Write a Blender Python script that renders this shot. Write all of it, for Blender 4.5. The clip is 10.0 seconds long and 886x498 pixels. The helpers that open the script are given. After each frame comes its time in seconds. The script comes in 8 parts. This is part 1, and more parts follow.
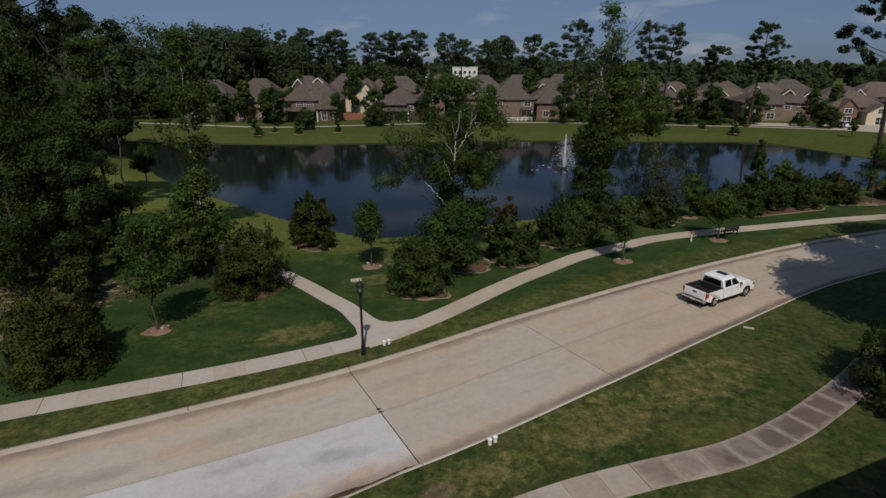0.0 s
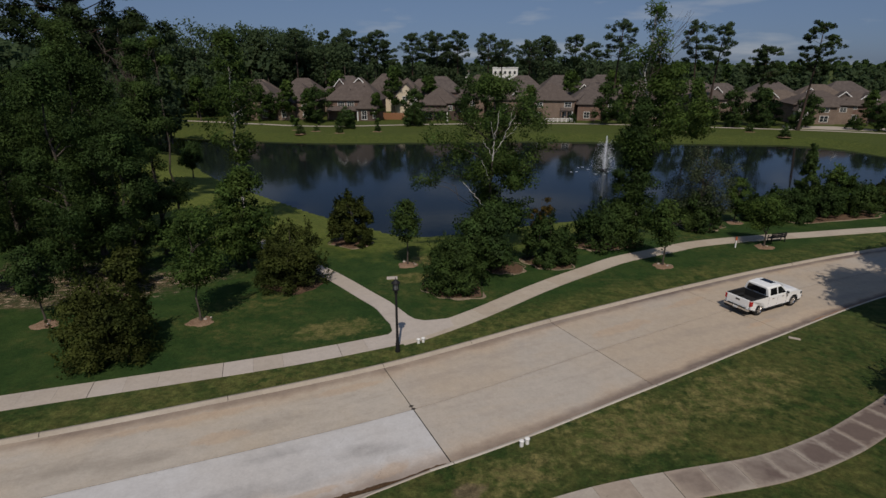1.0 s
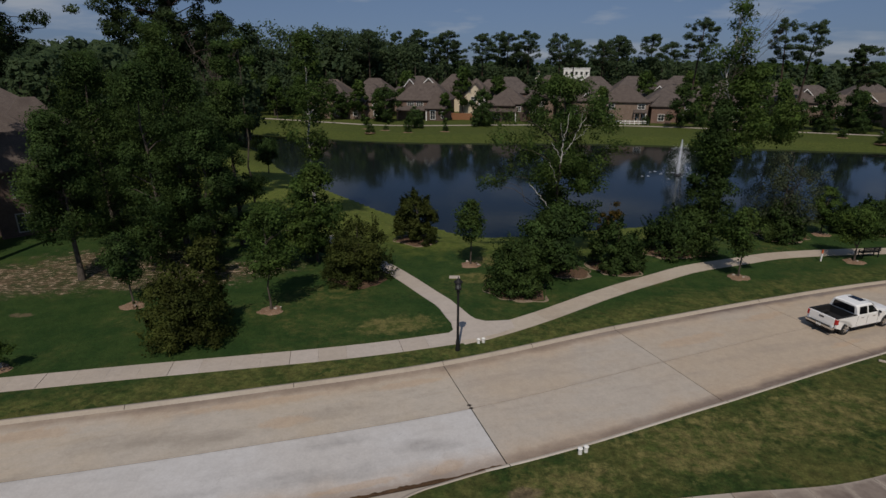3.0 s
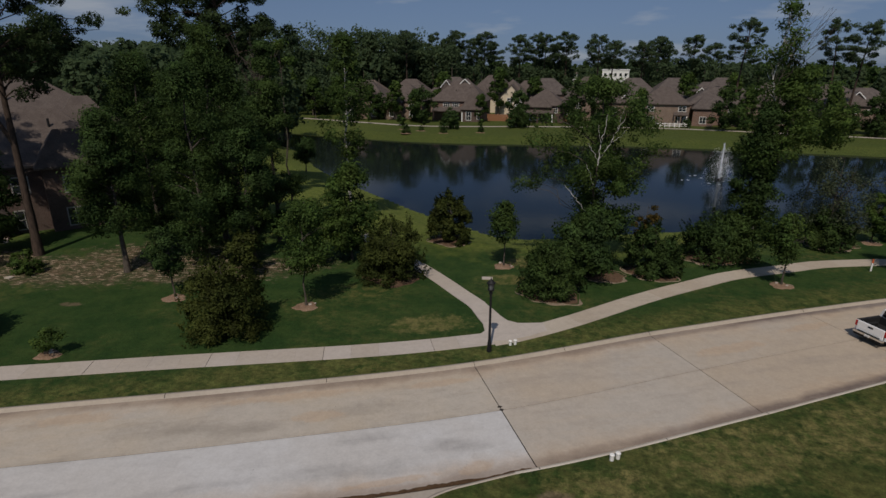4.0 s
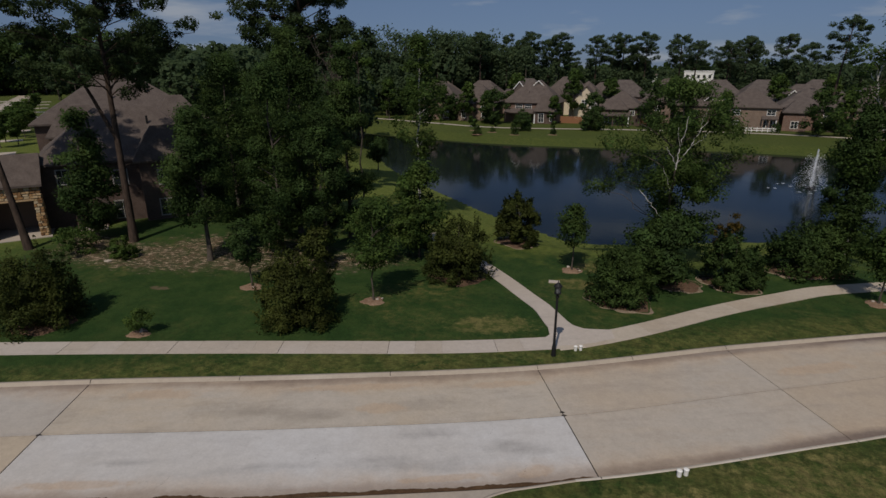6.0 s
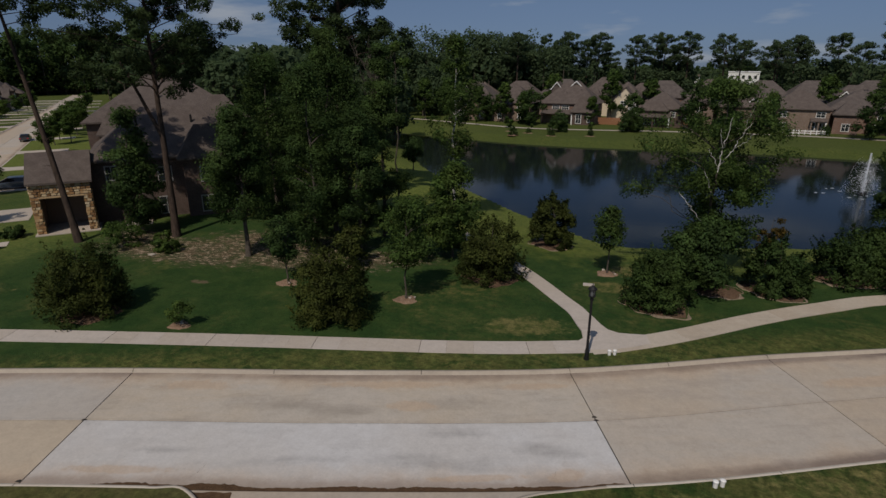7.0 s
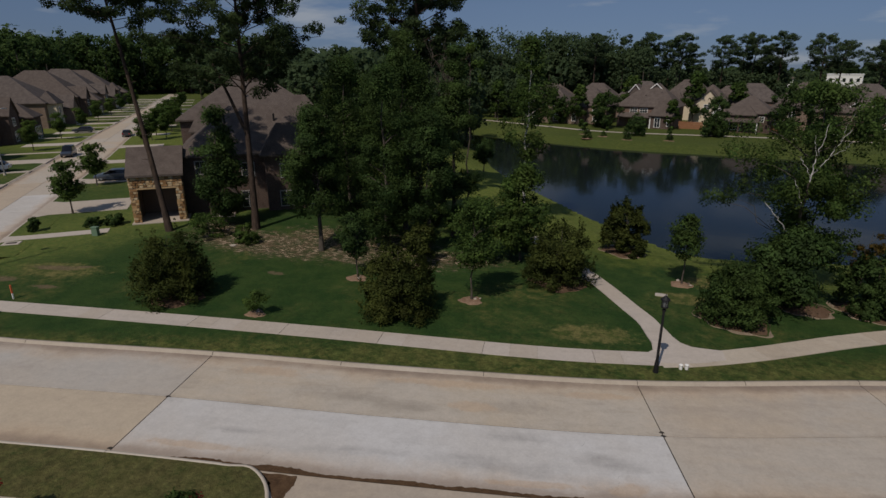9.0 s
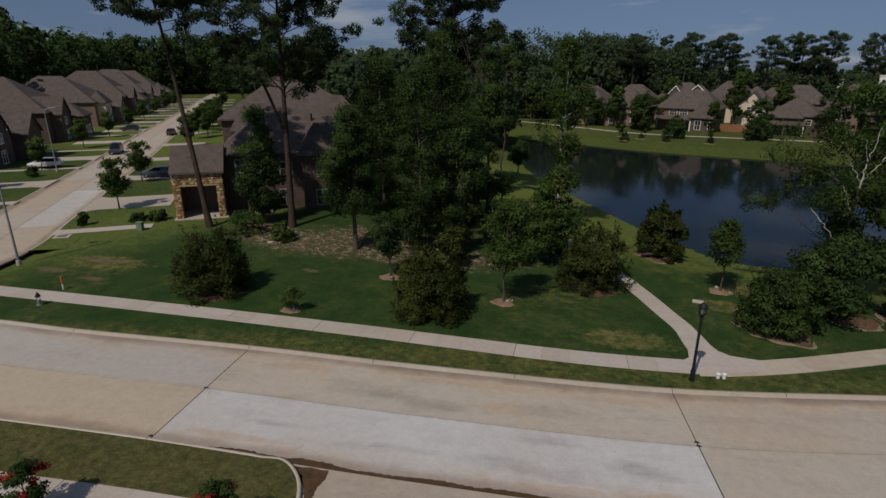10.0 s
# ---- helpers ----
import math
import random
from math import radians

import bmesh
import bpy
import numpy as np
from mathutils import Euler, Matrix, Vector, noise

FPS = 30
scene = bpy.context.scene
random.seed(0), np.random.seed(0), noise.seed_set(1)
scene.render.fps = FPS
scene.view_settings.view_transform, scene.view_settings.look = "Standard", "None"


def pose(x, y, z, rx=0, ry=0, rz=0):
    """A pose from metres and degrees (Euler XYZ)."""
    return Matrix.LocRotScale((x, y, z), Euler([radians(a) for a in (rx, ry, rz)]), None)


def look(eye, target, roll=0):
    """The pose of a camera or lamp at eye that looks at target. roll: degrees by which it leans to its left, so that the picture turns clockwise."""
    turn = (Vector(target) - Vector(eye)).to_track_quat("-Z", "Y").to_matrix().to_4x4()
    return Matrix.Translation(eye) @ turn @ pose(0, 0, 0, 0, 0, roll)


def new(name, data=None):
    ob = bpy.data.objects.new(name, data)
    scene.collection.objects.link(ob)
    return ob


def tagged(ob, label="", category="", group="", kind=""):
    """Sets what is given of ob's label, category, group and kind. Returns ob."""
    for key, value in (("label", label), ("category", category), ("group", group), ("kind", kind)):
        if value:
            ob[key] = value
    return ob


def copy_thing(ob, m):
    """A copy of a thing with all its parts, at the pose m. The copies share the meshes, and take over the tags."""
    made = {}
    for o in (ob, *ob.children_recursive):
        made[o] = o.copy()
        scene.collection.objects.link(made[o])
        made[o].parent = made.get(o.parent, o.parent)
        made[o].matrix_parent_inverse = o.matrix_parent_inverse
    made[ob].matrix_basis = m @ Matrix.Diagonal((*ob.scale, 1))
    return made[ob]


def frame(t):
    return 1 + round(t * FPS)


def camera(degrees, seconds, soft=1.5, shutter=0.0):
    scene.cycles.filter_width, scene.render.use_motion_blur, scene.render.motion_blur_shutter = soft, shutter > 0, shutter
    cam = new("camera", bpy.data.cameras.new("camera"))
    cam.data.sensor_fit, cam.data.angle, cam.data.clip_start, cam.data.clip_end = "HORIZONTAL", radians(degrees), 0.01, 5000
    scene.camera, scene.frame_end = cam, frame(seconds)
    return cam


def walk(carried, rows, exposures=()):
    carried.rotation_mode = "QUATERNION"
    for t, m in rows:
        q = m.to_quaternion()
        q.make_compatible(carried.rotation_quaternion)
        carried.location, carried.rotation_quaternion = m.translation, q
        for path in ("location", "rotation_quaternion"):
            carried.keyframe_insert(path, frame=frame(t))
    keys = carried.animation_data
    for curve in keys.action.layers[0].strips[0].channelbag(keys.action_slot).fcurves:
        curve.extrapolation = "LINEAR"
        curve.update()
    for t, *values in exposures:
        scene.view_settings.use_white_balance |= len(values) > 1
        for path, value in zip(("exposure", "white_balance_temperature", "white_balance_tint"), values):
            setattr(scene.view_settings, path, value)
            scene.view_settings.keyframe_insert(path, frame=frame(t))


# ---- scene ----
cam = camera(77.73, 10.0)
PATH = [
    (0, pose(-0, 0, 15.3, 71.196, 0.117, -0.1)),
    (0.5, pose(-0.003, -0.057, 15.292, 71.133, 0.075, 1.907)),
    (1, pose(-0.009, -0.1, 15.303, 71.228, 0.051, 3.866)),
    (1.5, pose(-0.018, -0.128, 15.329, 71.333, 0.06, 5.601)),
    (2, pose(-0.034, -0.151, 15.34, 71.358, 0.07, 7.314)),
    (3.5, pose(-0.097, -0.24, 15.295, 71.283, -0.051, 12.514)),
    (4, pose(-0.116, -0.277, 15.287, 71.374, -0.086, 14.355)),
    (4.5, pose(-0.127, -0.316, 15.279, 71.434, -0.006, 16.208)),
    (5, pose(-0.128, -0.341, 15.261, 71.48, -0.024, 18.104)),
    (6.5, pose(-0.117, -0.382, 15.173, 71.548, 0.011, 23.397)),
    (7, pose(-0.124, -0.386, 15.155, 71.588, 0.012, 25.258)),
    (7.5, pose(-0.124, -0.394, 15.155, 71.641, -0.001, 27.081)),
    (8, pose(-0.114, -0.411, 15.159, 71.651, -0.009, 28.943)),
    (8.5, pose(-0.11, -0.433, 15.163, 71.693, -0.054, 30.769)),
    (9, pose(-0.116, -0.474, 15.171, 71.727, -0.055, 32.609)),
    (9.5, pose(-0.129, -0.523, 15.182, 71.762, -0.061, 34.389)),
    (10, pose(-0.143, -0.569, 15.195, 71.796, -0.106, 36.128)),
]
walk(cam, PATH, exposures=((0, -0.24), (2.0, -0.24), (3.5, -0.34), (10, -0.38)))

# ---- light ----
# afternoon sun behind the camera, 51 degrees high; clear hazy sky
SUN_EL, SUN_AZ = 51.0, 176.0
world = bpy.data.worlds.new("sky")
scene.world = world
world.use_nodes = True
wn, wl = world.node_tree.nodes, world.node_tree.links
sky = wn.new("ShaderNodeTexSky")
sky.sky_type = "NISHITA"
sky.sun_disc = False
sky.sun_elevation = radians(SUN_EL)
sky.sun_rotation = radians(SUN_AZ)
sky.air_density, sky.dust_density, sky.ozone_density = 0.6, 0.2, 4.0
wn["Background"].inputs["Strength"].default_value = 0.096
# thin broken cloud, low over the horizon as well as overhead
wc_ = wn.new("ShaderNodeTexCoord")
wm_ = wn.new("ShaderNodeMapping")
wm_.inputs["Scale"].default_value = (3.0, 3.0, 17.0)
wt_ = wn.new("ShaderNodeTexNoise")
wt_.inputs["Scale"].default_value, wt_.inputs["Detail"].default_value = 1.7, 6
wr_ = wn.new("ShaderNodeValToRGB")
wr_.color_ramp.elements[0].position, wr_.color_ramp.elements[1].position = 0.53, 0.70
wr_.color_ramp.elements[1].color = (0.6, 0.6, 0.6, 1)
wx_ = wn.new("ShaderNodeMix")
wx_.data_type = "RGBA"
wx_.inputs[7].default_value = (4.7, 4.9, 5.2, 1)
wl.new(wc_.outputs["Generated"], wm_.inputs[0])
wl.new(wm_.outputs[0], wt_.inputs[0])
wl.new(wt_.outputs[0], wr_.inputs[0])
wl.new(wr_.outputs[0], wx_.inputs[0])
wk_ = wn.new("ShaderNodeMix")
wk_.data_type, wk_.blend_type = "RGBA", "MULTIPLY"
wk_.inputs[0].default_value = 1.0
# hazy and dull low down; unseen sky overhead brightened as added fill for shade
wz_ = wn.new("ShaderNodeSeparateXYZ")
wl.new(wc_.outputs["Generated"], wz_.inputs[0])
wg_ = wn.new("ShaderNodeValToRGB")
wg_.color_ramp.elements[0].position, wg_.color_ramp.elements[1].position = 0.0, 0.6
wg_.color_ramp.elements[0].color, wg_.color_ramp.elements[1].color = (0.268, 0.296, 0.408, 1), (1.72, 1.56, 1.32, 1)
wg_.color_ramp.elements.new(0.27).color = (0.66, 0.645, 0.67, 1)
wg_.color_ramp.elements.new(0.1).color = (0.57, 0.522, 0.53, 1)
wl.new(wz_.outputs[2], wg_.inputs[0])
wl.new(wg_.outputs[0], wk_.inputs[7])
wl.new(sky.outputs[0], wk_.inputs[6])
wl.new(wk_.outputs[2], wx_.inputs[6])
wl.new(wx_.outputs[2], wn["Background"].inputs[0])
sun = new("sun", bpy.data.lights.new("sun", "SUN"))
sun.data.energy, sun.data.angle, sun.data.color = 3.2, radians(0.53), (1.0, 0.905, 0.79)
sun.matrix_world = look((0, 0, 80), (-0.07 * 80 / math.tan(radians(SUN_EL)), 80 / math.tan(radians(SUN_EL)), 0))

# ---- materials ----


class Mat:
    """A node material under construction."""

    def __init__(self, name, rough=0.8, metal=0.0, spec=0.3):
        self.m = bpy.data.materials.new(name)
        self.m.use_nodes = True
        self.n, self.l = self.m.node_tree.nodes, self.m.node_tree.links
        self.b = self.n["Principled BSDF"]
        self.b.inputs["Roughness"].default_value = rough
        self.b.inputs["Metallic"].default_value = metal
        self.b.inputs["Specular IOR Level"].default_value = spec
        self.co = None

    def coords(self):
        if not self.co:
            self.co = self.n.new("ShaderNodeNewGeometry").outputs["Position"]
        return self.co

    def local(self):
        return self.n.new("ShaderNodeTexCoord").outputs["Object"]

    def noise(self, scale, detail=4, rough=0.55, where=None, stretch=None, turn=0.0):
        t = self.n.new("ShaderNodeTexNoise")
        t.inputs["Scale"].default_value, t.inputs["Detail"].default_value, t.inputs["Roughness"].default_value = scale, detail, rough
        src = where or self.coords()
        if stretch:
            mp = self.n.new("ShaderNodeMapping")
            mp.vector_type = "TEXTURE"
            mp.inputs["Rotation"].default_value = (0, 0, turn)
            stretch = tuple(1.0 / v for v in stretch)
            mp.inputs["Scale"].default_value = stretch
            self.l.new(src, mp.inputs[0])
            src = mp.outputs[0]
        self.l.new(src, t.inputs["Vector"])
        return t.outputs[0]

    def ramp(self, src, *stops):
        r = self.n.new("ShaderNodeValToRGB")
        el = r.color_ramp.elements
        while len(el) < len(stops):
            el.new(0.5)
        for e, (p, c) in zip(el, stops):
            e.position = p
            e.color = (*c, 1) if isinstance(c, tuple) else (c, c, c, 1)
        self.l.new(src, r.inputs[0])
        return r.outputs[0]

    def mix(self, fac, a, b, kind="MIX"):
        x = self.n.new("ShaderNodeMix")
        x.data_type, x.blend_type = "RGBA", kind
        for k, v in ((0, fac), (6, a), (7, b)):
            if isinstance(v, (int, float)):
                x.inputs[k].default_value = v if k == 0 else (v, v, v, 1)
            elif isinstance(v, tuple):
                x.inputs[k].default_value = (*v, 1)
            else:
                self.l.new(v, x.inputs[k])
        return x.outputs[2]

    def math(self, op, a, b=0.0):
        x = self.n.new("ShaderNodeMath")
        x.operation = op
        for k, v in ((0, a), (1, b)):
            if isinstance(v, (int, float)):
                x.inputs[k].default_value = v
            else:
                self.l.new(v, x.inputs[k])
        return x.outputs[0]

    def spots(self, rows, ragged=0.9, scale=1.3, soft=0.42):
        """1 inside ragged ovals (x, y, radii, degrees) on the ground, 0 outside."""
        edge = self.math("MULTIPLY", self.math("SUBTRACT", self.noise(scale, 6, 0.75), 0.5), ragged * 2)
        out = None
        for x, y, rx, ry, rot in rows:
            mp = self.n.new("ShaderNodeMapping")
            mp.vector_type = "TEXTURE"
            mp.inputs["Location"].default_value, mp.inputs["Rotation"].default_value, mp.inputs["Scale"].default_value = (x, y, 0), (0, 0, radians(rot)), (rx, ry, 9)
            self.l.new(self.coords(), mp.inputs[0])
            ln = self.n.new("ShaderNodeVectorMath")
            ln.operation = "LENGTH"
            self.l.new(mp.outputs[0], ln.inputs[0])
            v = self.math("SUBTRACT", 1.0, ln.outputs["Value"])
            out = v if out is None else self.math("MAXIMUM", out, v)
        return self.ramp(self.math("ADD", out, edge), (0.08, 0.0), (soft, 1.0))

    def island(self):
        return self.n.new("ShaderNodeNewGeometry").outputs["Random Per Island"]

    def piece(self):
        return self.n.new("ShaderNodeObjectInfo").outputs["Random"]

    def axis(self, k):
        x = self.n.new("ShaderNodeSeparateXYZ")
        self.l.new(self.coords(), x.inputs[0])
        return x.outputs[k]

    def color(self, c):
        if isinstance(c, tuple):
            self.b.inputs["Base Color"].default_value = (*c, 1)
        else:
            self.l.new(c, self.b.inputs["Base Color"])
        return self

    def bump(self, h, strength=0.3, dist=0.02):
        x = self.n.new("ShaderNodeBump")
        x.inputs["Strength"].default_value, x.inputs["Distance"].default_value = strength, dist
        self.l.new(h, x.inputs["Height"])
        self.l.new(x.outputs[0], self.b.inputs["Normal"])
        return self


def concrete(name, base, warm, dark, joint_stain=0.5, piece=0.22, gutter=0.0, film=0.0, smudges=(), rust=()):
    m = Mat(name, 0.85)
    big = m.noise(0.16, 5, 0.6)
    streak = m.noise(0.5, 5, 0.65, stretch=(0.45, 1.7, 1), turn=0.45)
    fine = m.noise(9, 6, 0.72)
    tone = m.math("ADD", m.math("MULTIPLY", m.noise(0.07, 4, 0.6), 1.0), m.math("MULTIPLY", m.math("SUBTRACT", m.piece(), 0.5), 0.36))
    c = m.mix(m.ramp(tone, (0.42, 0.0), (0.58, 1.0)), base, warm)
    c = m.mix(m.ramp(big, (0.45, 0.0), (0.65, 0.45)), c, warm)
    c = m.mix(m.ramp(streak, (0.52, 0.0), (0.75, joint_stain)), c, dark)
    c = m.mix(m.math("MULTIPLY", m.piece(), piece), c, dark)
    if gutter:
        # dirt washed towards the kerbs, and a thin dark seam along the middle joint
        x = m.n.new("ShaderNodeAttribute")
        x.attribute_name = "across"
        d = m.math("ABSOLUTE", x.outputs["Fac"])
        wash = m.math("ADD", d, m.math("MULTIPLY", m.math("SUBTRACT", m.noise(0.33, 5, 0.65), 0.5), 2.6))
        wash = m.math("ADD", wash, m.math("MULTIPLY", m.math("SUBTRACT", m.noise(3.0, 5, 0.7), 0.5), 0.5))
        c = m.mix(m.ramp(m.math("MULTIPLY", m.math("SUBTRACT", wash, 2.5), 0.6), (0.1, 0.0), (0.75, 0.5)), c, (0.47, 0.345, 0.235))
        c = m.mix(m.ramp(m.math("MULTIPLY", m.math("SUBTRACT", wash, 2.9), 0.6), (0.3, 0.0), (0.9, gutter)), c, (0.2, 0.15, 0.115))
        lip = m.math("ADD", d, m.math("MULTIPLY", m.math("SUBTRACT", m.noise(0.5, 4, 0.6), 0.5), 0.8))
        lip = m.math("MULTIPLY", m.ramp(m.math("MULTIPLY", lip, 0.25), (0.85, 0.0), (0.95, 0.95)), m.ramp(m.math("MULTIPLY", m.axis(0), 0.05), (0.0, 0.35), (0.6, 1.0)))
        c = m.mix(lip, c, (0.15, 0.115, 0.1))
        seam = m.math("ADD", d, m.math("MULTIPLY", m.noise(1.4, 4, 0.6), 0.5))
        c = m.mix(m.ramp(seam, (0.16, 0.42), (0.46, 0.0)), c, dark)
        spots = m.ramp(m.noise(1.3, 6, 0.78), (0.60, 0.0), (0.78, 0.5))
        c = m.mix(spots, c, dark)
        tyre = m.ramp(m.noise(0.22, 6, 0.7, stretch=(0.5, 2.4, 1), turn=0.45), (0.52, 0.0), (0.7, 0.55))
        c = m.mix(tyre, c, warm)
    if film:
        # dark film of dried water in the middle of the slabs, pale along their rims
        x = m.n.new("ShaderNodeAttribute")
        x.attribute_name = "rim"
        f = m.math("ADD", m.math("MULTIPLY", m.noise(0.42, 4, 0.6), 0.8), m.math("MULTIPLY", m.math("SUBTRACT", m.axis(0), 10.0), 0.06))
        f = m.math("ADD", f, m.math("MULTIPLY", m.math("SUBTRACT", m.piece(), 0.5), 0.16))
        edge = m.math("ADD", x.outputs["Fac"], m.math("MULTIPLY", m.math("SUBTRACT", m.noise(2.2, 5, 0.7), 0.5), 0.5))
        c = m.mix(m.math("MULTIPLY", m.ramp(f, (0.25, 0.08), (0.6, film)), m.ramp(edge, (0.0, 0.35), (0.22, 1.0))), c, (0.125, 0.092, 0.08))
    if smudges:
        c = m.mix(m.math("MULTIPLY", m.spots(smudges, 1.1, 0.6, 1.0), m.ramp(m.noise(1.3, 5, 0.6, stretch=(0.5, 2.0, 1), turn=0.45), (0.25, 0.2), (0.7, 0.8))), c, dark)
        c = m.mix(m.math("MULTIPLY", m.spots(rust, 0.9, 1.6), 0.45), c, (0.46, 0.33, 0.22))
    mottle = m.noise(2.3, 7, 0.78)
    c = m.mix(0.15, c, m.ramp(mottle, (0.3, 0.2), (0.7, 0.8)), "OVERLAY")
    c = m.mix(0.11, c, m.ramp(fine, (0.3, 0.2), (0.7, 0.8)), "OVERLAY")
    c = m.mix(m.ramp(m.noise(5.5, 3, 0.6), (0.7, 0.0), (0.74, 0.4)), c, dark)
    return m.color(c).bump(fine, 0.2, 0.005).m


M = {}
M["road"] = concrete("road_concrete", (0.438, 0.39, 0.336), (0.45, 0.37, 0.285), (0.29, 0.25, 0.215), 0.5, 0.14, 0.7, smudges=((20.0, 40.2, 8.0, 0.75, 30), (12.0, 35.2, 4.5, 0.35, 31), (19.5, 33.6, 4.5, 0.8, 31), (25.5, 36.6, 4.0, 0.7, 28), (5.0, 31.4, 4.0, 0.3, 32)), rust=((17.6, 32.1, 1.6, 0.3, 33), (9.0, 31.0, 3.0, 0.6, 32), (14.0, 35.0, 2.2, 0.5, 32)))
M["road_new"] = concrete("new_concrete", (0.535, 0.52, 0.51), (0.49, 0.46, 0.43), (0.29, 0.275, 0.265), 0.3, 0.05, 0.4, smudges=((-7.6, 16.35, 3.9, 0.62, 19), (-13.4, 13.9, 2.8, 0.42, 28), (-8.2, 18.2, 1.8, 0.45, 22), (-4.4, 18.8, 2.0, 0.6, 20), (-18.5, 12.2, 2.0, 0.3, 24)), rust=((-3.3, 17.7, 0.9, 0.4, 40), (-19.6, 10.4, 2.6, 0.3, 24), (-6.5, 16.0, 2.4, 0.22, 28)))
M["road_grey"] = concrete("grey_road_concrete", (0.43, 0.41, 0.385), (0.43, 0.385, 0.335), (0.30, 0.27, 0.245), 0.45, 0.1, 0.7)
M["road_tan"] = concrete("tan_road_concrete", (0.455, 0.385, 0.30), (0.47, 0.39, 0.295), (0.31, 0.26, 0.21), 0.35, 0.08, 0.55)
M["road_olive"] = concrete("weathered_road_concrete", (0.455, 0.405, 0.345), (0.47, 0.385, 0.285), (0.27, 0.235, 0.195), 0.6, 0.1, 0.8, smudges=((-17.0, 16.6, 3.4, 0.9, 25), (-9.0, 20.4, 3.0, 0.7, 26), (-13.5, 17.6, 2.2, 0.6, 25)), rust=((-21.6, 16.2, 2.6, 0.55, 25), (-13.0, 20.3, 4.0, 0.4, 25), (-6.4, 23.2, 2.0, 0.4, 28), (-11.0, 19.2, 1.6, 0.5, 25)))
M["walk"] = concrete("walk_concrete", (0.465, 0.41, 0.362), (0.43, 0.37, 0.31), (0.30, 0.265, 0.23), 0.4, 0.06)
M["walk_tan"] = concrete("tan_walk_concrete", (0.46, 0.398, 0.325), (0.42, 0.352, 0.278), (0.29, 0.25, 0.205), 0.45, 0.08)
M["walk_dirty"] = concrete("stained_walk_concrete", (0.42, 0.37, 0.315), (0.375, 0.31, 0.25), (0.16, 0.125, 0.105), 0.5, 0.0, film=0.95)
M["kerb"] = concrete("kerb_concrete", (0.5, 0.45, 0.385), (0.44, 0.375, 0.3), (0.23, 0.195, 0.16), 0.55)
M["joint"] = Mat("joint_filler", 0.95).color((0.035, 0.03, 0.026)).m


def grass():
    m = Mat("lawn", 0.9, spec=0.12)
    big = m.noise(0.11, 5, 0.6)
    mid = m.noise(0.5, 6, 0.68)
    blade = m.noise(7.0, 6, 0.78)
    tuft = m.noise(1.7, 6, 0.72)
    c = m.mix(m.ramp(mid, (0.4, 0.0), (0.66, 1.0)), (0.022, 0.050, 0.012), (0.042, 0.072, 0.018))
    dry = m.math("MULTIPLY", m.ramp(big, (0.5, 0.0), (0.64, 1.0)), m.ramp(tuft, (0.44, 0.0), (0.6, 1.0)))
    c = m.mix(m.math("MULTIPLY", dry, 0.75), c, (0.125, 0.118, 0.038))
    # thinner, sun-bleached turf in the verges and south of the road, and on the banks of the lake
    d = m.math("SUBTRACT", m.math("MULTIPLY", m.axis(0), 0.56), m.axis(1))
    verge = m.ramp(m.math("MULTIPLY", m.math("ADD", m.math("ADD", d, m.math("MULTIPLY", tuft, 3.0)), 34.6), 0.1), (0.34, 0.0), (0.52, 1.0))
    blotch = m.ramp(m.noise(0.62, 6, 0.72), (0.37, 0.0), (0.56, 1.0))
    worn = m.mix(blotch, (0.036, 0.06, 0.014), (0.1, 0.1, 0.03))
    worn = m.mix(m.math("MULTIPLY", m.ramp(tuft, (0.52, 0.0), (0.68, 1.0)), 0.38), worn, (0.132, 0.126, 0.044))
    patchy = m.noise(0.28, 6, 0.7, stretch=(0.7, 1.5, 1), turn=-0.5)
    worn = m.mix(m.ramp(patchy, (0.36, 0.75), (0.5, 0.0)), worn, (0.034, 0.058, 0.014))
    worn = m.mix(m.ramp(patchy, (0.58, 0.0), (0.7, 0.5)), worn, (0.145, 0.135, 0.044))
    clods = m.math("MULTIPLY", m.ramp(m.noise(1.5, 5, 0.65), (0.52, 0.0), (0.57, 0.85)), m.ramp(m.noise(0.2, 3, 0.5), (0.43, 0.0), (0.51, 1.0)))
    worn = m.mix(clods, worn, (0.026, 0.05, 0.011))
    sw = m.math("MULTIPLY", m.ramp(m.math("MULTIPLY", m.math("ADD", d, 23.0), 0.5), (0.3, 0.0), (0.7, 1.0)), m.ramp(m.math("MULTIPLY", m.axis(0), -0.1), (0.6, 0.0), (1.0, 1.0)))
    worn = m.mix(m.math("MULTIPLY", sw, m.ramp(m.noise(0.9, 5, 0.7), (0.35, 0.35), (0.6, 0.9))), worn, (0.118, 0.1, 0.04))
    lush = m.ramp(m.math("MULTIPLY", m.math("ADD", m.axis(0), m.math("MULTIPLY", mid, 6.0)), 0.02), (0.34, 0.88), (0.62, 0.45))
    c = m.mix(m.math("MULTIPLY", verge, lush), c, worn)
    west = m.ramp(m.math("MULTIPLY", m.math("ADD", m.math("ADD", m.axis(0), 39.5), m.math("MULTIPLY", mid, 16.0)), -0.06), (0.0, 0.0), (0.4, 1.0))
    west = m.math("MULTIPLY", west, m.ramp(m.math("MULTIPLY", m.axis(0), -0.01), (0.6, 1.0), (0.72, 0.3)))
    c = m.mix(m.math("MULTIPLY", west, 0.8), c, m.mix(m.ramp(tuft, (0.38, 0.0), (0.64, 1.0)), (0.09, 0.128, 0.028), (0.155, 0.168, 0.046)))
    east = m.math("MAXIMUM", m.axis(0), 0.0)
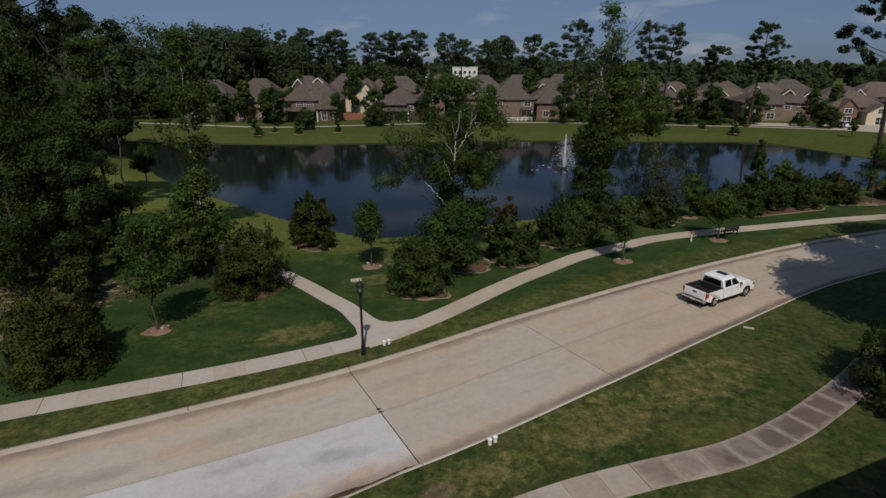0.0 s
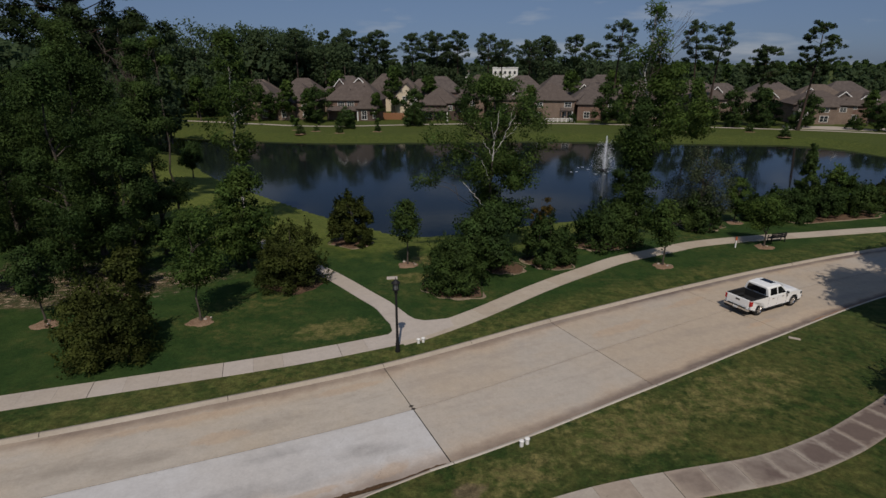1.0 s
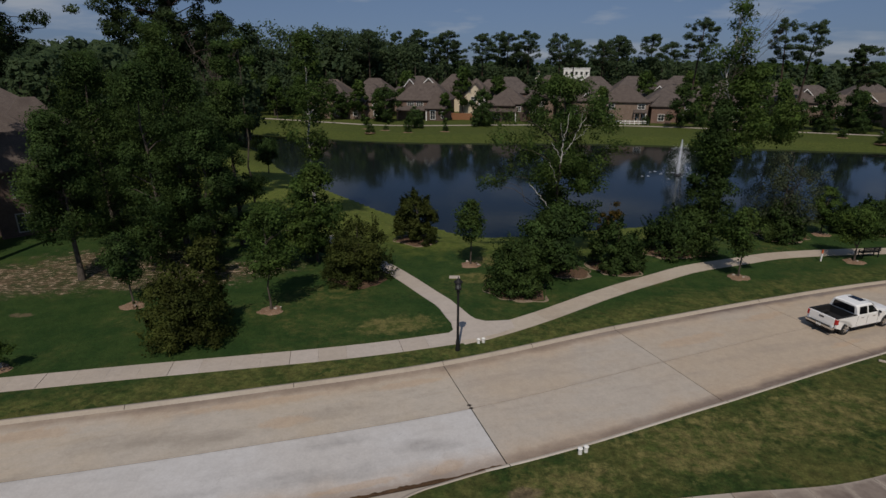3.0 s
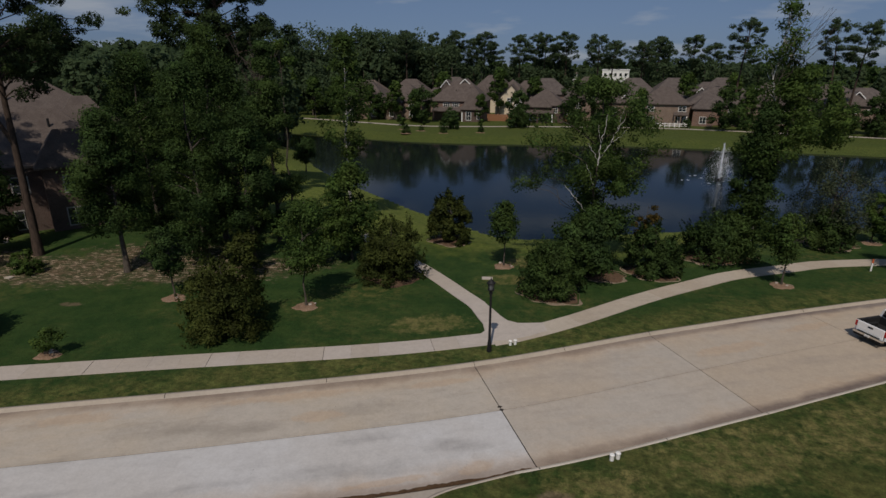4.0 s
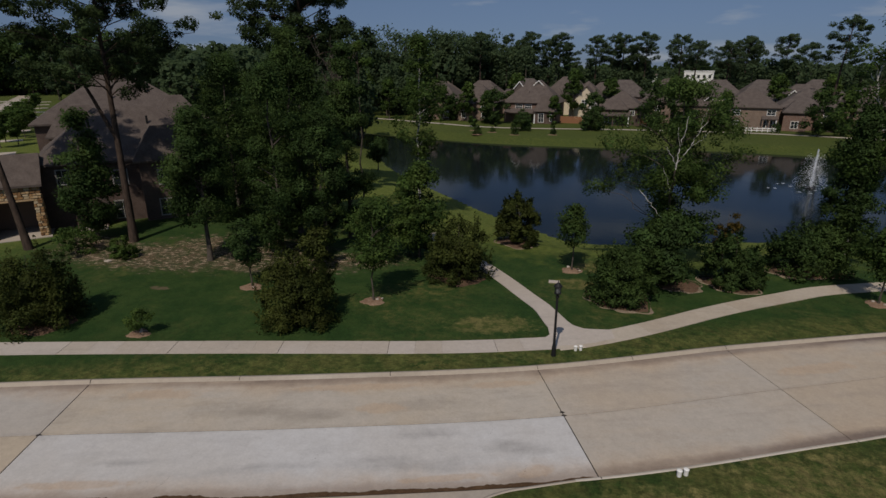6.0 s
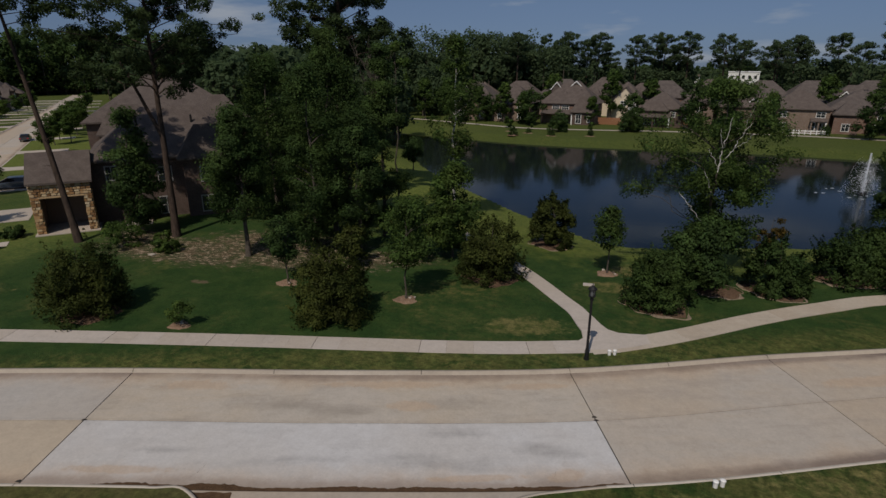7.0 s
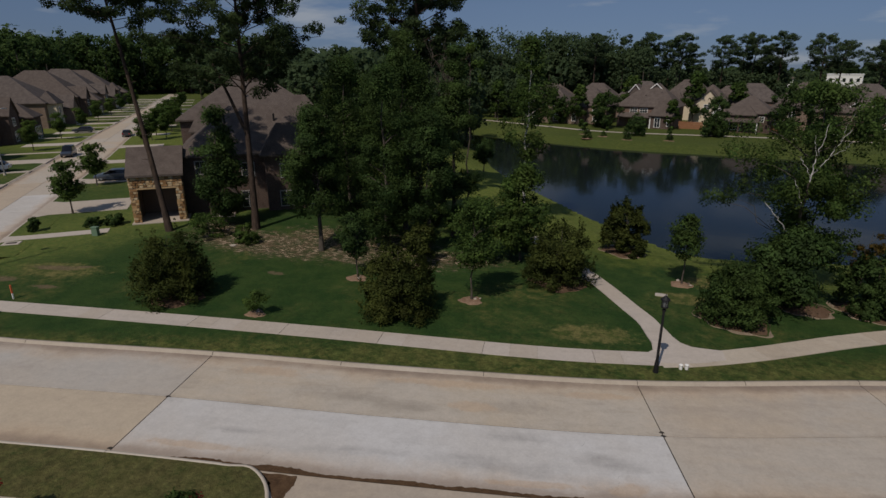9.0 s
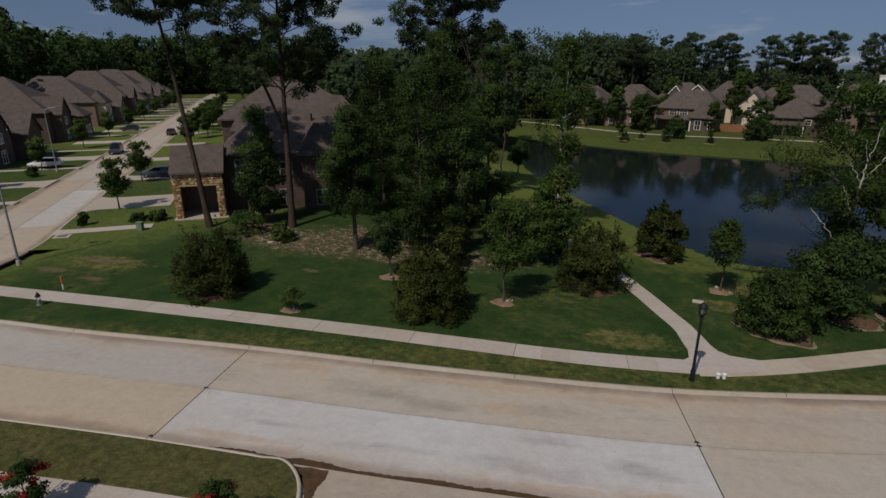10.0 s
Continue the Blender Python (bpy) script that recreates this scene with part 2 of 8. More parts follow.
    yb = m.math("SUBTRACT", m.math("ADD", m.axis(1), m.math("MULTIPLY", mid, 14.0)), m.math("MINIMUM", m.math("MULTIPLY", east, 0.5), 24.0))
    bank = m.ramp(m.math("MULTIPLY", m.math("SUBTRACT", yb, 47.0), 0.1), (0.1, 0.0), (0.9, 1.0))
    c = m.mix(m.math("MULTIPLY", bank, 0.85), c, m.mix(m.ramp(tuft, (0.3, 0.0), (0.7, 1.0)), (0.05, 0.07, 0.014), (0.092, 0.104, 0.024)))
    near = m.math("MULTIPLY", m.ramp(m.math("MULTIPLY", m.axis(1), 0.01), (0.78, 0.95), (0.9, 0.0)), m.math("MULTIPLY", bank, m.ramp(m.math("MULTIPLY", m.axis(0), 0.02), (0.2, 1.0), (0.5, 0.3))))
    c = m.mix(near, c, m.mix(m.ramp(tuft, (0.35, 0.0), (0.65, 1.0)), (0.088, 0.122, 0.022), (0.14, 0.156, 0.038)))
    dry = m.spots(((-8.6, 29.4, 3.2, 1.5, 25), (-47.5, 17.5, 4.6, 1.9, 20), (-3.6, 42.3, 2.6, 1.8, 20), (7.0, 20.9, 4.6, 2.2, 30), (13.0, 24.2, 4.6, 2.0, 32), (1.6, 17.5, 2.8, 1.2, 28), (-5.0, 38.0, 2.2, 1.2, 10)))
    c = m.mix(m.math("MULTIPLY", dry, 0.85), c, m.mix(m.ramp(m.noise(1.1, 6, 0.75), (0.42, 0.0), (0.58, 1.0)), (0.06, 0.08, 0.02), (0.185, 0.16, 0.06)))
    straw = m.spots(((-39.5, 31.0, 11.0, 3.7, 8), (-28.5, 33.5, 8.5, 3.0, 14), (-22.5, 36.6, 4.5, 2.4, 25), (-46.2, 32.0, 4.6, 2.6, 0), (-33.0, 36.0, 9.0, 4.5, 10)), 0.95, 1.1)
    soil = m.mix(m.ramp(m.noise(0.8, 5, 0.7), (0.42, 0.0), (0.6, 1.0)), (0.046, 0.056, 0.022), (0.115, 0.080, 0.050))
    flakes = m.ramp(m.noise(2.6, 7, 0.8, stretch=(0.55, 1.3, 1), turn=0.2), (0.53, 0.0), (0.575, 1.0))
    c = m.mix(m.math("MULTIPLY", straw, 0.9), c, m.mix(flakes, soil, (0.45, 0.335, 0.25)))
    strip_n = m.math("MULTIPLY", m.ramp(m.math("MULTIPLY", m.math("ADD", d, 32.6), 0.5), (0.2, 0.0), (0.8, 1.0)), m.ramp(m.math("MULTIPLY", m.math("ADD", d, 27.0), 0.5), (0.0, 1.0), (1.0, 0.0)))
    c = m.mix(m.math("MULTIPLY", strip_n, m.ramp(m.noise(0.85, 6, 0.72), (0.47, 0.0), (0.62, 0.5))), c, (0.13, 0.14, 0.04))
    bare = m.spots(((-0.2, 16.6, 0.8, 0.5, 25), (-32.6, 26.2, 0.9, 0.4, 10), (-48.2, 17.6, 2.6, 0.6, 25), (-49.2, 14.2, 1.8, 0.6, 20), (-44.6, 15.2, 1.4, 0.4, 20), (-46.6, 18.8, 1.0, 0.35, 30)), 0.9, 1.5)
    c = m.mix(m.math("MULTIPLY", bare, 0.7), c, (0.16, 0.115, 0.075))
    lumps = m.noise(2.6, 5, 0.65)
    c = m.mix(m.math("ADD", m.math("MULTIPLY", m.math("MAXIMUM", verge, m.math("MULTIPLY", bank, 0.5)), 0.3), 0.18), c, m.ramp(lumps, (0.34, 0.15), (0.66, 0.85)), "OVERLAY")
    tufts = m.math("MULTIPLY", m.ramp(m.noise(3.1, 4, 0.6), (0.56, 0.0), (0.62, 0.55)), m.ramp(m.noise(0.33, 4, 0.6), (0.44, 0.0), (0.58, 1.0)))
    c = m.mix(tufts, c, (0.03, 0.052, 0.013))
    c = m.mix(0.56, c, m.ramp(blade, (0.25, 0.12), (0.75, 0.88)), "OVERLAY")
    return m.color(c).bump(blade, 1.0, 0.08).m


M["grass"] = grass()


def earth(name, a, b, c3, scale=1.2, turf=None, patch=1.4):
    m = Mat(name, 0.95, spec=0.1)
    n1, n2 = m.noise(scale, 6, 0.7), m.noise(scale * 9, 5, 0.75)
    c = m.mix(m.ramp(n1, (0.35, 0.0), (0.65, 1.0)), a, b)
    c = m.mix(m.ramp(n2, (0.5, 0.0), (0.7, 1.0)), c, c3)
    if turf is not None:
        g = m.ramp(m.noise(patch, 6, 0.75), (0.5 + turf, 1.0), (0.57 + turf, 0.0))
        c = m.mix(g, m.mix(n2, (0.02, 0.042, 0.011), (0.05, 0.075, 0.02)), c)
    return m.color(c).bump(n2, 0.8, 0.05).m


M["mulch"] = earth("pine_straw", (0.17, 0.105, 0.068), (0.26, 0.172, 0.115), (0.38, 0.285, 0.21))
M["mulch_bed"] = earth("reddish_mulch", (0.085, 0.052, 0.034), (0.13, 0.082, 0.053), (0.21, 0.145, 0.1))
M["edging"] = earth("dry_edging", (0.16, 0.12, 0.085), (0.27, 0.21, 0.15), (0.36, 0.29, 0.22), 2.5)
M["rust_silt"] = earth("reddish_silt", (0.24, 0.13, 0.075), (0.36, 0.22, 0.14), (0.44, 0.3, 0.21), 1.6)
M["silt"] = earth("wet_silt", (0.06, 0.035, 0.02), (0.11, 0.065, 0.035), (0.16, 0.10, 0.06), 2.0)


def leaf(name, dark, light, tip, trans=0.5, even=0.75):
    m = Mat(name, 0.65, spec=0.1)
    r = m.island()
    c = m.mix(r, dark, light)
    c = m.mix(m.ramp(m.noise(0.28, 3, 0.5), (0.45, 0.0), (0.62, 0.75)), c, tip)
    c = m.mix(even, c, m.ramp(m.noise(1.0, 3, 0.55), (0.36, 0.16), (0.64, 0.84)), "OVERLAY")
    m.color(c)
    t = m.n.new("ShaderNodeBsdfTranslucent")
    m.l.new(c, t.inputs[0])
    s = m.n.new("ShaderNodeMixShader")
    s.inputs[0].default_value = trans
    m.l.new(m.b.outputs[0], s.inputs[1])
    m.l.new(t.outputs[0], s.inputs[2])
    m.l.new(s.outputs[0], m.n["Material Output"].inputs[0])
    return m.m


M["leaf_dark"] = leaf("dark_foliage", (0.040, 0.072, 0.023), (0.064, 0.108, 0.032), (0.080, 0.124, 0.034))
M["leaf_mid"] = leaf("green_foliage", (0.048, 0.088, 0.023), (0.086, 0.138, 0.033), (0.106, 0.158, 0.036))
M["leaf_bright"] = leaf("bright_foliage", (0.044, 0.082, 0.022), (0.086, 0.136, 0.034), (0.108, 0.154, 0.040))
M["leaf_olive"] = leaf("olive_foliage", (0.042, 0.058, 0.016), (0.074, 0.093, 0.023), (0.094, 0.110, 0.027))
# haze put into the leaf colour: paler, low-contrast greens for distant trees
M["leaf_hazed"] = leaf("haze_paled_foliage", (0.064, 0.100, 0.050), (0.082, 0.122, 0.058), (0.094, 0.134, 0.060), trans=0.55, even=0.25)
M["leaf_pine"] = leaf("pine_needles", (0.036, 0.060, 0.025), (0.058, 0.088, 0.033), (0.070, 0.102, 0.035), 0.42)
M["leaf_grey"] = leaf("grey_green_foliage", (0.062, 0.082, 0.046), (0.092, 0.114, 0.064), (0.112, 0.132, 0.074))
M["leaf_rust"] = leaf("rusty_foliage", (0.052, 0.045, 0.010), (0.125, 0.085, 0.022), (0.135, 0.090, 0.025))
M["petal"] = leaf("red_petals", (0.30, 0.02, 0.02), (0.48, 0.05, 0.045), (0.5, 0.07, 0.06))


def bark(name, a, b, scale=9):
    m = Mat(name, 0.9, spec=0.15)
    n = m.noise(scale, 6, 0.7, stretch=(1, 1, 0.25))
    return m.color(m.mix(m.ramp(n, (0.35, 0.0), (0.65, 1.0)), a, b)).bump(n, 0.8, 0.04).m


M["bark"] = bark("grey_bark", (0.05, 0.042, 0.034), (0.13, 0.11, 0.09))
M["bark_pine"] = bark("pine_bark", (0.03, 0.022, 0.018), (0.085, 0.06, 0.046), 6)
M["bark_pale"] = bark("pale_bark", (0.34, 0.325, 0.30), (0.62, 0.60, 0.57), 5)


def water():
    m = Mat("lake_water", 0.06, spec=0.25)
    m.color((0.008, 0.012, 0.012))
    m.b.inputs["IOR"].default_value = 1.33
    n = m.noise(0.9, 4, 0.6, stretch=(0.5, 1.0, 1))
    n2 = m.noise(0.12, 3, 0.5)
    m.bump(m.math("ADD", n, m.math("MULTIPLY", n2, 2.0)), 0.13, 0.05)
    return m.m


M["water"] = water()

# ---- builders ----


def part(name, bm, material, parent=None, label=""):
    """One mesh object out of a bmesh, under a thing or a part."""
    me = bpy.data.meshes.new(name)
    bm.to_mesh(me)
    bm.free()
    me.materials.append(material)
    ob = new(name, me)
    ob.parent = parent
    return tagged(ob, label)


def fast(name, V, F, material, parent=None, label="", smooth=False, normals=None):
    """One mesh object out of vertex and quad arrays."""
    V, F = np.asarray(V, np.float32), np.asarray(F, np.int32)
    me = bpy.data.meshes.new(name)
    me.vertices.add(len(V))
    me.vertices.foreach_set("co", V.ravel())
    k = F.shape[1]
    me.loops.add(F.size)
    me.loops.foreach_set("vertex_index", F.ravel())
    me.polygons.add(len(F))
    me.polygons.foreach_set("loop_start", np.arange(0, F.size, k, dtype=np.int32))
    me.polygons.foreach_set("use_smooth", np.full(len(F), smooth or normals is not None, bool))
    me.update(calc_edges=True)
    if normals is not None:
        me.normals_split_custom_set_from_vertices(normals)
    me.materials.append(material)
    ob = new(name, me)
    ob.parent = parent
    return tagged(ob, label)


def thing(name, m, label, category, group="", kind=""):
    """An Empty at the base of a thing."""
    ob = new(name)
    ob.matrix_basis = m
    ob.empty_display_size = 0.2
    return tagged(ob, label, category, group, kind)


def box(bm, x0, x1, y0, y1, z0, z1, bevel=0.0):
    r = bmesh.ops.create_cube(bm, size=1.0)
    vs = r["verts"]
    bmesh.ops.scale(bm, vec=(x1 - x0, y1 - y0, z1 - z0), verts=vs)
    bmesh.ops.translate(bm, vec=((x0 + x1) / 2, (y0 + y1) / 2, (z0 + z1) / 2), verts=vs)
    if bevel:
        es = {e for v in vs for e in v.link_edges}
        bmesh.ops.bevel(bm, geom=list(es), offset=bevel, segments=2, affect="EDGES", profile=0.6)
    return bm


def boxed(*a, **k):
    return box(bmesh.new(), *a, **k)


def cyl(bm, x, y, z0, z1, r0, r1=None, n=16):
    r = bmesh.ops.create_cone(bm, cap_ends=True, segments=n, radius1=r0, radius2=r0 if r1 is None else r1, depth=z1 - z0)
    bmesh.ops.translate(bm, vec=(x, y, (z0 + z1) / 2), verts=r["verts"])
    return bm


def prism(bm, pts, z0, z1):
    """A flat outline given a thickness."""
    lo = [bm.verts.new((x, y, z0)) for x, y in pts]
    hi = [bm.verts.new((x, y, z1)) for x, y in pts]
    bm.faces.new(hi)
    bm.faces.new(lo[::-1])
    for i in range(len(pts)):
        j = (i + 1) % len(pts)
        bm.faces.new((lo[i], lo[j], hi[j], hi[i]))
    return bm


class Line:
    """A smooth line through a few plan points, walked by its length."""

    def __init__(self, pts, closed=False):
        self.taper = None
        p = np.array(pts, float)
        if closed:
            p = np.vstack([p[-1], p, p[0], p[1]])
        else:
            p = np.vstack([2 * p[0] - p[1], p, 2 * p[-1] - p[-2]])
        u = np.linspace(0, 1, 24, endpoint=False)[:, None]
        out = []
        for a, b, c, d in zip(p[:-3], p[1:-2], p[2:-1], p[3:]):
            out.append(0.5 * (2 * b + (c - a) * u + (2 * a - 5 * b + 4 * c - d) * u**2 + (3 * b - a - 3 * c + d) * u**3))
        out.append(p[-2][None])
        self.p = np.vstack(out)
        self.s = np.r_[0, np.cumsum(np.linalg.norm(np.diff(self.p, axis=0), axis=1))]
        self.length = self.s[-1]

    def at(self, s, off=0.0):
        s = np.asarray(s, float)
        q = np.stack([np.interp(s, self.s, self.p[:, k]) for k in (0, 1)], -1)
        e = 0.25
        t = np.stack([np.interp(s + e, self.s, self.p[:, k]) - np.interp(s - e, self.s, self.p[:, k]) for k in (0, 1)], -1)
        t /= np.linalg.norm(t, axis=-1, keepdims=True)
        if self.taper:
            off = off * np.interp(s, *self.taper)[..., None]
        return q + np.stack([-t[..., 1], t[..., 0]], -1) * off

    def where(self, x, y):
        return self.s[np.argmin((self.p[:, 0] - x) ** 2 + (self.p[:, 1] - y) ** 2)]

    def away(self, X, Y):
        """Distance of many plan points from the line."""
        best = np.full(X.shape, 1e9)
        p = self.p[::3]
        for a, b in zip(p[:-1], p[1:]):
            d = b - a
            k = np.clip(((X - a[0]) * d[0] + (Y - a[1]) * d[1]) / (d @ d + 1e-9), 0, 1)
            best = np.minimum(best, np.hypot(X - a[0] - k * d[0], Y - a[1] - k * d[1]))
        return best


def strip(name, line, s0, s1, offs, zs, material, parent=None, label="", step=0.6, smooth=True):
    """A profile of offsets and heights swept along a line."""
    n = max(2, int((s1 - s0) / step) + 1)
    ss = np.linspace(s0, s1, n)
    V = np.concatenate([np.c_[line.at(ss, o), np.full(n, z)] for o, z in zip(offs, zs)])
    F = [(k * n + i + 1, k * n + i, (k + 1) * n + i, (k + 1) * n + i + 1) for k in range(len(offs) - 1) for i in range(n - 1)]
    return fast(name, V, np.array(F), material, parent, label, smooth)


def slab(name, line, s0, s1, o0, o1, z, thick, material, parent, label="", e=0.012):
    """One poured slab along a line, with a small chamfer at its top edges."""
    n = max(2, int((s1 - s0) / 1.0) + 1)
    ss = np.linspace(s0, s1, n)
    s2 = np.linspace(s0 + e, s1 - e, n)
    rows = [(ss, o0, z - thick), (ss, o0, z - e), (s2, o0 + e, z), (s2, o1 - e, z), (ss, o1, z - e), (ss, o1, z - thick)]
    V = np.concatenate([np.c_[line.at(q, o), np.full(n, zz)] for q, o, zz in rows])
    F = [(k * n + i + 1, k * n + i, (k + 1) * n + i, (k + 1) * n + i + 1) for k in range(5) for i in range(n - 1)]
    for i in (0, n - 1):
        a = [k * n + i for k in range(6)]
        c = [(a[0], a[1], a[4], a[5]), (a[1], a[2], a[3], a[4])]
        F += [q if i else q[::-1] for q in c]
    ob = fast(name, V, np.array(F), material, parent, label)
    if name == "slab" and "concrete" in material.name:
        at = ob.data.attributes.new("across", "FLOAT", "POINT")
        at.data.foreach_set("value", np.repeat(np.array([o for _, o, _ in rows], np.float32), n))
    return ob


def rimmed_slab(name, line, s0, s1, o0, o1, z, thick, material, parent):
    """A slab whose points carry their distance from its rim."""
    e = 0.01
    ss, oo = [s0, s0 + e] + list(np.linspace(s0 + 0.15, s1 - 0.15, 5)) + [s1 - e, s1], [o0, o0 + e] + list(np.linspace(o0 + 0.15, o1 - 0.15, 5)) + [o1 - e, o1]
    V, rim = [], []
    for i, o in enumerate(oo):
        for j, q in enumerate(ss):
            d = min(q - s0, s1 - q, o - o0, o1 - o)
            V.append((*line.at(q, o), z - (e if d < 1e-6 else 0)))
            rim.append(d)
    n, m = len(ss), len(oo)
    F = [(k * n + i + 1, k * n + i, (k + 1) * n + i, (k + 1) * n + i + 1) for k in range(m - 1) for i in range(n - 1)]
    loop = list(range(n)) + [k * n + n - 1 for k in range(1, m)] + [(m - 1) * n + i for i in range(n - 2, -1, -1)] + [k * n for k in range(m - 2, 0, -1)]
    b = len(V)
    V += [(V[k][0], V[k][1], z - thick) for k in loop]
    rim += [0.0] * len(loop)
    F += [(loop[i], loop[(i + 1) % len(loop)], b + (i + 1) % len(loop), b + i) for i in range(len(loop))]
    ob = fast(name, np.array(V), np.array(F), material, parent)
    at = ob.data.attributes.new("rim", "FLOAT", "POINT")
    at.data.foreach_set("value", np.array(rim, np.float32))
    return ob


# ---- plan ----
ROAD = Line([(-150, -36), (-110, -24), (-75, -10), (-55, -2.5), (-40.6, 4.2), (-34.0, 7.1), (-24.0, 11.9), (-13.5, 16.6), (-2.9, 21.8), (6.8, 28.0), (16.2, 33.9), (26.0, 39.6), (37.0, 44.6), (50, 49), (70, 54), (100, 60), (150, 68)])
HALF = 4.15
STREET = Line([(-54.0, 3.0), (-59.0, 11.5), (-67.5, 18.2), (-84.0, 30.5), (-107.0, 47.5), (-140.0, 71.0), (-215.0, 126.5), (-259.0, 158.0), (-320.0, 203.0)])
SHALF = 4.3
LAKE = Line([(-5.5, 52.3), (-11.5, 55), (-17, 58.8), (-28, 68.5), (-42, 82), (-56, 100), (-76, 114), (-92, 122), (-84, 128), (-60, 121.5), (-33.6, 117), (-7.7, 120), (14.7, 122.5), (51, 120.4), (64, 119.6), (70.5, 115.5), (73.5, 107), (76, 96), (73, 86), (60, 75.5), (52, 73), (38, 68), (21, 63), (7, 57.8)], True)
S1 = ROAD.where(-2.9, 21.8)
S2 = ROAD.where(6.8, 28.0)
S0 = ROAD.where(-24.0, 11.9)
WATER_Z = -1.2
# the carriageway narrows a little towards the east
ROAD.taper = ((S2, ROAD.where(16.2, 33.9), ROAD.where(26.0, 39.6), ROAD.length), (1.0, 0.93, 0.83, 0.83))


def inside(line, X, Y):
    p = line.p[::2]
    c = np.zeros(X.shape, bool)
    for a, b in zip(p, np.roll(p, -1, 0)):
        k = ((a[1] > Y) != (b[1] > Y)) & (X < (b[0] - a[0]) * (Y - a[1]) / (b[1] - a[1] + 1e-12) + a[0])
        c ^= k
    return c


# side road that opens towards the south
SIDE = Line([(-10.3, 15.2), (-8.2, 11.0), (-6.0, 6.5), (0.0, -6.0), (10.0, -30.0)])


def ground_z(X, Y):
    d = LAKE.away(X, Y)
    ins = inside(LAKE, X, Y)
    t = np.clip(d / 7.0, 0, 1)
    z = np.where(ins, WATER_Z - np.clip(d * 0.35, 0, 1.6), WATER_Z * (1 - t * t * (3 - 2 * t)) - 0.0)
    for line, h in ((ROAD, HALF), (STREET, SHALF)):
        r = line.away(X, Y)
        if line is ROAD:
            h = h * np.interp(X, (6.8, 16.2, 26.0), (1.0, 0.93, 0.83))
        z = np.minimum(z, np.where(r < h + 0.9, -0.45, np.where(r < h + 2.4, -0.45 + 0.44 * (r - h - 0.9) / 1.5, 9)))
    r = SIDE.away(X, Y)
    z = np.minimum(z, np.where(r < 5.4, -0.45, np.where(r < 6.6, -0.45 + 0.44 * (r - 5.4) / 1.2, 9)))
    return z - 0.01


FAR = (3, 8, 20, 50, 110, 250, 600, 1500, 3000)
gx = np.r_[[-310 - f for f in FAR[::-1]], np.arange(-310, -110, 2.5), np.arange(-110, 95.1, 0.9), [95 + f for f in FAR]]
gy = np.r_[[-12 - f for f in FAR[::-1]], np.arange(-12, 140, 0.9), np.arange(140, 216, 2.5), [216 + f for f in FAR]]
GX, GY = np.meshgrid(gx, gy)
GZ = ground_z(GX, GY)
nx = len(gx)
ii = (np.arange(len(gy) - 1)[:, None] * nx + np.arange(nx - 1)).ravel()
ground = fast("ground", np.c_[GX.ravel(), GY.ravel(), GZ.ravel()], np.c_[ii, ii + 1, ii + nx + 1, ii + nx], M["grass"], smooth=True)
tagged(ground, "mown green lawn with dry patches round the lake", "lawn", kind="structure")

wp = LAKE.p[::4]
wc = wp.mean(0)
bm = bmesh.new()
ring = [bm.verts.new((*(wc + (p - wc) * 1.02), WATER_Z)) for p in wp[:-1]]
bm.faces.new(ring)
bmesh.ops.triangulate(bm, faces=bm.faces[:])
bmesh.ops.recalc_face_normals(bm, faces=bm.faces[:])
if sum(f.normal.z for f in bm.faces) < 0:
    bmesh.ops.reverse_faces(bm, faces=bm.faces[:])
tagged(part("water", bm, M["water"]), "dark still lake water mirroring trees and sky", "lake", kind="structure")

# road bed, verges and kerbs
RZ = -0.13
road = thing("road", pose(0, 0, 0), "pale concrete road of two lanes with dark joints", "road", kind="structure")
strip("road_bed", ROAD, 5, ROAD.length - 5, (-HALF - 0.1, HALF + 0.1), (RZ - 0.03, RZ - 0.03), M["joint"], road)
open_a, open_b = ROAD.where(-19.35, 14.1), ROAD.where(-3.9, 21.2)
for side, runs in ((1, ((5, ROAD.where(-50.5, -0.5)), (ROAD.where(-50.5, -0.5), ROAD.length - 5))), (-1, ((5, open_a), (open_b, ROAD.length - 5)))):
    for a, b in runs:
        o = np.array([HALF - 0.12, HALF - 0.05, HALF + 0.02, HALF + 0.17, HALF + 0.18]) * side
        z = [RZ + 0.004, RZ + 0.02, 0.0, 0.012, -0.2]
        if side < 0:
            o, z = o[::-1], z[::-1]
        tagged(strip("kerb", ROAD, a, b, o, z, M["kerb"]), "worn concrete kerb with a shallow gutter", "kerb", kind="structure")
        o = np.array([HALF + 0.15, HALF + 1.0, HALF + 3.0]) * side
        z = [0.002, 0.012, 0.0]
        if side < 0:
            o, z = o[::-1], z[::-1]
        tagged(strip("verge", ROAD, a, b, o, z, M["grass"]), "strip of mown grass along the kerb", "lawn", kind="structure")

# ---- foliage ----


def quads(P, N, size, ratio, rng):
    """Leaf-shaped quads at P facing N."""
    n = len(P)
    a = np.cross(N, rng.normal(size=(n, 3)))
    a /= np.linalg.norm(a, axis=1, keepdims=True) + 1e-9
    b = np.cross(N, a)
    s = (size * rng.uniform(0.6, 1.35, n))[:, None]
    bend = N * s * 0.18
    V = np.stack([P - a * s, P - b * s * ratio + bend, P + a * s, P + b * s * ratio + bend], 1).reshape(-1, 3)
    return V, np.arange(4 * n).reshape(-1, 4)


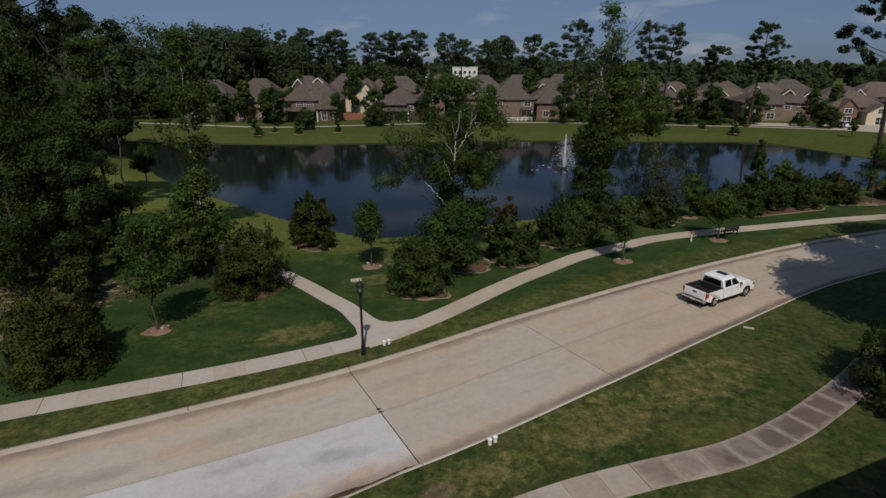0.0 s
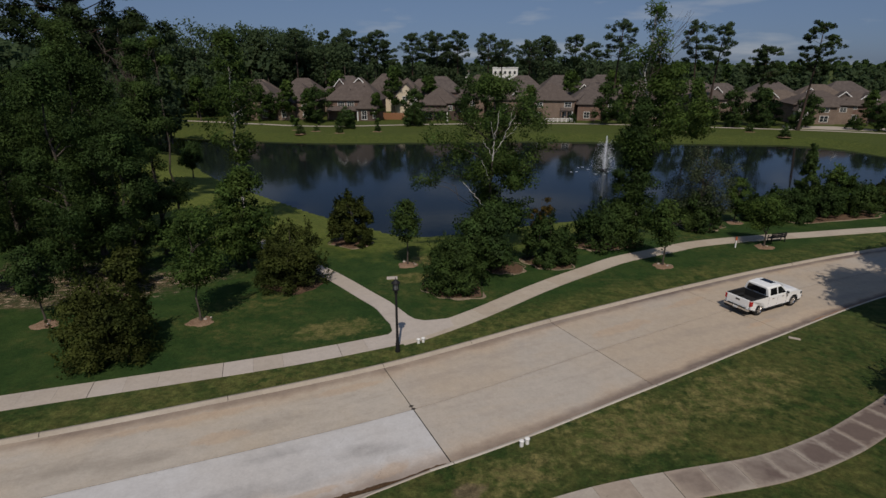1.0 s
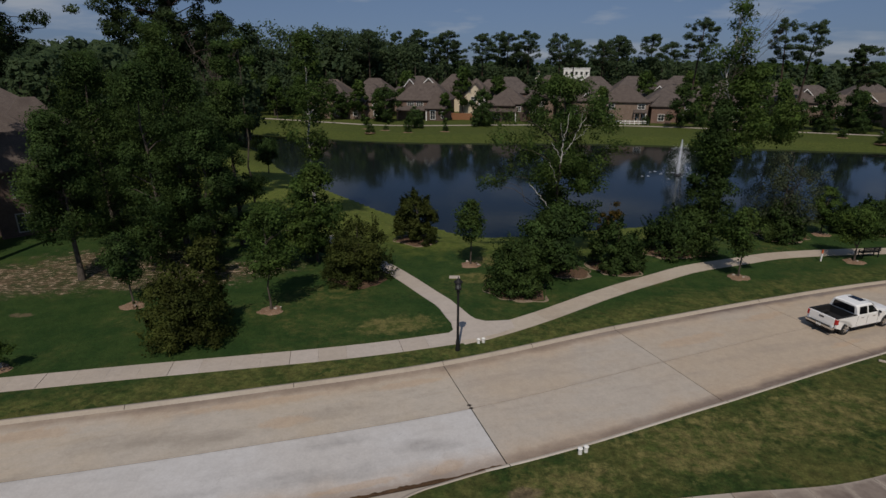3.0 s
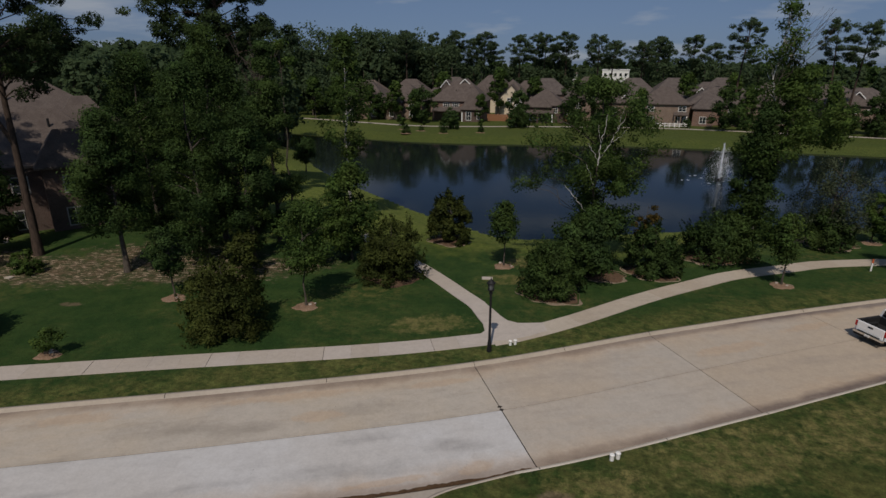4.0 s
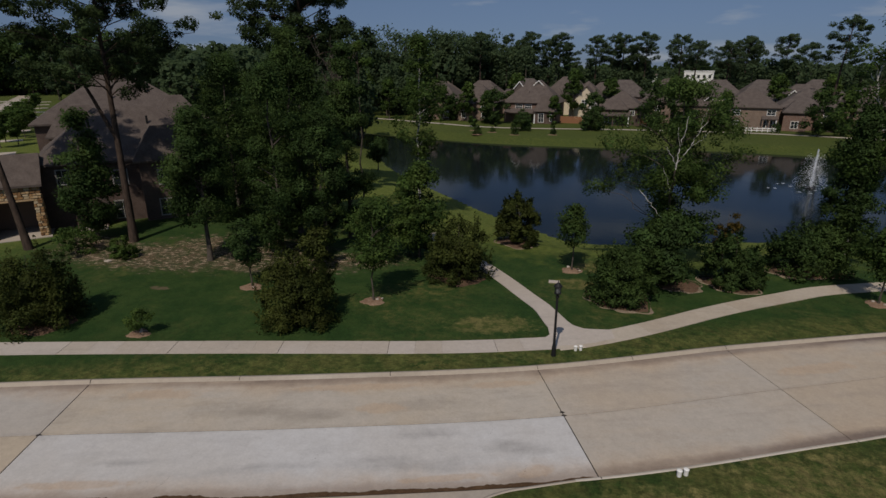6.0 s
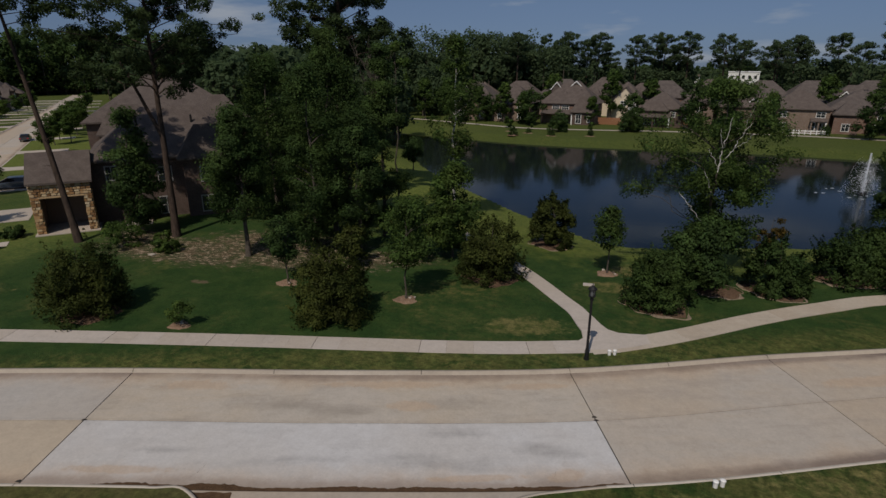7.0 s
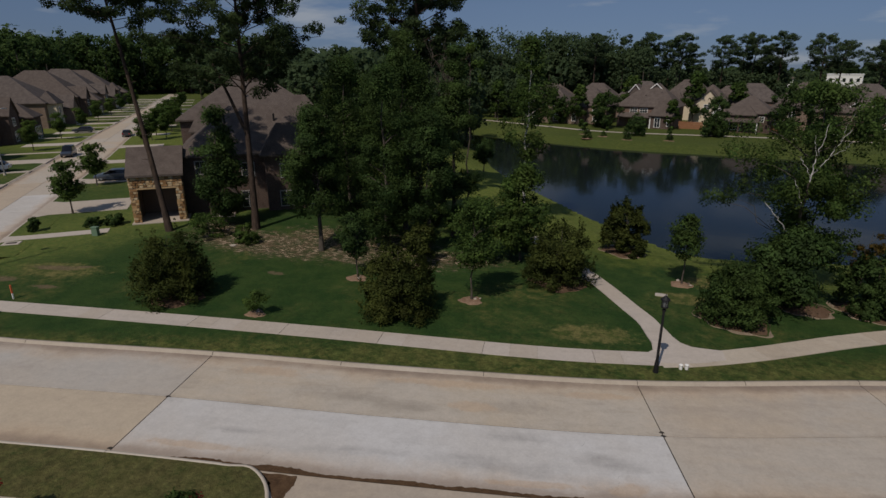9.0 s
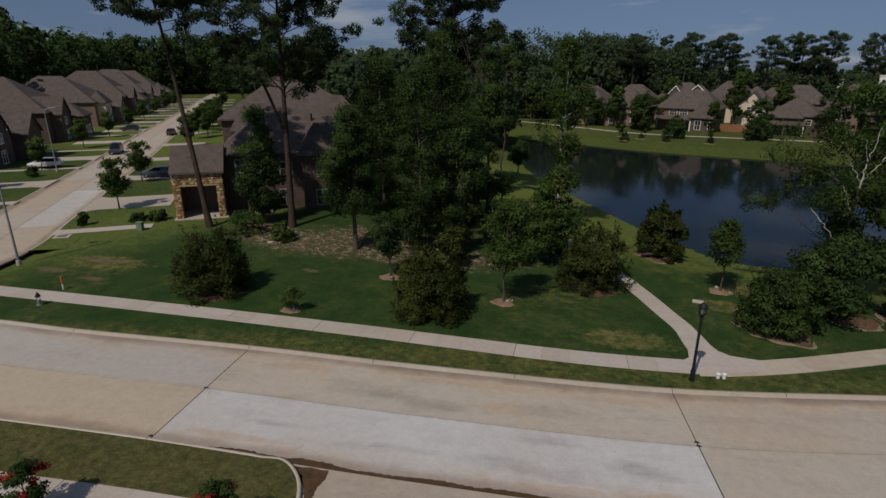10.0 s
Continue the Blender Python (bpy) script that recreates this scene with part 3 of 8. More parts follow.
def clumps(C, R, per, size, ratio, rng, flat=0.75, up=0.6, stray=(1.0, 1.0, 1.2, 1.5)):
    """Leaves in loose clumps of radius R round the centres C."""
    n = np.maximum(4, (per * (R / R.mean()) ** 2).astype(int))
    idx = np.repeat(np.arange(len(C)), n)
    d = rng.normal(size=(len(idx), 3))
    d /= np.linalg.norm(d, axis=1, keepdims=True)
    rad = rng.uniform(0.15, 1.0, len(idx)) ** 0.5 * rng.choice(stray, len(idx))
    P = C[idx] + d * (R[idx] * rad)[:, None] * (1, 1, flat)
    N = d * 0.7 + rng.normal(size=d.shape) * 0.55 + (0, 0, up)
    N /= np.linalg.norm(N, axis=1, keepdims=True)
    # leaves shade with the roundness of their clump and crown
    o = P - C.mean(0)
    o /= np.linalg.norm(o, axis=1, keepdims=True) + 1e-6
    S = d * 0.4 + o * 0.55 + N * 0.6 + (0, 0, 0.1)
    S /= np.linalg.norm(S, axis=1, keepdims=True)
    N = np.where((N * S).sum(1, keepdims=True) < 0, -N, N)
    V, F = quads(P, N, size, ratio, rng)
    return V, F, np.repeat(S, 4, 0)


def tube(paths, sides=6):
    """Tapered limbs: each path is a list of points and of radii."""
    V, F, k = [], [], 0
    for pts, rad in paths:
        pts = np.asarray(pts, float)
        t = np.gradient(pts, axis=0)
        t /= np.linalg.norm(t, axis=1, keepdims=True) + 1e-9
        ref = np.where(np.abs(t[:, 2:3]) > 0.9, (1.0, 0, 0), (0, 0, 1.0))
        a = np.cross(t, ref)
        a /= np.linalg.norm(a, axis=1, keepdims=True)
        b = np.cross(t, a)
        th = np.linspace(0, 2 * np.pi, sides, endpoint=False)
        ringv = pts[:, None] + (a[:, None] * np.cos(th)[None, :, None] + b[:, None] * np.sin(th)[None, :, None]) * np.asarray(rad)[:, None, None]
        V.append(ringv.reshape(-1, 3))
        for i in range(len(pts) - 1):
            for j in range(sides):
                j2 = (j + 1) % sides
                F.append((k + i * sides + j2, k + i * sides + j, k + (i + 1) * sides + j, k + (i + 1) * sides + j2))
        k += len(pts) * sides
    return np.concatenate(V), np.array(F)


def limb(a, b, r0, r1, rng, sag=0.12, n=5, wob=0.035):
    a, b = np.asarray(a, float), np.asarray(b, float)
    u = np.linspace(0, 1, n)[:, None]
    L = np.linalg.norm(b - a)
    p = a + (b - a) * u + rng.normal(size=(n, 3)) * L * wob * np.sin(np.pi * u)
    p[:, 2] += (np.sin(np.pi * u) * L * sag)[:, 0]
    return p, np.linspace(r0, r1, n)


PROFILES = {
    "round": lambda u: np.sin(np.pi * np.clip(u, 0.02, 1) ** 0.8) ** 0.55,
    "column": lambda u: np.clip(np.sin(np.pi * np.clip(u, 0.03, 1) ** 0.7), 0, 1) ** 0.45 * (1 - 0.25 * u),
    "cone": lambda u: np.clip((1.02 - u), 0, 1) ** 0.7 * np.clip(u * 6, 0, 1),
    "vase": lambda u: np.clip(0.25 + u, 0, 1) * np.clip((1.03 - u) * 3.0, 0, 1) ** 0.6,
}


def crown_points(h0, h1, w, shape, n, rng, lean=(0, 0), shell=0.5, gap=0.0):
    """Clump centres inside an outline turned round the trunk, with uneven sides."""
    prof = PROFILES.get(shape)
    C = []
    ph = rng.uniform(0, 6.28, 3)
    if shape == "bush":
        # several upright lobes of unequal height
        lobes = [(rng.normal() * 0.06 * w, rng.normal() * 0.06 * w, 1.0, 0.36)]
        for j in range(8):
            t0 = ph[0] + j * 0.785 + rng.normal() * 0.2
            q = rng.uniform(0.2, 0.27) * w
            lobes.append((math.cos(t0) * q, math.sin(t0) * q, rng.uniform(0.62, 0.9), rng.uniform(0.25, 0.3)))
        for k in range(n):
            cx, cy, hk, rk = lobes[0 if k % 5 == 0 else 1 + k % 8]
            u, th = rng.random(), rng.uniform(0, 6.28)
            r = rk * w * math.sqrt(max(0.0, 1.02 - u**2.6)) * rng.uniform(0.6, 1.0) ** 0.5
            z = h0 + (h1 * hk - h0) * u
            C.append((cx + math.cos(th) * r + lean[0] * z, cy + math.sin(th) * r + lean[1] * z, z))
        return np.array(C)
    while len(C) < n:
        u, th = rng.uniform(0, 1), rng.uniform(0, 2 * np.pi)
        r = prof(np.array(u)) * w / 2
        r *= 0.86 + 0.15 * np.sin(2 * th + ph[0] + 3 * u) + 0.13 * np.sin(3 * th + ph[1] + 9 * u) + 0.10 * np.sin(5 * th + ph[2] + 15 * u)
        q = rng.uniform(0, 1) ** shell
        z = h0 + (h1 - h0) * u
        p = np.array([math.cos(th) * r * q + lean[0] * z, math.sin(th) * r * q + lean[1] * z, z])
        if gap and noise.noise(Vector(p * 0.45) + Vector((ph[0] * 9, 0, 0))) < gap - 0.5:
            continue
        C.append(p)
    return np.array(C)


def tree(name, x, y, h, w, label, shape="round", leafmat="leaf_mid", barkmat="bark", bare=0.25, n=60, per=130, size=0.17, r=0.14, lean=(0, 0), gap=0.25, cr=None, seed=0, limbs=14, category="tree", group="", ratio=0.5, z=0.0, bare_limbs=(), fine=1.25, shoots=0, tufts=(), twigs=None):
    rng = np.random.default_rng(seed + int(abs(x * 13 + y * 7)))
    t = thing(name, pose(x, y, z), label, category, group)
    C = crown_points(h * bare, h * 0.96, w, shape, n, rng, lean, 0.32 if shape == "bush" else 0.5, gap)
    R = rng.uniform(*((0.75, 1.15) if shape == "bush" else (0.5, 1.4)), n) * (cr or w * 0.12)
    if tufts:
        T = np.repeat(np.array(tufts, float), 3, 0) + rng.normal(size=(3 * len(tufts), 3)) * (0.5, 0.5, 0.25)
        C, R = np.concatenate([C, T]), np.concatenate([R, np.full(len(T), (cr or w * 0.12) * 0.85)])
    top = np.array([lean[0] * h, lean[1] * h, h * 0.93])
    paths = [limb((0, 0, -0.1), top, r, r * 0.15, rng, 0.0, 9, 0.012)]
    paths[0][1][0] = r * 1.5
    trunk = paths[0][0]
    for c in C[rng.permutation(n)[:limbs]]:
        zz = max(h * bare * 0.7, c[2] - (0.25 + 0.3 * rng.random()) * np.hypot(*(c[:2] - np.array(lean) * c[2])) - 0.3)
        k = min(zz / (h * 0.93), 0.95) * 8
        i = int(k)
        a = trunk[i] + (trunk[min(i + 1, 8)] - trunk[i]) * (k - i)
        paths.append(limb(a, c, r * 0.42 * (1 - 0.5 * zz / h), r * 0.08, rng))
    for c in tufts:
        a = trunk[min(int(max(0.3, c[2] / h - 0.12) * 8.6), 8)]
        paths.append(limb(a, c, r * 0.17, 0.012, rng, 0.08, 7, 0.05))
    V, F = tube(paths, 7)
    fast("trunk", V, F, M[barkmat], t, smooth=True)
    if twigs:
        # thin leafless shoots that fan upwards
        count, z0, z1, sx = twigs
        paths = []
        for _ in range(count):
            a = np.array([lean[0] * z0 + rng.normal() * 0.3, rng.normal() * 0.4, z0 + rng.uniform(-0.8, 1.5)])
            e = np.array([a[0] + sx * rng.uniform(0.15, 1.2) + rng.normal() * 0.25, a[1] + rng.normal() * 0.7, z1 - rng.uniform(0, 2.2)])
            paths.append(limb(a, e, 0.02, 0.006, rng, -0.04, 6))
            q = a + (e - a) * rng.uniform(0.4, 0.8)
            paths.append(limb(q, q + (e - a) * 0.3 + rng.normal(size=3) * 0.3, 0.01, 0.005, rng, 0.0, 4))
        V, F = tube(paths, 5)
        fast("twig_spray", V, F, M["bark"], t, "bare grey twigs", smooth=True)
    if bare_limbs:
        for p, r0, r1, mat in bare_limbs:
            p, u = np.array(p, float), np.linspace(0, len(p) - 1, 4 * len(p))
            q = np.stack([np.interp(u, np.arange(len(p)), p[:, k]) for k in range(3)], -1)
            q[1:-1] += rng.normal(size=q[1:-1].shape) * 0.045
            V, F = tube([(q, np.linspace(r0, r1, len(q)))], 7)
            fast("limb", V, F, M[mat], t, "bare pale limb" if mat == "bark_pale" else "", smooth=True)
    V, F, S = clumps(C, R, int(per * fine), size / fine**0.62, ratio * 0.9, rng)
    if shoots:
        # upright shoots that stand out of the dome
        B = C[rng.integers(0, n, shoots)]
        out = B * (1, 1, 0) / (np.linalg.norm(B[:, :2], axis=1, keepdims=True) + 0.1)
        D = out * 0.4 + rng.normal(size=B.shape) * 0.22 + (0, 0, 1.0)
        D /= np.linalg.norm(D, axis=1, keepdims=True)
        L = rng.uniform(0.4, 1.25, shoots) * w * 0.2
        u = rng.uniform(0.2, 1.0, (shoots, 26))
        P = (B[:, None] + D[:, None] * (L[:, None] * u)[..., None] + rng.normal(size=(shoots, 26, 3)) * 0.055).reshape(-1, 3)
        S2 = np.repeat(out + (0, 0, 0.5), 26, 0) + rng.normal(size=P.shape) * 0.3
        S2 /= np.linalg.norm(S2, axis=1, keepdims=True)
        N = rng.normal(size=P.shape) + (0, 0, 0.4)
        N /= np.linalg.norm(N, axis=1, keepdims=True)
        N = np.where((N * S2).sum(1, keepdims=True) < 0, -N, N)
        V2, _ = quads(P, N, size * 0.75, ratio, rng)
        V, S = np.concatenate([V, V2]), np.concatenate([S, np.repeat(S2, 4, 0)])
        F = np.arange(len(V)).reshape(-1, 4)
    V[:, 2] = np.maximum(V[:, 2], 0.03)
    fast("crown", V, F, M[leafmat], t, normals=S)
    return t


def pine(name, x, y, h, label, spread=4.0, bare=0.55, bend=(0, 0), n=34, per=120, r=0.28, seed=0, group="", size=0.2, z=0.0, category="pine tree", cr=1.0, fork=None, leafmat="leaf_pine"):
    """A tall loblolly pine: bare trunk, flat plates of needles on crooked limbs."""
    rng = np.random.default_rng(seed + int(abs(x * 5 + y * 3)))
    t = thing(name, pose(x, y, z), label, category, group)
    u = np.linspace(0, 1, 12)[:, None]
    trunk = np.array([0, 0, -0.1]) + u * (bend[0], bend[1], h) + np.sin(np.pi * u) * rng.normal(size=(1, 3)) * (0.35, 0.35, 0)
    rad = r * (1.15 - 0.95 * u[:, 0])
    rad[0] *= 1.3
    paths, C = [(trunk, rad)], []
    for i in range(n):
        v = bare + (0.99 - bare) * (i + rng.random()) / n
        a = trunk[min(int(v * 11), 10)] + (trunk[min(int(v * 11) + 1, 11)] - trunk[min(int(v * 11), 10)]) * (v * 11 - int(v * 11))
        th = i * 2.4 + rng.normal() * 0.4
        reach = spread * (0.35 + 0.65 * math.sin(math.pi * min(1, 0.25 + 0.78 * (v - bare) / (1 - bare)))) * rng.uniform(0.55, 1.1)
        e = a + np.array([math.cos(th) * reach, math.sin(th) * reach, reach * rng.uniform(0.05, 0.45)])
        paths.append(limb(a, e, r * 0.3 * (1.2 - v), 0.02, rng, 0.06, 4))
        C += [a + (e - a) * q + rng.normal(size=3) * (0.4, 0.4, 0.2) * cr for q in (1.0, 0.86, 0.7, 0.52)]
    # short dead stubs below the crown
    for _ in range(7):
        v, th = rng.uniform(0.3, bare), rng.uniform(0, 6.28)
        a = trunk[int(v * 11)]
        paths.append(limb(a, a + np.array([math.cos(th), math.sin(th), rng.uniform(-0.1, 0.4)]) * rng.uniform(0.3, 1.0), r * 0.16, 0.015, rng, 0.0, 3))
    if fork:
        v, dx, dy, dz = fork
        a = trunk[int(v * 11)]
        e = a + np.array([dx, dy, dz])
        paths.append(limb(a, e, r * 0.62, r * 0.2, rng, 0.0, 6, 0.012))
        for _ in range(9):
            C.append(e + rng.normal(size=3) * (1.3, 1.3, 0.8))
    V, F = tube(paths, 7)
    fast("trunk", V, F, M["bark_pine"], t, smooth=True)
    C = np.array(C)
    V, F, S = clumps(C, rng.uniform(0.5, 0.95, len(C)) * cr, per, size, 0.4, rng, 0.68, 0.5, (0.9, 1.0, 1.0, 1.08))
    fast("crown", V, F, M[leafmat], t, normals=S)
    return t


def disc(name, x, y, rx, ry, material, label, category="mulch bed", height=0.06, seed=0, kind="structure", rot=0.0):
    """A low uneven mound with a ragged rim."""
    rng = np.random.default_rng(seed + int(abs(x * 31 + y * 17)))
    ph = rng.uniform(0, 6.28, 4)
    bm = bmesh.new()
    n, rings = 28, 4
    c = bm.verts.new((0, 0, height))
    prev = None
    for k in range(1, rings + 1):
        q = k / rings
        cur = []
        for i in range(n):
            a = 2 * math.pi * i / n
            w = 1 + 0.10 * math.sin(3 * a + ph[0]) + 0.07 * math.sin(5 * a + ph[1]) + 0.05 * math.sin(9 * a + ph[2])
            cur.append(bm.verts.new((math.cos(a) * rx * q * w, math.sin(a) * ry * q * w, height * (1 - q**3) * (0.8 + 0.4 * rng.random()) - (0.03 if k == rings else 0))))
        for i in range(n):
            j = (i + 1) % n
            bm.faces.new((c, cur[i], cur[j]) if prev is None else (prev[i], cur[i], cur[j], prev[j]))
        prev = cur
    ob = part(name, bm, material)
    ob.matrix_basis = pose(x, y, 0.0, 0, 0, rot)
    return tagged(ob, label, category, kind=kind)


def gz(x, y):
    return float(ground_z(np.array([float(x)]), np.array([float(y)]))[0])


# ---- trees and shrubs ----
SHRUB = "dense dark green shrub grown down to the lawn"
# big shrubs beside the walk: x, y, height, width, foliage
for x, y, h, w, mat, lab in (
    (-20.1, 25.5, 4.6, 4.9, "leaf_olive", "big olive-green shrub beside the pavement"),
    (-34.8, 19.25, 4.8, 5.3, "leaf_olive", "big olive-green shrub beside the pavement"),
    (-13.4, 36.3, 4.4, 5.0, "leaf_olive", "broad rounded shrub at the bend of the path"),
    (-1.6, 36.2, 3.9, 4.3, "leaf_dark", SHRUB),
    (5.7, 42.2, 3.6, 4.2, "leaf_dark", SHRUB),
    (-11.3, 46.1, 4.5, 3.8, "leaf_olive", SHRUB),
    (11.2, 47.2, 3.8, 5.8, "leaf_dark", SHRUB),
    (22.2, 22.2, 5.3, 5.2, "leaf_dark", "dark shrub leaning over the stained pavement"),
    (28.6, 55.6, 3.0, 3.6, "leaf_dark", SHRUB),
    (31.5, 56.8, 3.3, 4.4, "leaf_dark", SHRUB),
    (35.3, 58.0, 3.6, 4.8, "leaf_dark", SHRUB),
    (40.0, 59.5, 3.5, 4.6, "leaf_dark", SHRUB),
    (37.6, 60.0, 5.2, 4.0, "leaf_mid", SHRUB),
    (34.6, 59.8, 7.0, 2.6, "leaf_dark", SHRUB),
    (44.5, 61.0, 3.2, 4.6, "leaf_olive", SHRUB),
    (53.0, 62.0, 3.4, 4.6, "leaf_dark", SHRUB),
    (58.0, 64.5, 3.2, 4.6, "leaf_dark", SHRUB),
):
    conical = h > 1.2 * w and x < 37
    tree("shrub", x, y, h, w * (1.25 if conical else 1.0), lab, "cone" if conical else "bush", mat, bare=0.05, n=190 if math.hypot(x, y) < 42 else 110, per=84, size=0.105 if math.hypot(x, y) < 42 else 0.13, r=0.08, gap=0.0, limbs=10, category="shrub", cr=w * 0.092, fine=1.2, shoots=150)



def ring_stones(ring, radius, count):
    """Small uneven stones lying on a mulch ring."""
    rng = np.random.default_rng(int(abs(ring.matrix_basis.translation.x * 41)))
    for k in range(count):
        a = rng.uniform(-0.4, 2.4)
        bm = bmesh.new()
        bmesh.ops.create_icosphere(bm, subdivisions=1, radius=rng.uniform(0.07, 0.14))
        for v in bm.verts:
            v.co *= rng.uniform(0.75, 1.2)
            v.co.z *= 0.65
        ob = part("stone", bm, M["edging" if k % 3 else "walk"], ring)
        q = radius * rng.uniform(0.25, 0.95)
        ob.location = (math.cos(a) * q, math.sin(a) * q * 0.85, 0.07)


RINGED = "young tree with a thin trunk in a mulch ring"
for x, y, h, w, bare, mat, n in (
    (-17.2, 29.9, 7.0, 4.0, 0.42, "leaf_mid", 54),
    (-26.6, 28.9, 5.0, 3.0, 0.4, "leaf_dark", 34),
    (-5.6, 40.8, 5.2, 2.9, 0.4, "leaf_bright", 40),
    (14.6, 41.9, 5.4, 3.4, 0.4, "leaf_bright", 52),
    (24.9, 47.3, 4.4, 3.3, 0.26, "leaf_mid", 44),
    (25.6, 55.0, 4.6, 2.8, 0.26, "leaf_mid", 40),
    (48.5, 60.5, 7.0, 3.6, 0.25, "leaf_mid", 44),
):
    tree("young_tree", x, y, h, w, RINGED, "round", mat, bare=bare, n=n, per=84, size=0.125, r=0.07, gap=0.36, limbs=18, group="young trees along the path", cr=w * 0.15)
    ring_stones(disc("mulch_ring", x, y - 0.1, 0.86, 0.78, M["mulch"], "ragged ring of brown mulch and a few stones round a trunk", "mulch ring", kind=""), 0.82, 5)
tree("sapling", -27.9, 20.5, 1.7, 1.7, "small sapling in a ring of stones", "round", "leaf_mid", bare=0.3, n=14, per=60, size=0.1, r=0.03, limbs=8, cr=0.3)
ring_stones(disc("mulch_ring", -27.9, 20.4, 0.75, 0.6, M["mulch"], "ragged ring of mulch and stones round a sapling", "mulch ring", kind=""), 0.62, 7)

# the grove beside the brick house
GROVE = "tall dark broadleaf tree in a crowded grove"
for x, y, h, w, bare, mat, n in (
    (-33.6, 32.2, 12.2, 6.0, 0.24, "leaf_dark", 100),
    (-29.4, 36.0, 15.6, 6.0, 0.08, "leaf_dark", 110),
    (-25.6, 37.0, 12.0, 5.0, 0.08, "leaf_dark", 90),
    (-31.4, 41.6, 18.4, 7.4, 0.12, "leaf_dark", 120),
    (-26.2, 42.2, 17.2, 4.8, 0.08, "leaf_dark", 100),
    (-36.4, 39.2, 16.4, 7.4, 0.12, "leaf_dark", 100),
    (-36.5, 48.0, 17.0, 8.0, 0.12, "leaf_dark", 90),
    (-41.5, 45.5, 16.5, 8.0, 0.12, "leaf_dark", 90),
):
    tree("grove_tree", x, y, h, w, GROVE, "column", mat, bare=bare, n=n, per=250, size=0.115, fine=1.15, r=0.2, gap=0.36, limbs=18, group="grove beside the brick house", cr=w * 0.12)
tree("understorey_tree", -17.9, 39.2, 8.0, 4.4, "leafy young tree at the edge of the grove", "round", "leaf_mid", bare=0.08, n=80, per=130, size=0.15, r=0.1, cr=0.6)
tree("understorey_tree", -20.8, 37.2, 5.6, 4.4, "leafy young tree at the edge of the grove", "round", "leaf_mid", bare=0.1, n=60, per=120, size=0.15, r=0.08, cr=0.55)
tree("understorey_tree", -24.2, 33.8, 3.4, 3.0, "low leafy growth at the edge of the grove", "round", "leaf_olive", bare=0.1, n=30, per=90, size=0.14, r=0.05, cr=0.45)
tree("slender_tree", -22.6, 50.0, 18.0, 6.2, "slender tall tree with open airy foliage", "column", "leaf_bright", "bark_pale", bare=0.38, n=85, per=75, size=0.17, r=0.17, gap=0.45, cr=0.7, seed=4)
tree("slender_tree", -28.4, 48.5, 17.8, 2.6, "slender tall tree with a small airy top", "round", "leaf_mid", bare=0.8, n=16, per=90, size=0.17, r=0.12, gap=0.2, cr=0.5, seed=5)
tree("lakeside_tree", -40.3, 74.0, 5.0, 3.4, "small round dark tree on the lake bank", "round", "leaf_dark", bare=0.28, n=40, per=110, size=0.16, r=0.09, cr=0.6)
pine("grove_pine", -37.0, 52.0, 26.5, "tall pine with a broad dark crown above the grove", 7.4, 0.56, n=58, per=190, r=0.4, cr=1.1, size=0.155)

# a dead tree: bare grey twigs above the grove
dead = thing("dead_tree", pose(-29.3, 46.0, 0), "dead tree with bare grey twigs above the grove", "tree")
rng = np.random.default_rng(17)
paths = [limb((0, 0, -0.1), (0.2, 0, 15.0), 0.2, 0.06, rng, 0.0, 8)]
for i in range(34):
    th, z0 = rng.uniform(0, 6.28), rng.uniform(9.5, 15.0)
    L = rng.uniform(2.0, 4.2)
    e = np.array([math.cos(th) * L * 0.55, math.sin(th) * L * 0.55, z0 + L * rng.uniform(0.7, 1.0)])
    paths.append(limb((0, 0, z0), e, 0.05, 0.012, rng, 0.03, 5))
    for _ in range(3):
        a = np.array([0, 0, z0]) + (e - (0, 0, z0)) * rng.uniform(0.4, 0.9)
        paths.append(limb(a, a + rng.normal(size=3) * (0.35, 0.35, 0.2) + (0, 0, 0.8), 0.022, 0.008, rng, 0.03, 4))
V, F = tube(paths, 5)
fast("trunk", V, F, M["bark"], dead, smooth=True)

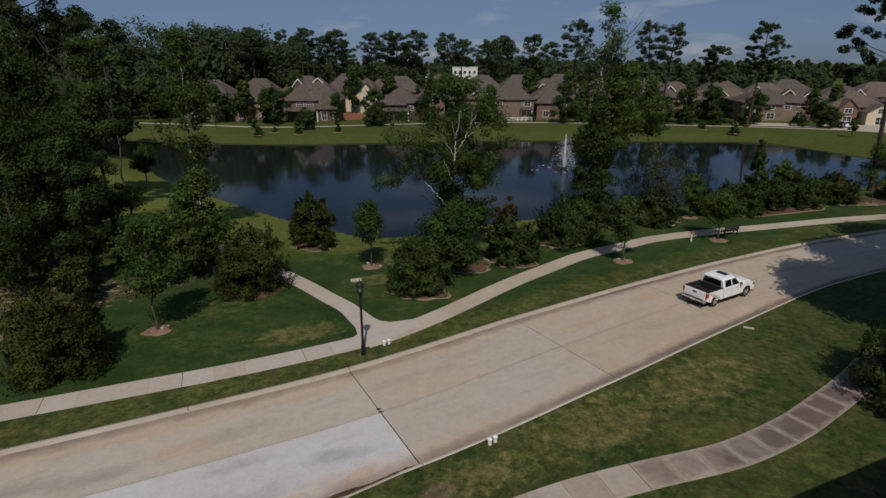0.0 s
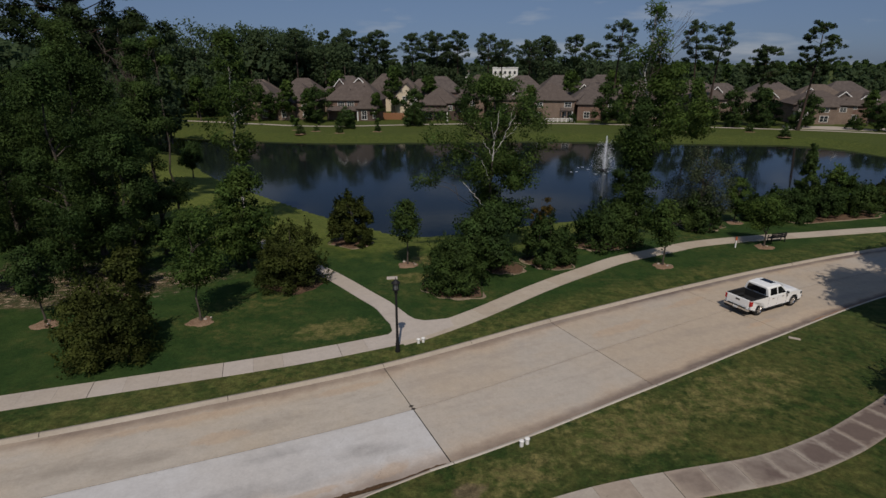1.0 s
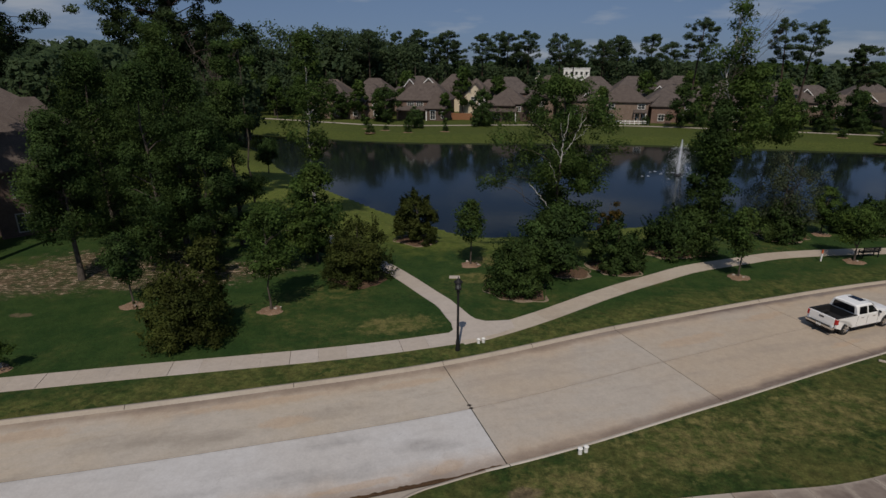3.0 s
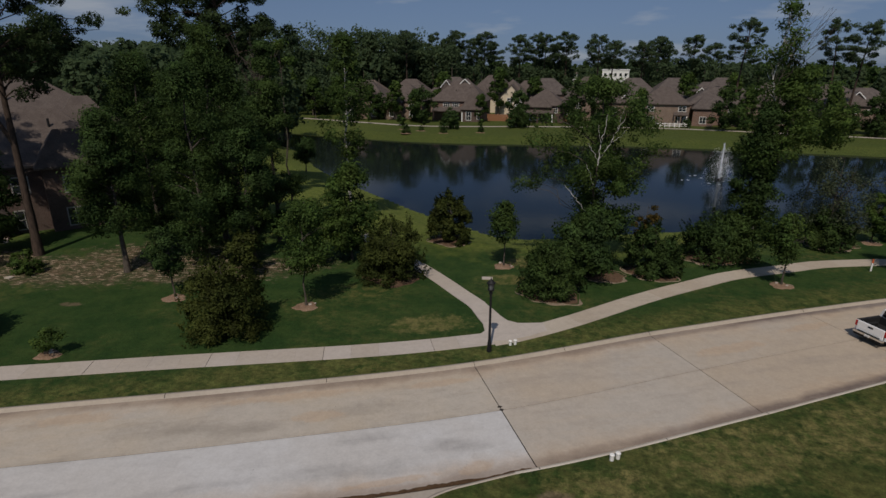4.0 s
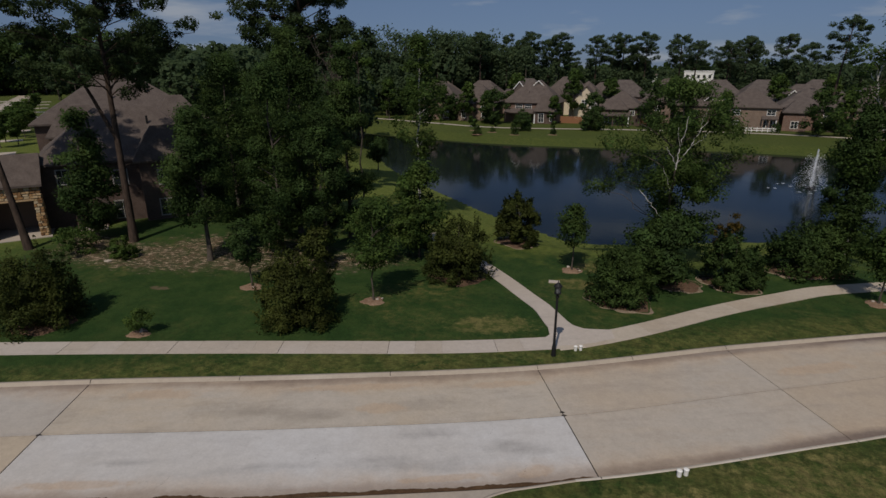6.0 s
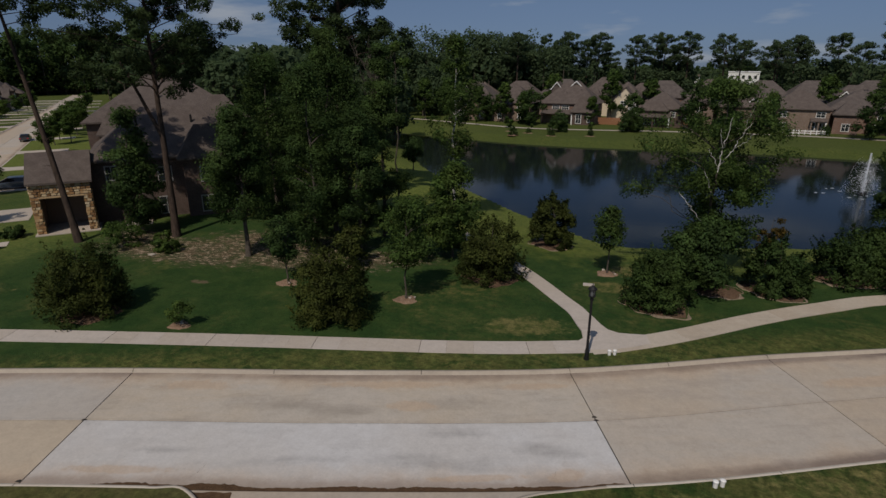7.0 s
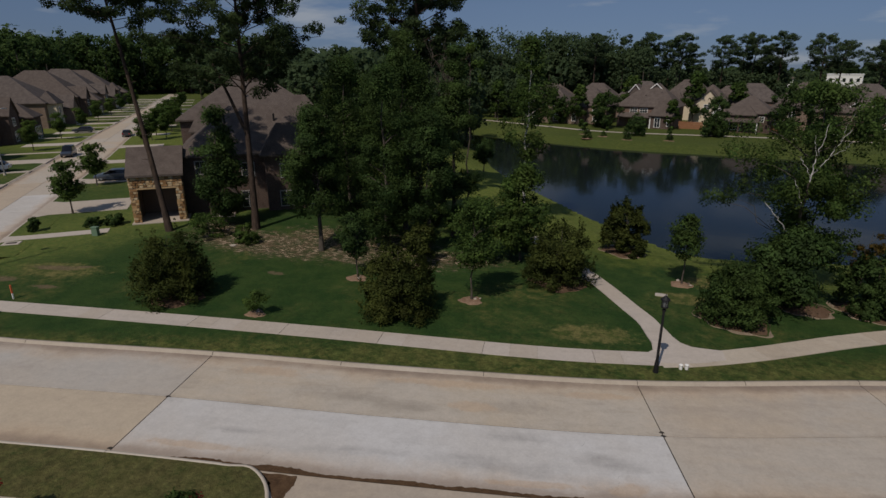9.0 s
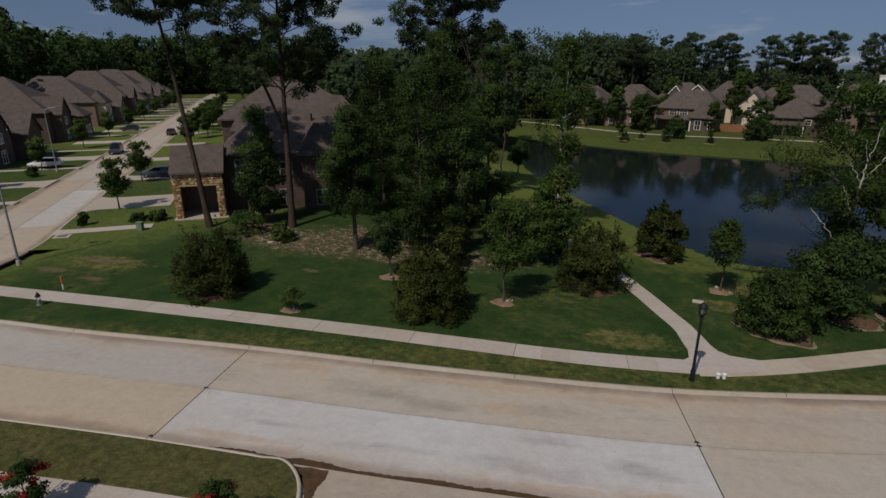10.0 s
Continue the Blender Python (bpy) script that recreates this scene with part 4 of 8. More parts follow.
# tree with bare pale limbs in front of the lake, and the ivy-covered one
PALE = (
    ([(0, 0, -0.1), (-0.1, -0.2, 3.0), (-0.1, -1.2, 5.4), (-0.05, -2.5, 7.5), (0, -2.9, 8.4)], 0.13, 0.06, "bark"),
    ([(0, -2.9, 8.4), (0.05, -3.0, 9.2), (0.14, -3.1, 10.1), (0.3, -3.1, 11.1), (0.38, -3.0, 12.0)], 0.041, 0.011, "bark_pale"),
    ([(0.02, -2.9, 8.8), (0.28, -3.2, 9.25), (0.74, -3.3, 10.1), (1.12, -3.2, 11.0), (1.55, -3.1, 11.7)], 0.034, 0.012, "bark_pale"),
    ([(0, -2.9, 8.6), (-0.15, -3.2, 9.0), (-0.47, -3.3, 9.55), (-0.72, -3.2, 9.95)], 0.024, 0.009, "bark_pale"),
    ([(-0.1, -1.8, 6.4), (-0.3, -2.8, 7.2), (-0.49, -3.2, 7.85), (-0.8, -3.2, 8.5)], 0.032, 0.011, "bark_pale"),
    ([(0.12, -3.0, 10.0), (-0.1, -3.3, 10.7), (-0.2, -3.3, 11.3)], 0.017, 0.007, "bark_pale"),
    ([(1.12, -3.2, 11.0), (1.2, -3.3, 11.8), (1.5, -3.2, 12.6)], 0.013, 0.007, "bark_pale"),
    ([(0.74, -3.3, 10.1), (1.3, -3.5, 10.5), (1.7, -3.4, 11.0)], 0.013, 0.007, "bark_pale"),
    ([(-0.15, 0, 3.2), (-0.1, -1.5, 3.9), (-0.4, -2.2, 4.5), (-1.3, -2.8, 5.9), (-1.6, -2.9, 6.1), (-2.2, -3.1, 6.9)], 0.034, 0.018, "bark_pale"),
)
tree("pale_limbed_tree", 0.9, 43.4, 14.6, 10.0, "broad tree with bare pale limbs by the lake", "round", "leaf_bright", "bark", bare=0.42, n=165, per=84, size=0.13, r=0.16, gap=0.44, cr=0.72, bare_limbs=PALE, limbs=22, seed=3, tufts=((-5.6, -0.9, 6.3), (-4.5, -0.8, 6.6), (-3.4, -0.9, 6.9), (3.4, -0.9, 8.2), (3.0, -0.6, 7.0)))
tree("pale_limbed_tree", 1.8, 44.6, 8.6, 5.6, "leafy lower half of a tree by the lake", "round", "leaf_mid", bare=0.3, n=60, per=100, size=0.16, r=0.12, gap=0.35, cr=0.7, seed=13)
tree("lower_tree", 1.0, 41.0, 5.2, 6.0, "low leafy tree under the pale-limbed one", "round", "leaf_dark", bare=0.06, n=95, per=120, size=0.16, r=0.1, cr=0.68)
tree("feathery_shrub", 21.4, 53.4, 8.2, 6.8, "tall feathery grey-green shrub by the lake", "round", "leaf_grey", bare=0.04, n=120, per=62, size=0.12, r=0.08, gap=0.42, cr=0.62, limbs=26, category="shrub", twigs=(16, 2.0, 7.8, 1.2))
tree("shrub", 21.0, 52.4, 3.8, 4.0, SHRUB, "bush", "leaf_dark", bare=0.05, n=110, per=84, size=0.13, r=0.08, gap=0.0, limbs=10, category="shrub", cr=0.39, fine=1.2, shoots=110)
tree("rusty_shrub", 5.4, 46.8, 4.6, 2.4, "shrub with browning leaves", "bush", "leaf_rust", bare=0.25, n=30, per=70, size=0.12, r=0.05, category="shrub")
tree("ivy_clad_tree", 13.5, 48.4, 12.8, 5.0, "tall straight tree clad in dark ivy", "cone", "leaf_dark", bare=0.02, n=260, per=100, size=0.13, r=0.25, gap=0.0, cr=0.5, limbs=10, seed=9)
tree("airy_tree", 14.0, 49.2, 15.4, 7.6, "tall airy tree with open foliage", "round", "leaf_mid", bare=0.44, n=150, per=75, size=0.15, r=0.15, gap=0.42, cr=0.7, seed=21, lean=(0.12, 0))
tree("airy_tree", 13.9, 48.8, 20.4, 4.4, "tall thin tree with a sparse top", "column", "leaf_mid", "bark_pale", bare=0.62, n=58, per=34, size=0.15, r=0.14, gap=0.42, cr=0.5, seed=33, limbs=34, twigs=(22, 14.5, 19.4, 3.0))

# pines round the brick house and on the right
pine("house_pine", -50.4, 28.6, 25.5, "tall leaning pine with a bare trunk beside the brick house", 5.6, 0.72, (-2.6, -1.6), n=32, per=190, r=0.27, cr=0.95, size=0.135)
pine("house_pine", -43.8, 33.6, 25.5, "tall forked pine with a bare trunk beside the brick house", 7.6, 0.5, (0.3, 0.2), n=70, per=190, r=0.3, cr=1.0, size=0.135, fork=(0.42, -2.9, -1.7, 8.6))
tree("house_oak", -47.6, 33.0, 11.8, 6.6, "dark young oak against the brick wall", "cone", "leaf_dark", bare=0.1, n=90, per=130, size=0.17, r=0.13, gap=0.38, cr=0.72)
pine("lakeside_pine", 53.5, 67.2, 25.0, "tall pine with a bare trunk by the lake", 7.4, 0.52, (-0.8, 0.4), n=26, per=110, r=0.3, cr=0.9, size=0.2, z=-0.3)
# trees beside the road, further on, that shade it
for x, y, h, w, bare in ((28.9, 21.9, 19.5, 7.0, 0.58), (35.8, 31.6, 18.0, 9.4, 0.34), (30.2, 26.2, 18.0, 8.6, 0.42), (43.0, 36.0, 19.0, 10.2, 0.34), (51.0, 40.0, 19.0, 10.0, 0.34)):
    tree("roadside_tree", x, y, h, w, "broad tall tree beside the road", "round", "leaf_dark", bare=bare, n=240, per=84, size=0.28, fine=1.0, r=0.3, gap=0.42, cr=1.15)

# ---- building materials ----


def brick(name, a, b, mortar):
    m = Mat(name, 0.88, spec=0.2)
    t = m.n.new("ShaderNodeTexBrick")
    mp = m.n.new("ShaderNodeMapping")
    mp.inputs["Rotation"].default_value = (radians(90), 0, 0)
    m.l.new(m.local(), mp.inputs[0])
    m.l.new(mp.outputs[0], t.inputs["Vector"])
    for k, v in (("Color1", a), ("Color2", b), ("Mortar", mortar)):
        t.inputs[k].default_value = (*v, 1)
    t.inputs["Scale"].default_value = 1.0
    t.inputs["Brick Width"].default_value, t.inputs["Row Height"].default_value, t.inputs["Mortar Size"].default_value = 0.22, 0.075, 0.01
    n = m.noise(0.7, 4, 0.6)
    c = m.mix(0.45, t.outputs[0], m.ramp(n, (0.3, 0.3), (0.7, 0.7)), "OVERLAY")
    return m.color(c).m


def shingles(name, a, b):
    m = Mat(name, 0.9, spec=0.15)
    n = m.noise(1.1, 5, 0.6)
    f = m.noise(7, 4, 0.7, stretch=(1, 1, 3.5))
    c = m.mix(m.ramp(n, (0.35, 0.0), (0.65, 1.0)), a, b)
    c = m.mix(0.5, c, m.ramp(f, (0.3, 0.2), (0.7, 0.8)), "OVERLAY")
    return m.color(c).bump(f, 0.5, 0.03).m


def plain(name, c, rough=0.6, metal=0.0, spec=0.4, vary=0.15, scale=3.0, coat=0.0):
    m = Mat(name, rough, metal, spec)
    n = m.noise(scale, 4, 0.6)
    lo, hi = tuple(v * (1 - vary) for v in c), tuple(min(1.0, v * (1 + vary)) for v in c)
    m.color(m.mix(n, lo, hi))
    m.b.inputs["Coat Weight"].default_value = coat
    return m.m


M["brick_red"] = brick("red_brick", (0.15, 0.082, 0.062), (0.20, 0.115, 0.088), (0.22, 0.185, 0.155))
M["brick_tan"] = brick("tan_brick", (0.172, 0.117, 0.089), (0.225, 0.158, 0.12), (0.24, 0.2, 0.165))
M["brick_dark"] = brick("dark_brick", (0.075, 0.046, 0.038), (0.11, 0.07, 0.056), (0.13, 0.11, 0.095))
M["stucco"] = plain("cream_stucco", (0.62, 0.53, 0.40), 0.9, spec=0.2, vary=0.08)
M["white_paint"] = plain("white_paint", (0.78, 0.77, 0.74), 0.6, vary=0.05)
M["roof"] = shingles("brown_shingles", (0.088, 0.07, 0.062), (0.117, 0.095, 0.083))
M["roof_dark"] = shingles("dark_shingles", (0.085, 0.07, 0.064), (0.12, 0.10, 0.09))
M["roof_warm"] = shingles("warm_shingles", (0.115, 0.09, 0.074), (0.146, 0.116, 0.095))
M["trim_grey"] = plain("grey_trim_paint", (0.30, 0.29, 0.28), 0.6, vary=0.08)
M["door_brown"] = plain("brown_door_paint", (0.17, 0.115, 0.08), 0.55, vary=0.1)
M["fence"] = plain("cedar_boards", (0.26, 0.12, 0.06), 0.85, vary=0.3, scale=5)
M["fence_grey"] = plain("weathered_boards", (0.2, 0.125, 0.09), 0.9, vary=0.3, scale=5)
M["black_metal"] = plain("black_paint", (0.011, 0.011, 0.012), 0.6, spec=0.3, vary=0.2)
M["grey_metal"] = plain("galvanised_steel", (0.33, 0.34, 0.35), 0.45, 0.6, vary=0.1)
M["rubber"] = plain("tyre_rubber", (0.02, 0.02, 0.02), 0.85, vary=0.2)
M["bedliner"] = plain("black_bedliner", (0.014, 0.014, 0.015), 0.7, vary=0.3, scale=8)
M["chrome"] = plain("chrome", (0.75, 0.75, 0.76), 0.16, 1.0, vary=0.03)
M["car_white"] = plain("white_car_paint", (0.88, 0.88, 0.87), 0.3, spec=0.5, vary=0.02, coat=0.6)
M["car_dark"] = plain("dark_car_paint", (0.03, 0.034, 0.045), 0.3, spec=0.5, vary=0.1, coat=0.6)
M["car_blue"] = plain("blue_grey_car_paint", (0.06, 0.075, 0.10), 0.3, spec=0.5, vary=0.1, coat=0.6)
M["red_lens"] = plain("red_lens", (0.42, 0.015, 0.015), 0.25, spec=0.5, vary=0.1)
M["orange"] = plain("orange_plastic", (0.55, 0.12, 0.04), 0.5, vary=0.1)
M["green_box"] = plain("green_enamel", (0.13, 0.20, 0.13), 0.55, vary=0.1)
M["stone_light"] = plain("tan_stone", (0.42, 0.29, 0.16), 0.9, vary=0.3, scale=4)


def field_stone():
    m = Mat("field_stone", 0.9, spec=0.2)
    r = m.piece()
    c = m.ramp(r, (0.0, (0.16, 0.085, 0.04)), (0.35, (0.33, 0.19, 0.085)), (0.7, (0.45, 0.31, 0.17)), (1.0, (0.52, 0.42, 0.28)))
    c = m.mix(0.5, c, m.ramp(m.noise(5, 5, 0.7), (0.3, 0.25), (0.7, 0.75)), "OVERLAY")
    return m.color(c).bump(m.noise(12, 4, 0.7), 0.5, 0.02).m


M["stone"] = field_stone()
M["mortar"] = plain("pale_mortar", (0.30, 0.25, 0.19), 0.95, vary=0.15)


def glassy(name, c=(0.02, 0.025, 0.03)):
    m = Mat(name, 0.08, spec=0.6)
    return m.color(c).m


M["glass"] = glassy("window_glass")
M["glass_dark"] = glassy("tinted_glass", (0.006, 0.006, 0.008))
M["glass_lamp"] = glassy("lantern_glass", (0.11, 0.12, 0.125))
M["foam_dull"] = plain("dull_foam", (0.42, 0.45, 0.48), 0.6, vary=0.15)
M["foam"] = plain("white_spray", (0.82, 0.85, 0.88), 0.5, vary=0.05)


# ---- houses ----


def hip_roof(bm, x0, x1, y0, y1, z, ridge, over=0.5, thick=0.2, steep=0.92):
    """A hipped roof with eaves over a rectangle."""
    x0, x1, y0, y1 = x0 - over, x1 + over, y0 - over, y1 + over
    w, d = x1 - x0, y1 - y0
    m = min(w, d) / 2 * steep
    if w >= d:
        r = [(x0 + m, (y0 + y1) / 2), (x1 - m, (y0 + y1) / 2)]
    else:
        r = [((x0 + x1) / 2, y0 + m), ((x0 + x1) / 2, y1 - m)]
    lo = [bm.verts.new((x, y, z - thick)) for x, y in ((x0, y0), (x1, y0), (x1, y1), (x0, y1))]
    hi = [bm.verts.new((x, y, z)) for x, y in ((x0, y0), (x1, y0), (x1, y1), (x0, y1))]
    a, b = (bm.verts.new((*p, ridge)) for p in r)
    bm.faces.new(lo[::-1])
    for i in range(4):
        bm.faces.new((lo[i], lo[(i + 1) % 4], hi[(i + 1) % 4], hi[i]))
    if w >= d:
        for f in ((hi[0], hi[1], b, a), (hi[1], hi[2], b), (hi[2], hi[3], a, b), (hi[3], hi[0], a)):
            bm.faces.new(f)
    else:
        for f in ((hi[0], hi[1], a), (hi[1], hi[2], b, a), (hi[2], hi[3], b), (hi[3], hi[0], a, b)):
            bm.faces.new(f)
    return bm


def gable_roof(bm, x0, x1, y0, y1, z, ridge, over=0.35, thick=0.2):
    """A roof with its ridge along y: two slabs that lean on each other."""
    xm = (x0 + x1) / 2
    k = (ridge - z) / (xm - x0)
    ya, yb = y0 - over, y1
    for s in (-1, 1):
        xe = xm + s * ((x1 - x0) / 2 + over)
        ze = z - k * over
        q = [(xe, ya, ze), (xm, ya, ridge), (xm, yb, ridge), (xe, yb, ze)]
        lo = [bm.verts.new((x, y, zz)) for x, y, zz in q]
        hi = [bm.verts.new((x, y, zz + thick)) for x, y, zz in q]
        fs = [hi, lo[::-1]] + [(lo[i], lo[(i + 1) % 4], hi[(i + 1) % 4], hi[i]) for i in range(4)]
        for f in fs:
            bm.faces.new(f)
    bmesh.ops.recalc_face_normals(bm, faces=bm.faces[:])
    return bm


def wall_shell(bm, x0, x1, y0, y1, z, t=0.25):
    """Four walls round a rectangle, butted at the corners."""
    box(bm, x0, x1, y0, y0 + t, -0.3, z)
    box(bm, x0, x1, y1 - t, y1, -0.3, z)
    box(bm, x0, x0 + t, y0 + t, y1 - t, -0.3, z)
    box(bm, x1 - t, x1, y0 + t, y1 - t, -0.3, z)
    return bm


def lattice(xs, zs, y0, y1):
    """One frame with bars: every other cell of the grid is open."""
    bm = bmesh.new()
    v = [[[bm.verts.new((x, y, z)) for z in zs] for x in xs] for y in (y0, y1)]
    nx, nz = len(xs) - 1, len(zs) - 1

    def full(i, j):
        return 0 <= i < nx and 0 <= j < nz and (i % 2 == 0 or j % 2 == 0)

    for i in range(nx):
        for j in range(nz):
            if not full(i, j):
                continue
            q = ((i, j), (i + 1, j), (i + 1, j + 1), (i, j + 1))
            bm.faces.new([v[0][a][c] for a, c in q])
            bm.faces.new([v[1][a][c] for a, c in q[::-1]])
            for k, (di, dj) in enumerate(((0, -1), (1, 0), (0, 1), (-1, 0))):
                if not full(i + di, j + dj):
                    (a, c), (d, e) = q[k], q[(k + 1) % 4]
                    bm.faces.new((v[1][a][c], v[1][d][e], v[0][d][e], v[0][a][c]))
    return bm


def window(parent, x, y, z, w, h, cols=2, mat="white_paint", name="window", side=0):
    """A framed window on a wall that faces -y (side 0), +x (1) or -x (-1)."""
    b = 0.11
    xs = [-w / 2 - b, -w / 2]
    for i in range(1, cols):
        xc = -w / 2 + w * i / cols
        xs += [xc - 0.03, xc + 0.03]
    xs += [w / 2, w / 2 + b]
    fr = part(name, lattice(xs, [-b, 0, h * 0.5 - 0.03, h * 0.5 + 0.03, h, h + b], -0.05, 0.12), M[mat], parent)
    fr.matrix_basis = pose(x, y, z, 0, 0, {0: 0, 1: 90, -1: -90}[side])
    part("pane", boxed(-w / 2, w / 2, -0.012, 0.03, 0, h), M["glass"], fr)
    return fr


def house(x, y, rot, w, d, eave, ridge, wall, label, roof="roof", wings=(), windows=(), lean=(), chimney=None, vents=(), dormers=(), frames="white_paint", name="house", group="houses round the lake", steep=0.92):
    """A brick house: hipped main roof, gabled or hipped wings towards its front (-y), lean-to porch roofs."""
    h = thing(name, pose(x, y, gz(x, y), 0, 0, rot) @ Matrix.Diagonal((1, 1, (0.98 if y > 172 else 0.89) * (0.9 if x > 50 else 1.0) if y > 140 and x > -100 else 1, 1)), label, "house", group)
    x0, x1, y0, y1 = -w / 2, w / 2, -d / 2, d / 2
    part("wall", wall_shell(bmesh.new(), x0, x1, y0, y1, eave), M[wall], h)
    part("roof", hip_roof(bmesh.new(), x0, x1, y0, y1, eave + 0.2, ridge, steep=steep), M[roof], h)
    for a, ww, dep, e, r, kind, wm, trim in wings:
        ya = y0 - dep
        bm = wall_shell(bmesh.new(), a - ww / 2, a + ww / 2, ya, y0 - 0.01, e)
        if kind == "gable":
            v = [bm.verts.new(p) for p in ((a - ww / 2, ya, e), (a + ww / 2, ya, e), (a, ya, r), (a - ww / 2, ya + 0.25, e), (a + ww / 2, ya + 0.25, e), (a, ya + 0.25, r))]
            for q in ((0, 1, 2), (5, 4, 3), (0, 2, 5, 3), (1, 4, 5, 2), (0, 3, 4, 1)):
                bm.faces.new([v[i] for i in q])
            part("wing_wall", bm, M[wm], h)
            run = min(d * 0.5, max(1.0, (r - eave) / max(0.1, (ridge - eave)) * d / 2 + 0.3))
            part("wing_roof", gable_roof(bmesh.new(), a - ww / 2, a + ww / 2, ya, y0 + run, e, r), M[roof], h)
            if trim:
                t = bmesh.new()
                k = (r - e) / (ww / 2)
                for s in (-1, 1):
                    q = [(a + s * (ww / 2 + 0.4), e - 0.4 * k - 0.12), (a, r - 0.12), (a, r + 0.24), (a + s * (ww / 2 + 0.4), e - 0.4 * k + 0.24)]
                    lo = [t.verts.new((px, ya - 0.36, pz)) for px, pz in q]
                    hi = [t.verts.new((px, ya - 0.44, pz)) for px, pz in q]
                    for f in [hi, lo[::-1]] + [(lo[i], lo[(i + 1) % 4], hi[(i + 1) % 4], hi[i]) for i in range(4)]:
                        t.faces.new(f)
                bmesh.ops.recalc_face_normals(t, faces=t.faces[:])
                part("bargeboard", t, M["white_paint"], h, "white bargeboard")
        else:
            part("wing_wall", bm, M[wm], h)
            part("wing_roof", hip_roof(bmesh.new(), a - ww / 2, a + ww / 2, ya, y0 + ww * 0.35, e + 0.2, r), M[roof], h)
    for a, yy, ww, e, r, run in dormers:
        bm = bmesh.new()
        v = [bm.verts.new(p) for p in ((a - ww / 2, yy, e - 1.2), (a + ww / 2, yy, e - 1.2), (a + ww / 2, yy, e), (a, yy, r), (a - ww / 2, yy, e), (a - ww / 2, yy + run, e - 1.2), (a + ww / 2, yy + run, e - 1.2), (a + ww / 2, yy + run, e), (a, yy + run, r), (a - ww / 2, yy + run, e))]
        for q in ((0, 1, 2, 3, 4), (9, 8, 7, 6, 5), (0, 4, 9, 5), (1, 6, 7, 2), (0, 5, 6, 1), (4, 3, 8, 9), (3, 2, 7, 8)):
            bm.faces.new([v[i] for i in q])
        part("gable_wall", bm, M[roof], h)
        part("gable_roof", gable_roof(bmesh.new(), a - ww / 2, a + ww / 2, yy, yy + run, e, r, 0.25, 0.14), M[roof], h)
        t = bmesh.new()
        k = (r - e) / (ww / 2)
        for s in (-1, 1):
            q = [(a + s * (ww / 2 + 0.25), e - 0.25 * k - 0.16), (a, r - 0.16), (a, r + 0.16), (a + s * (ww / 2 + 0.25), e - 0.25 * k + 0.16)]
            lo = [t.verts.new((px, yy - 0.26, pz)) for px, pz in q]
            hi = [t.verts.new((px, yy - 0.34, pz)) for px, pz in q]
            for f in [hi, lo[::-1]] + [(lo[i], lo[(i + 1) % 4], hi[(i + 1) % 4], hi[i]) for i in range(4)]:
                t.faces.new(f)
        bmesh.ops.recalc_face_normals(t, faces=t.faces[:])
        part("bargeboard", t, M["white_paint"], h, "white bargeboard")
    for a, ww, dep, z0, z1 in lean:
        bm = bmesh.new()
        q = [(a - ww / 2, y0 - dep, z0), (a + ww / 2, y0 - dep, z0), (a + ww / 2, y0 - 0.01, z1), (a - ww / 2, y0 - 0.01, z1)]
        lo = [bm.verts.new(p) for p in q]
        hi = [bm.verts.new((p[0], p[1], p[2] + 0.2)) for p in q]
        for f in [hi, lo[::-1]] + [(lo[i], lo[(i + 1) % 4], hi[(i + 1) % 4], hi[i]) for i in range(4)]:
            bm.faces.new(f)
        part("porch_roof", bm, M[roof], h)
        for i in range(3):
            px = a - ww / 2 + 0.3 + (ww - 0.6) * i / 2
            part("porch_post", boxed(px - 0.14, px + 0.14, y0 - dep + 0.15, y0 - dep + 0.43, -0.3, z0, 0.02), M["white_paint" if i == 2 else wall], h)
    for i, (a, yy, z, ww, hh, cols, side) in enumerate(windows):
        fx, fy = (a, yy) if side == 0 else (x1 if side > 0 else x0, a)
        window(h, fx, fy, z, ww, hh, cols, frames, side=side)
    for a, b, zz in vents:
        part("roof_vent", cyl(bmesh.new(), a, b, zz - 0.5, zz + 0.7, 0.11, n=8), M["black_metal"], h)
    if chimney:
        a, b, z = chimney
        part("chimney", boxed(a - 0.5, a + 0.5, b - 0.4, b + 0.4, eave, z, 0.03), M[wall], h)
    return h


FAR_BRICK = "two-storey brick house with a brown hipped roof by the lake"
house(-65, 162, 4, 13, 12, 6.2, 12.0, "brick_tan", FAR_BRICK, wings=((2.5, 5, 2, 6.0, 9.5, "hip", "brick_tan", 0),), windows=((-3, -6, 1.0, 1.4, 1.8, 2, 0), (4, -8, 3.6, 1.2, 1.6, 2, 0), (4, -8, 0.8, 1.2, 1.8, 2, 0)))
house(-52.5, 161, 2, 12, 11, 5.6, 11.0, "brick_tan", FAR_BRICK, wings=((-2.5, 5.5, 2, 5.2, 8.4, "hip", "brick_tan", 0),), windows=((-2.5, -7.5, 1.0, 1.0, 2.2, 2, 0), (3, -5.5, 3.4, 1.6, 1.3, 2, 0), (3.2, -5.5, 0.8, 1.6, 1.6, 2, 0)))
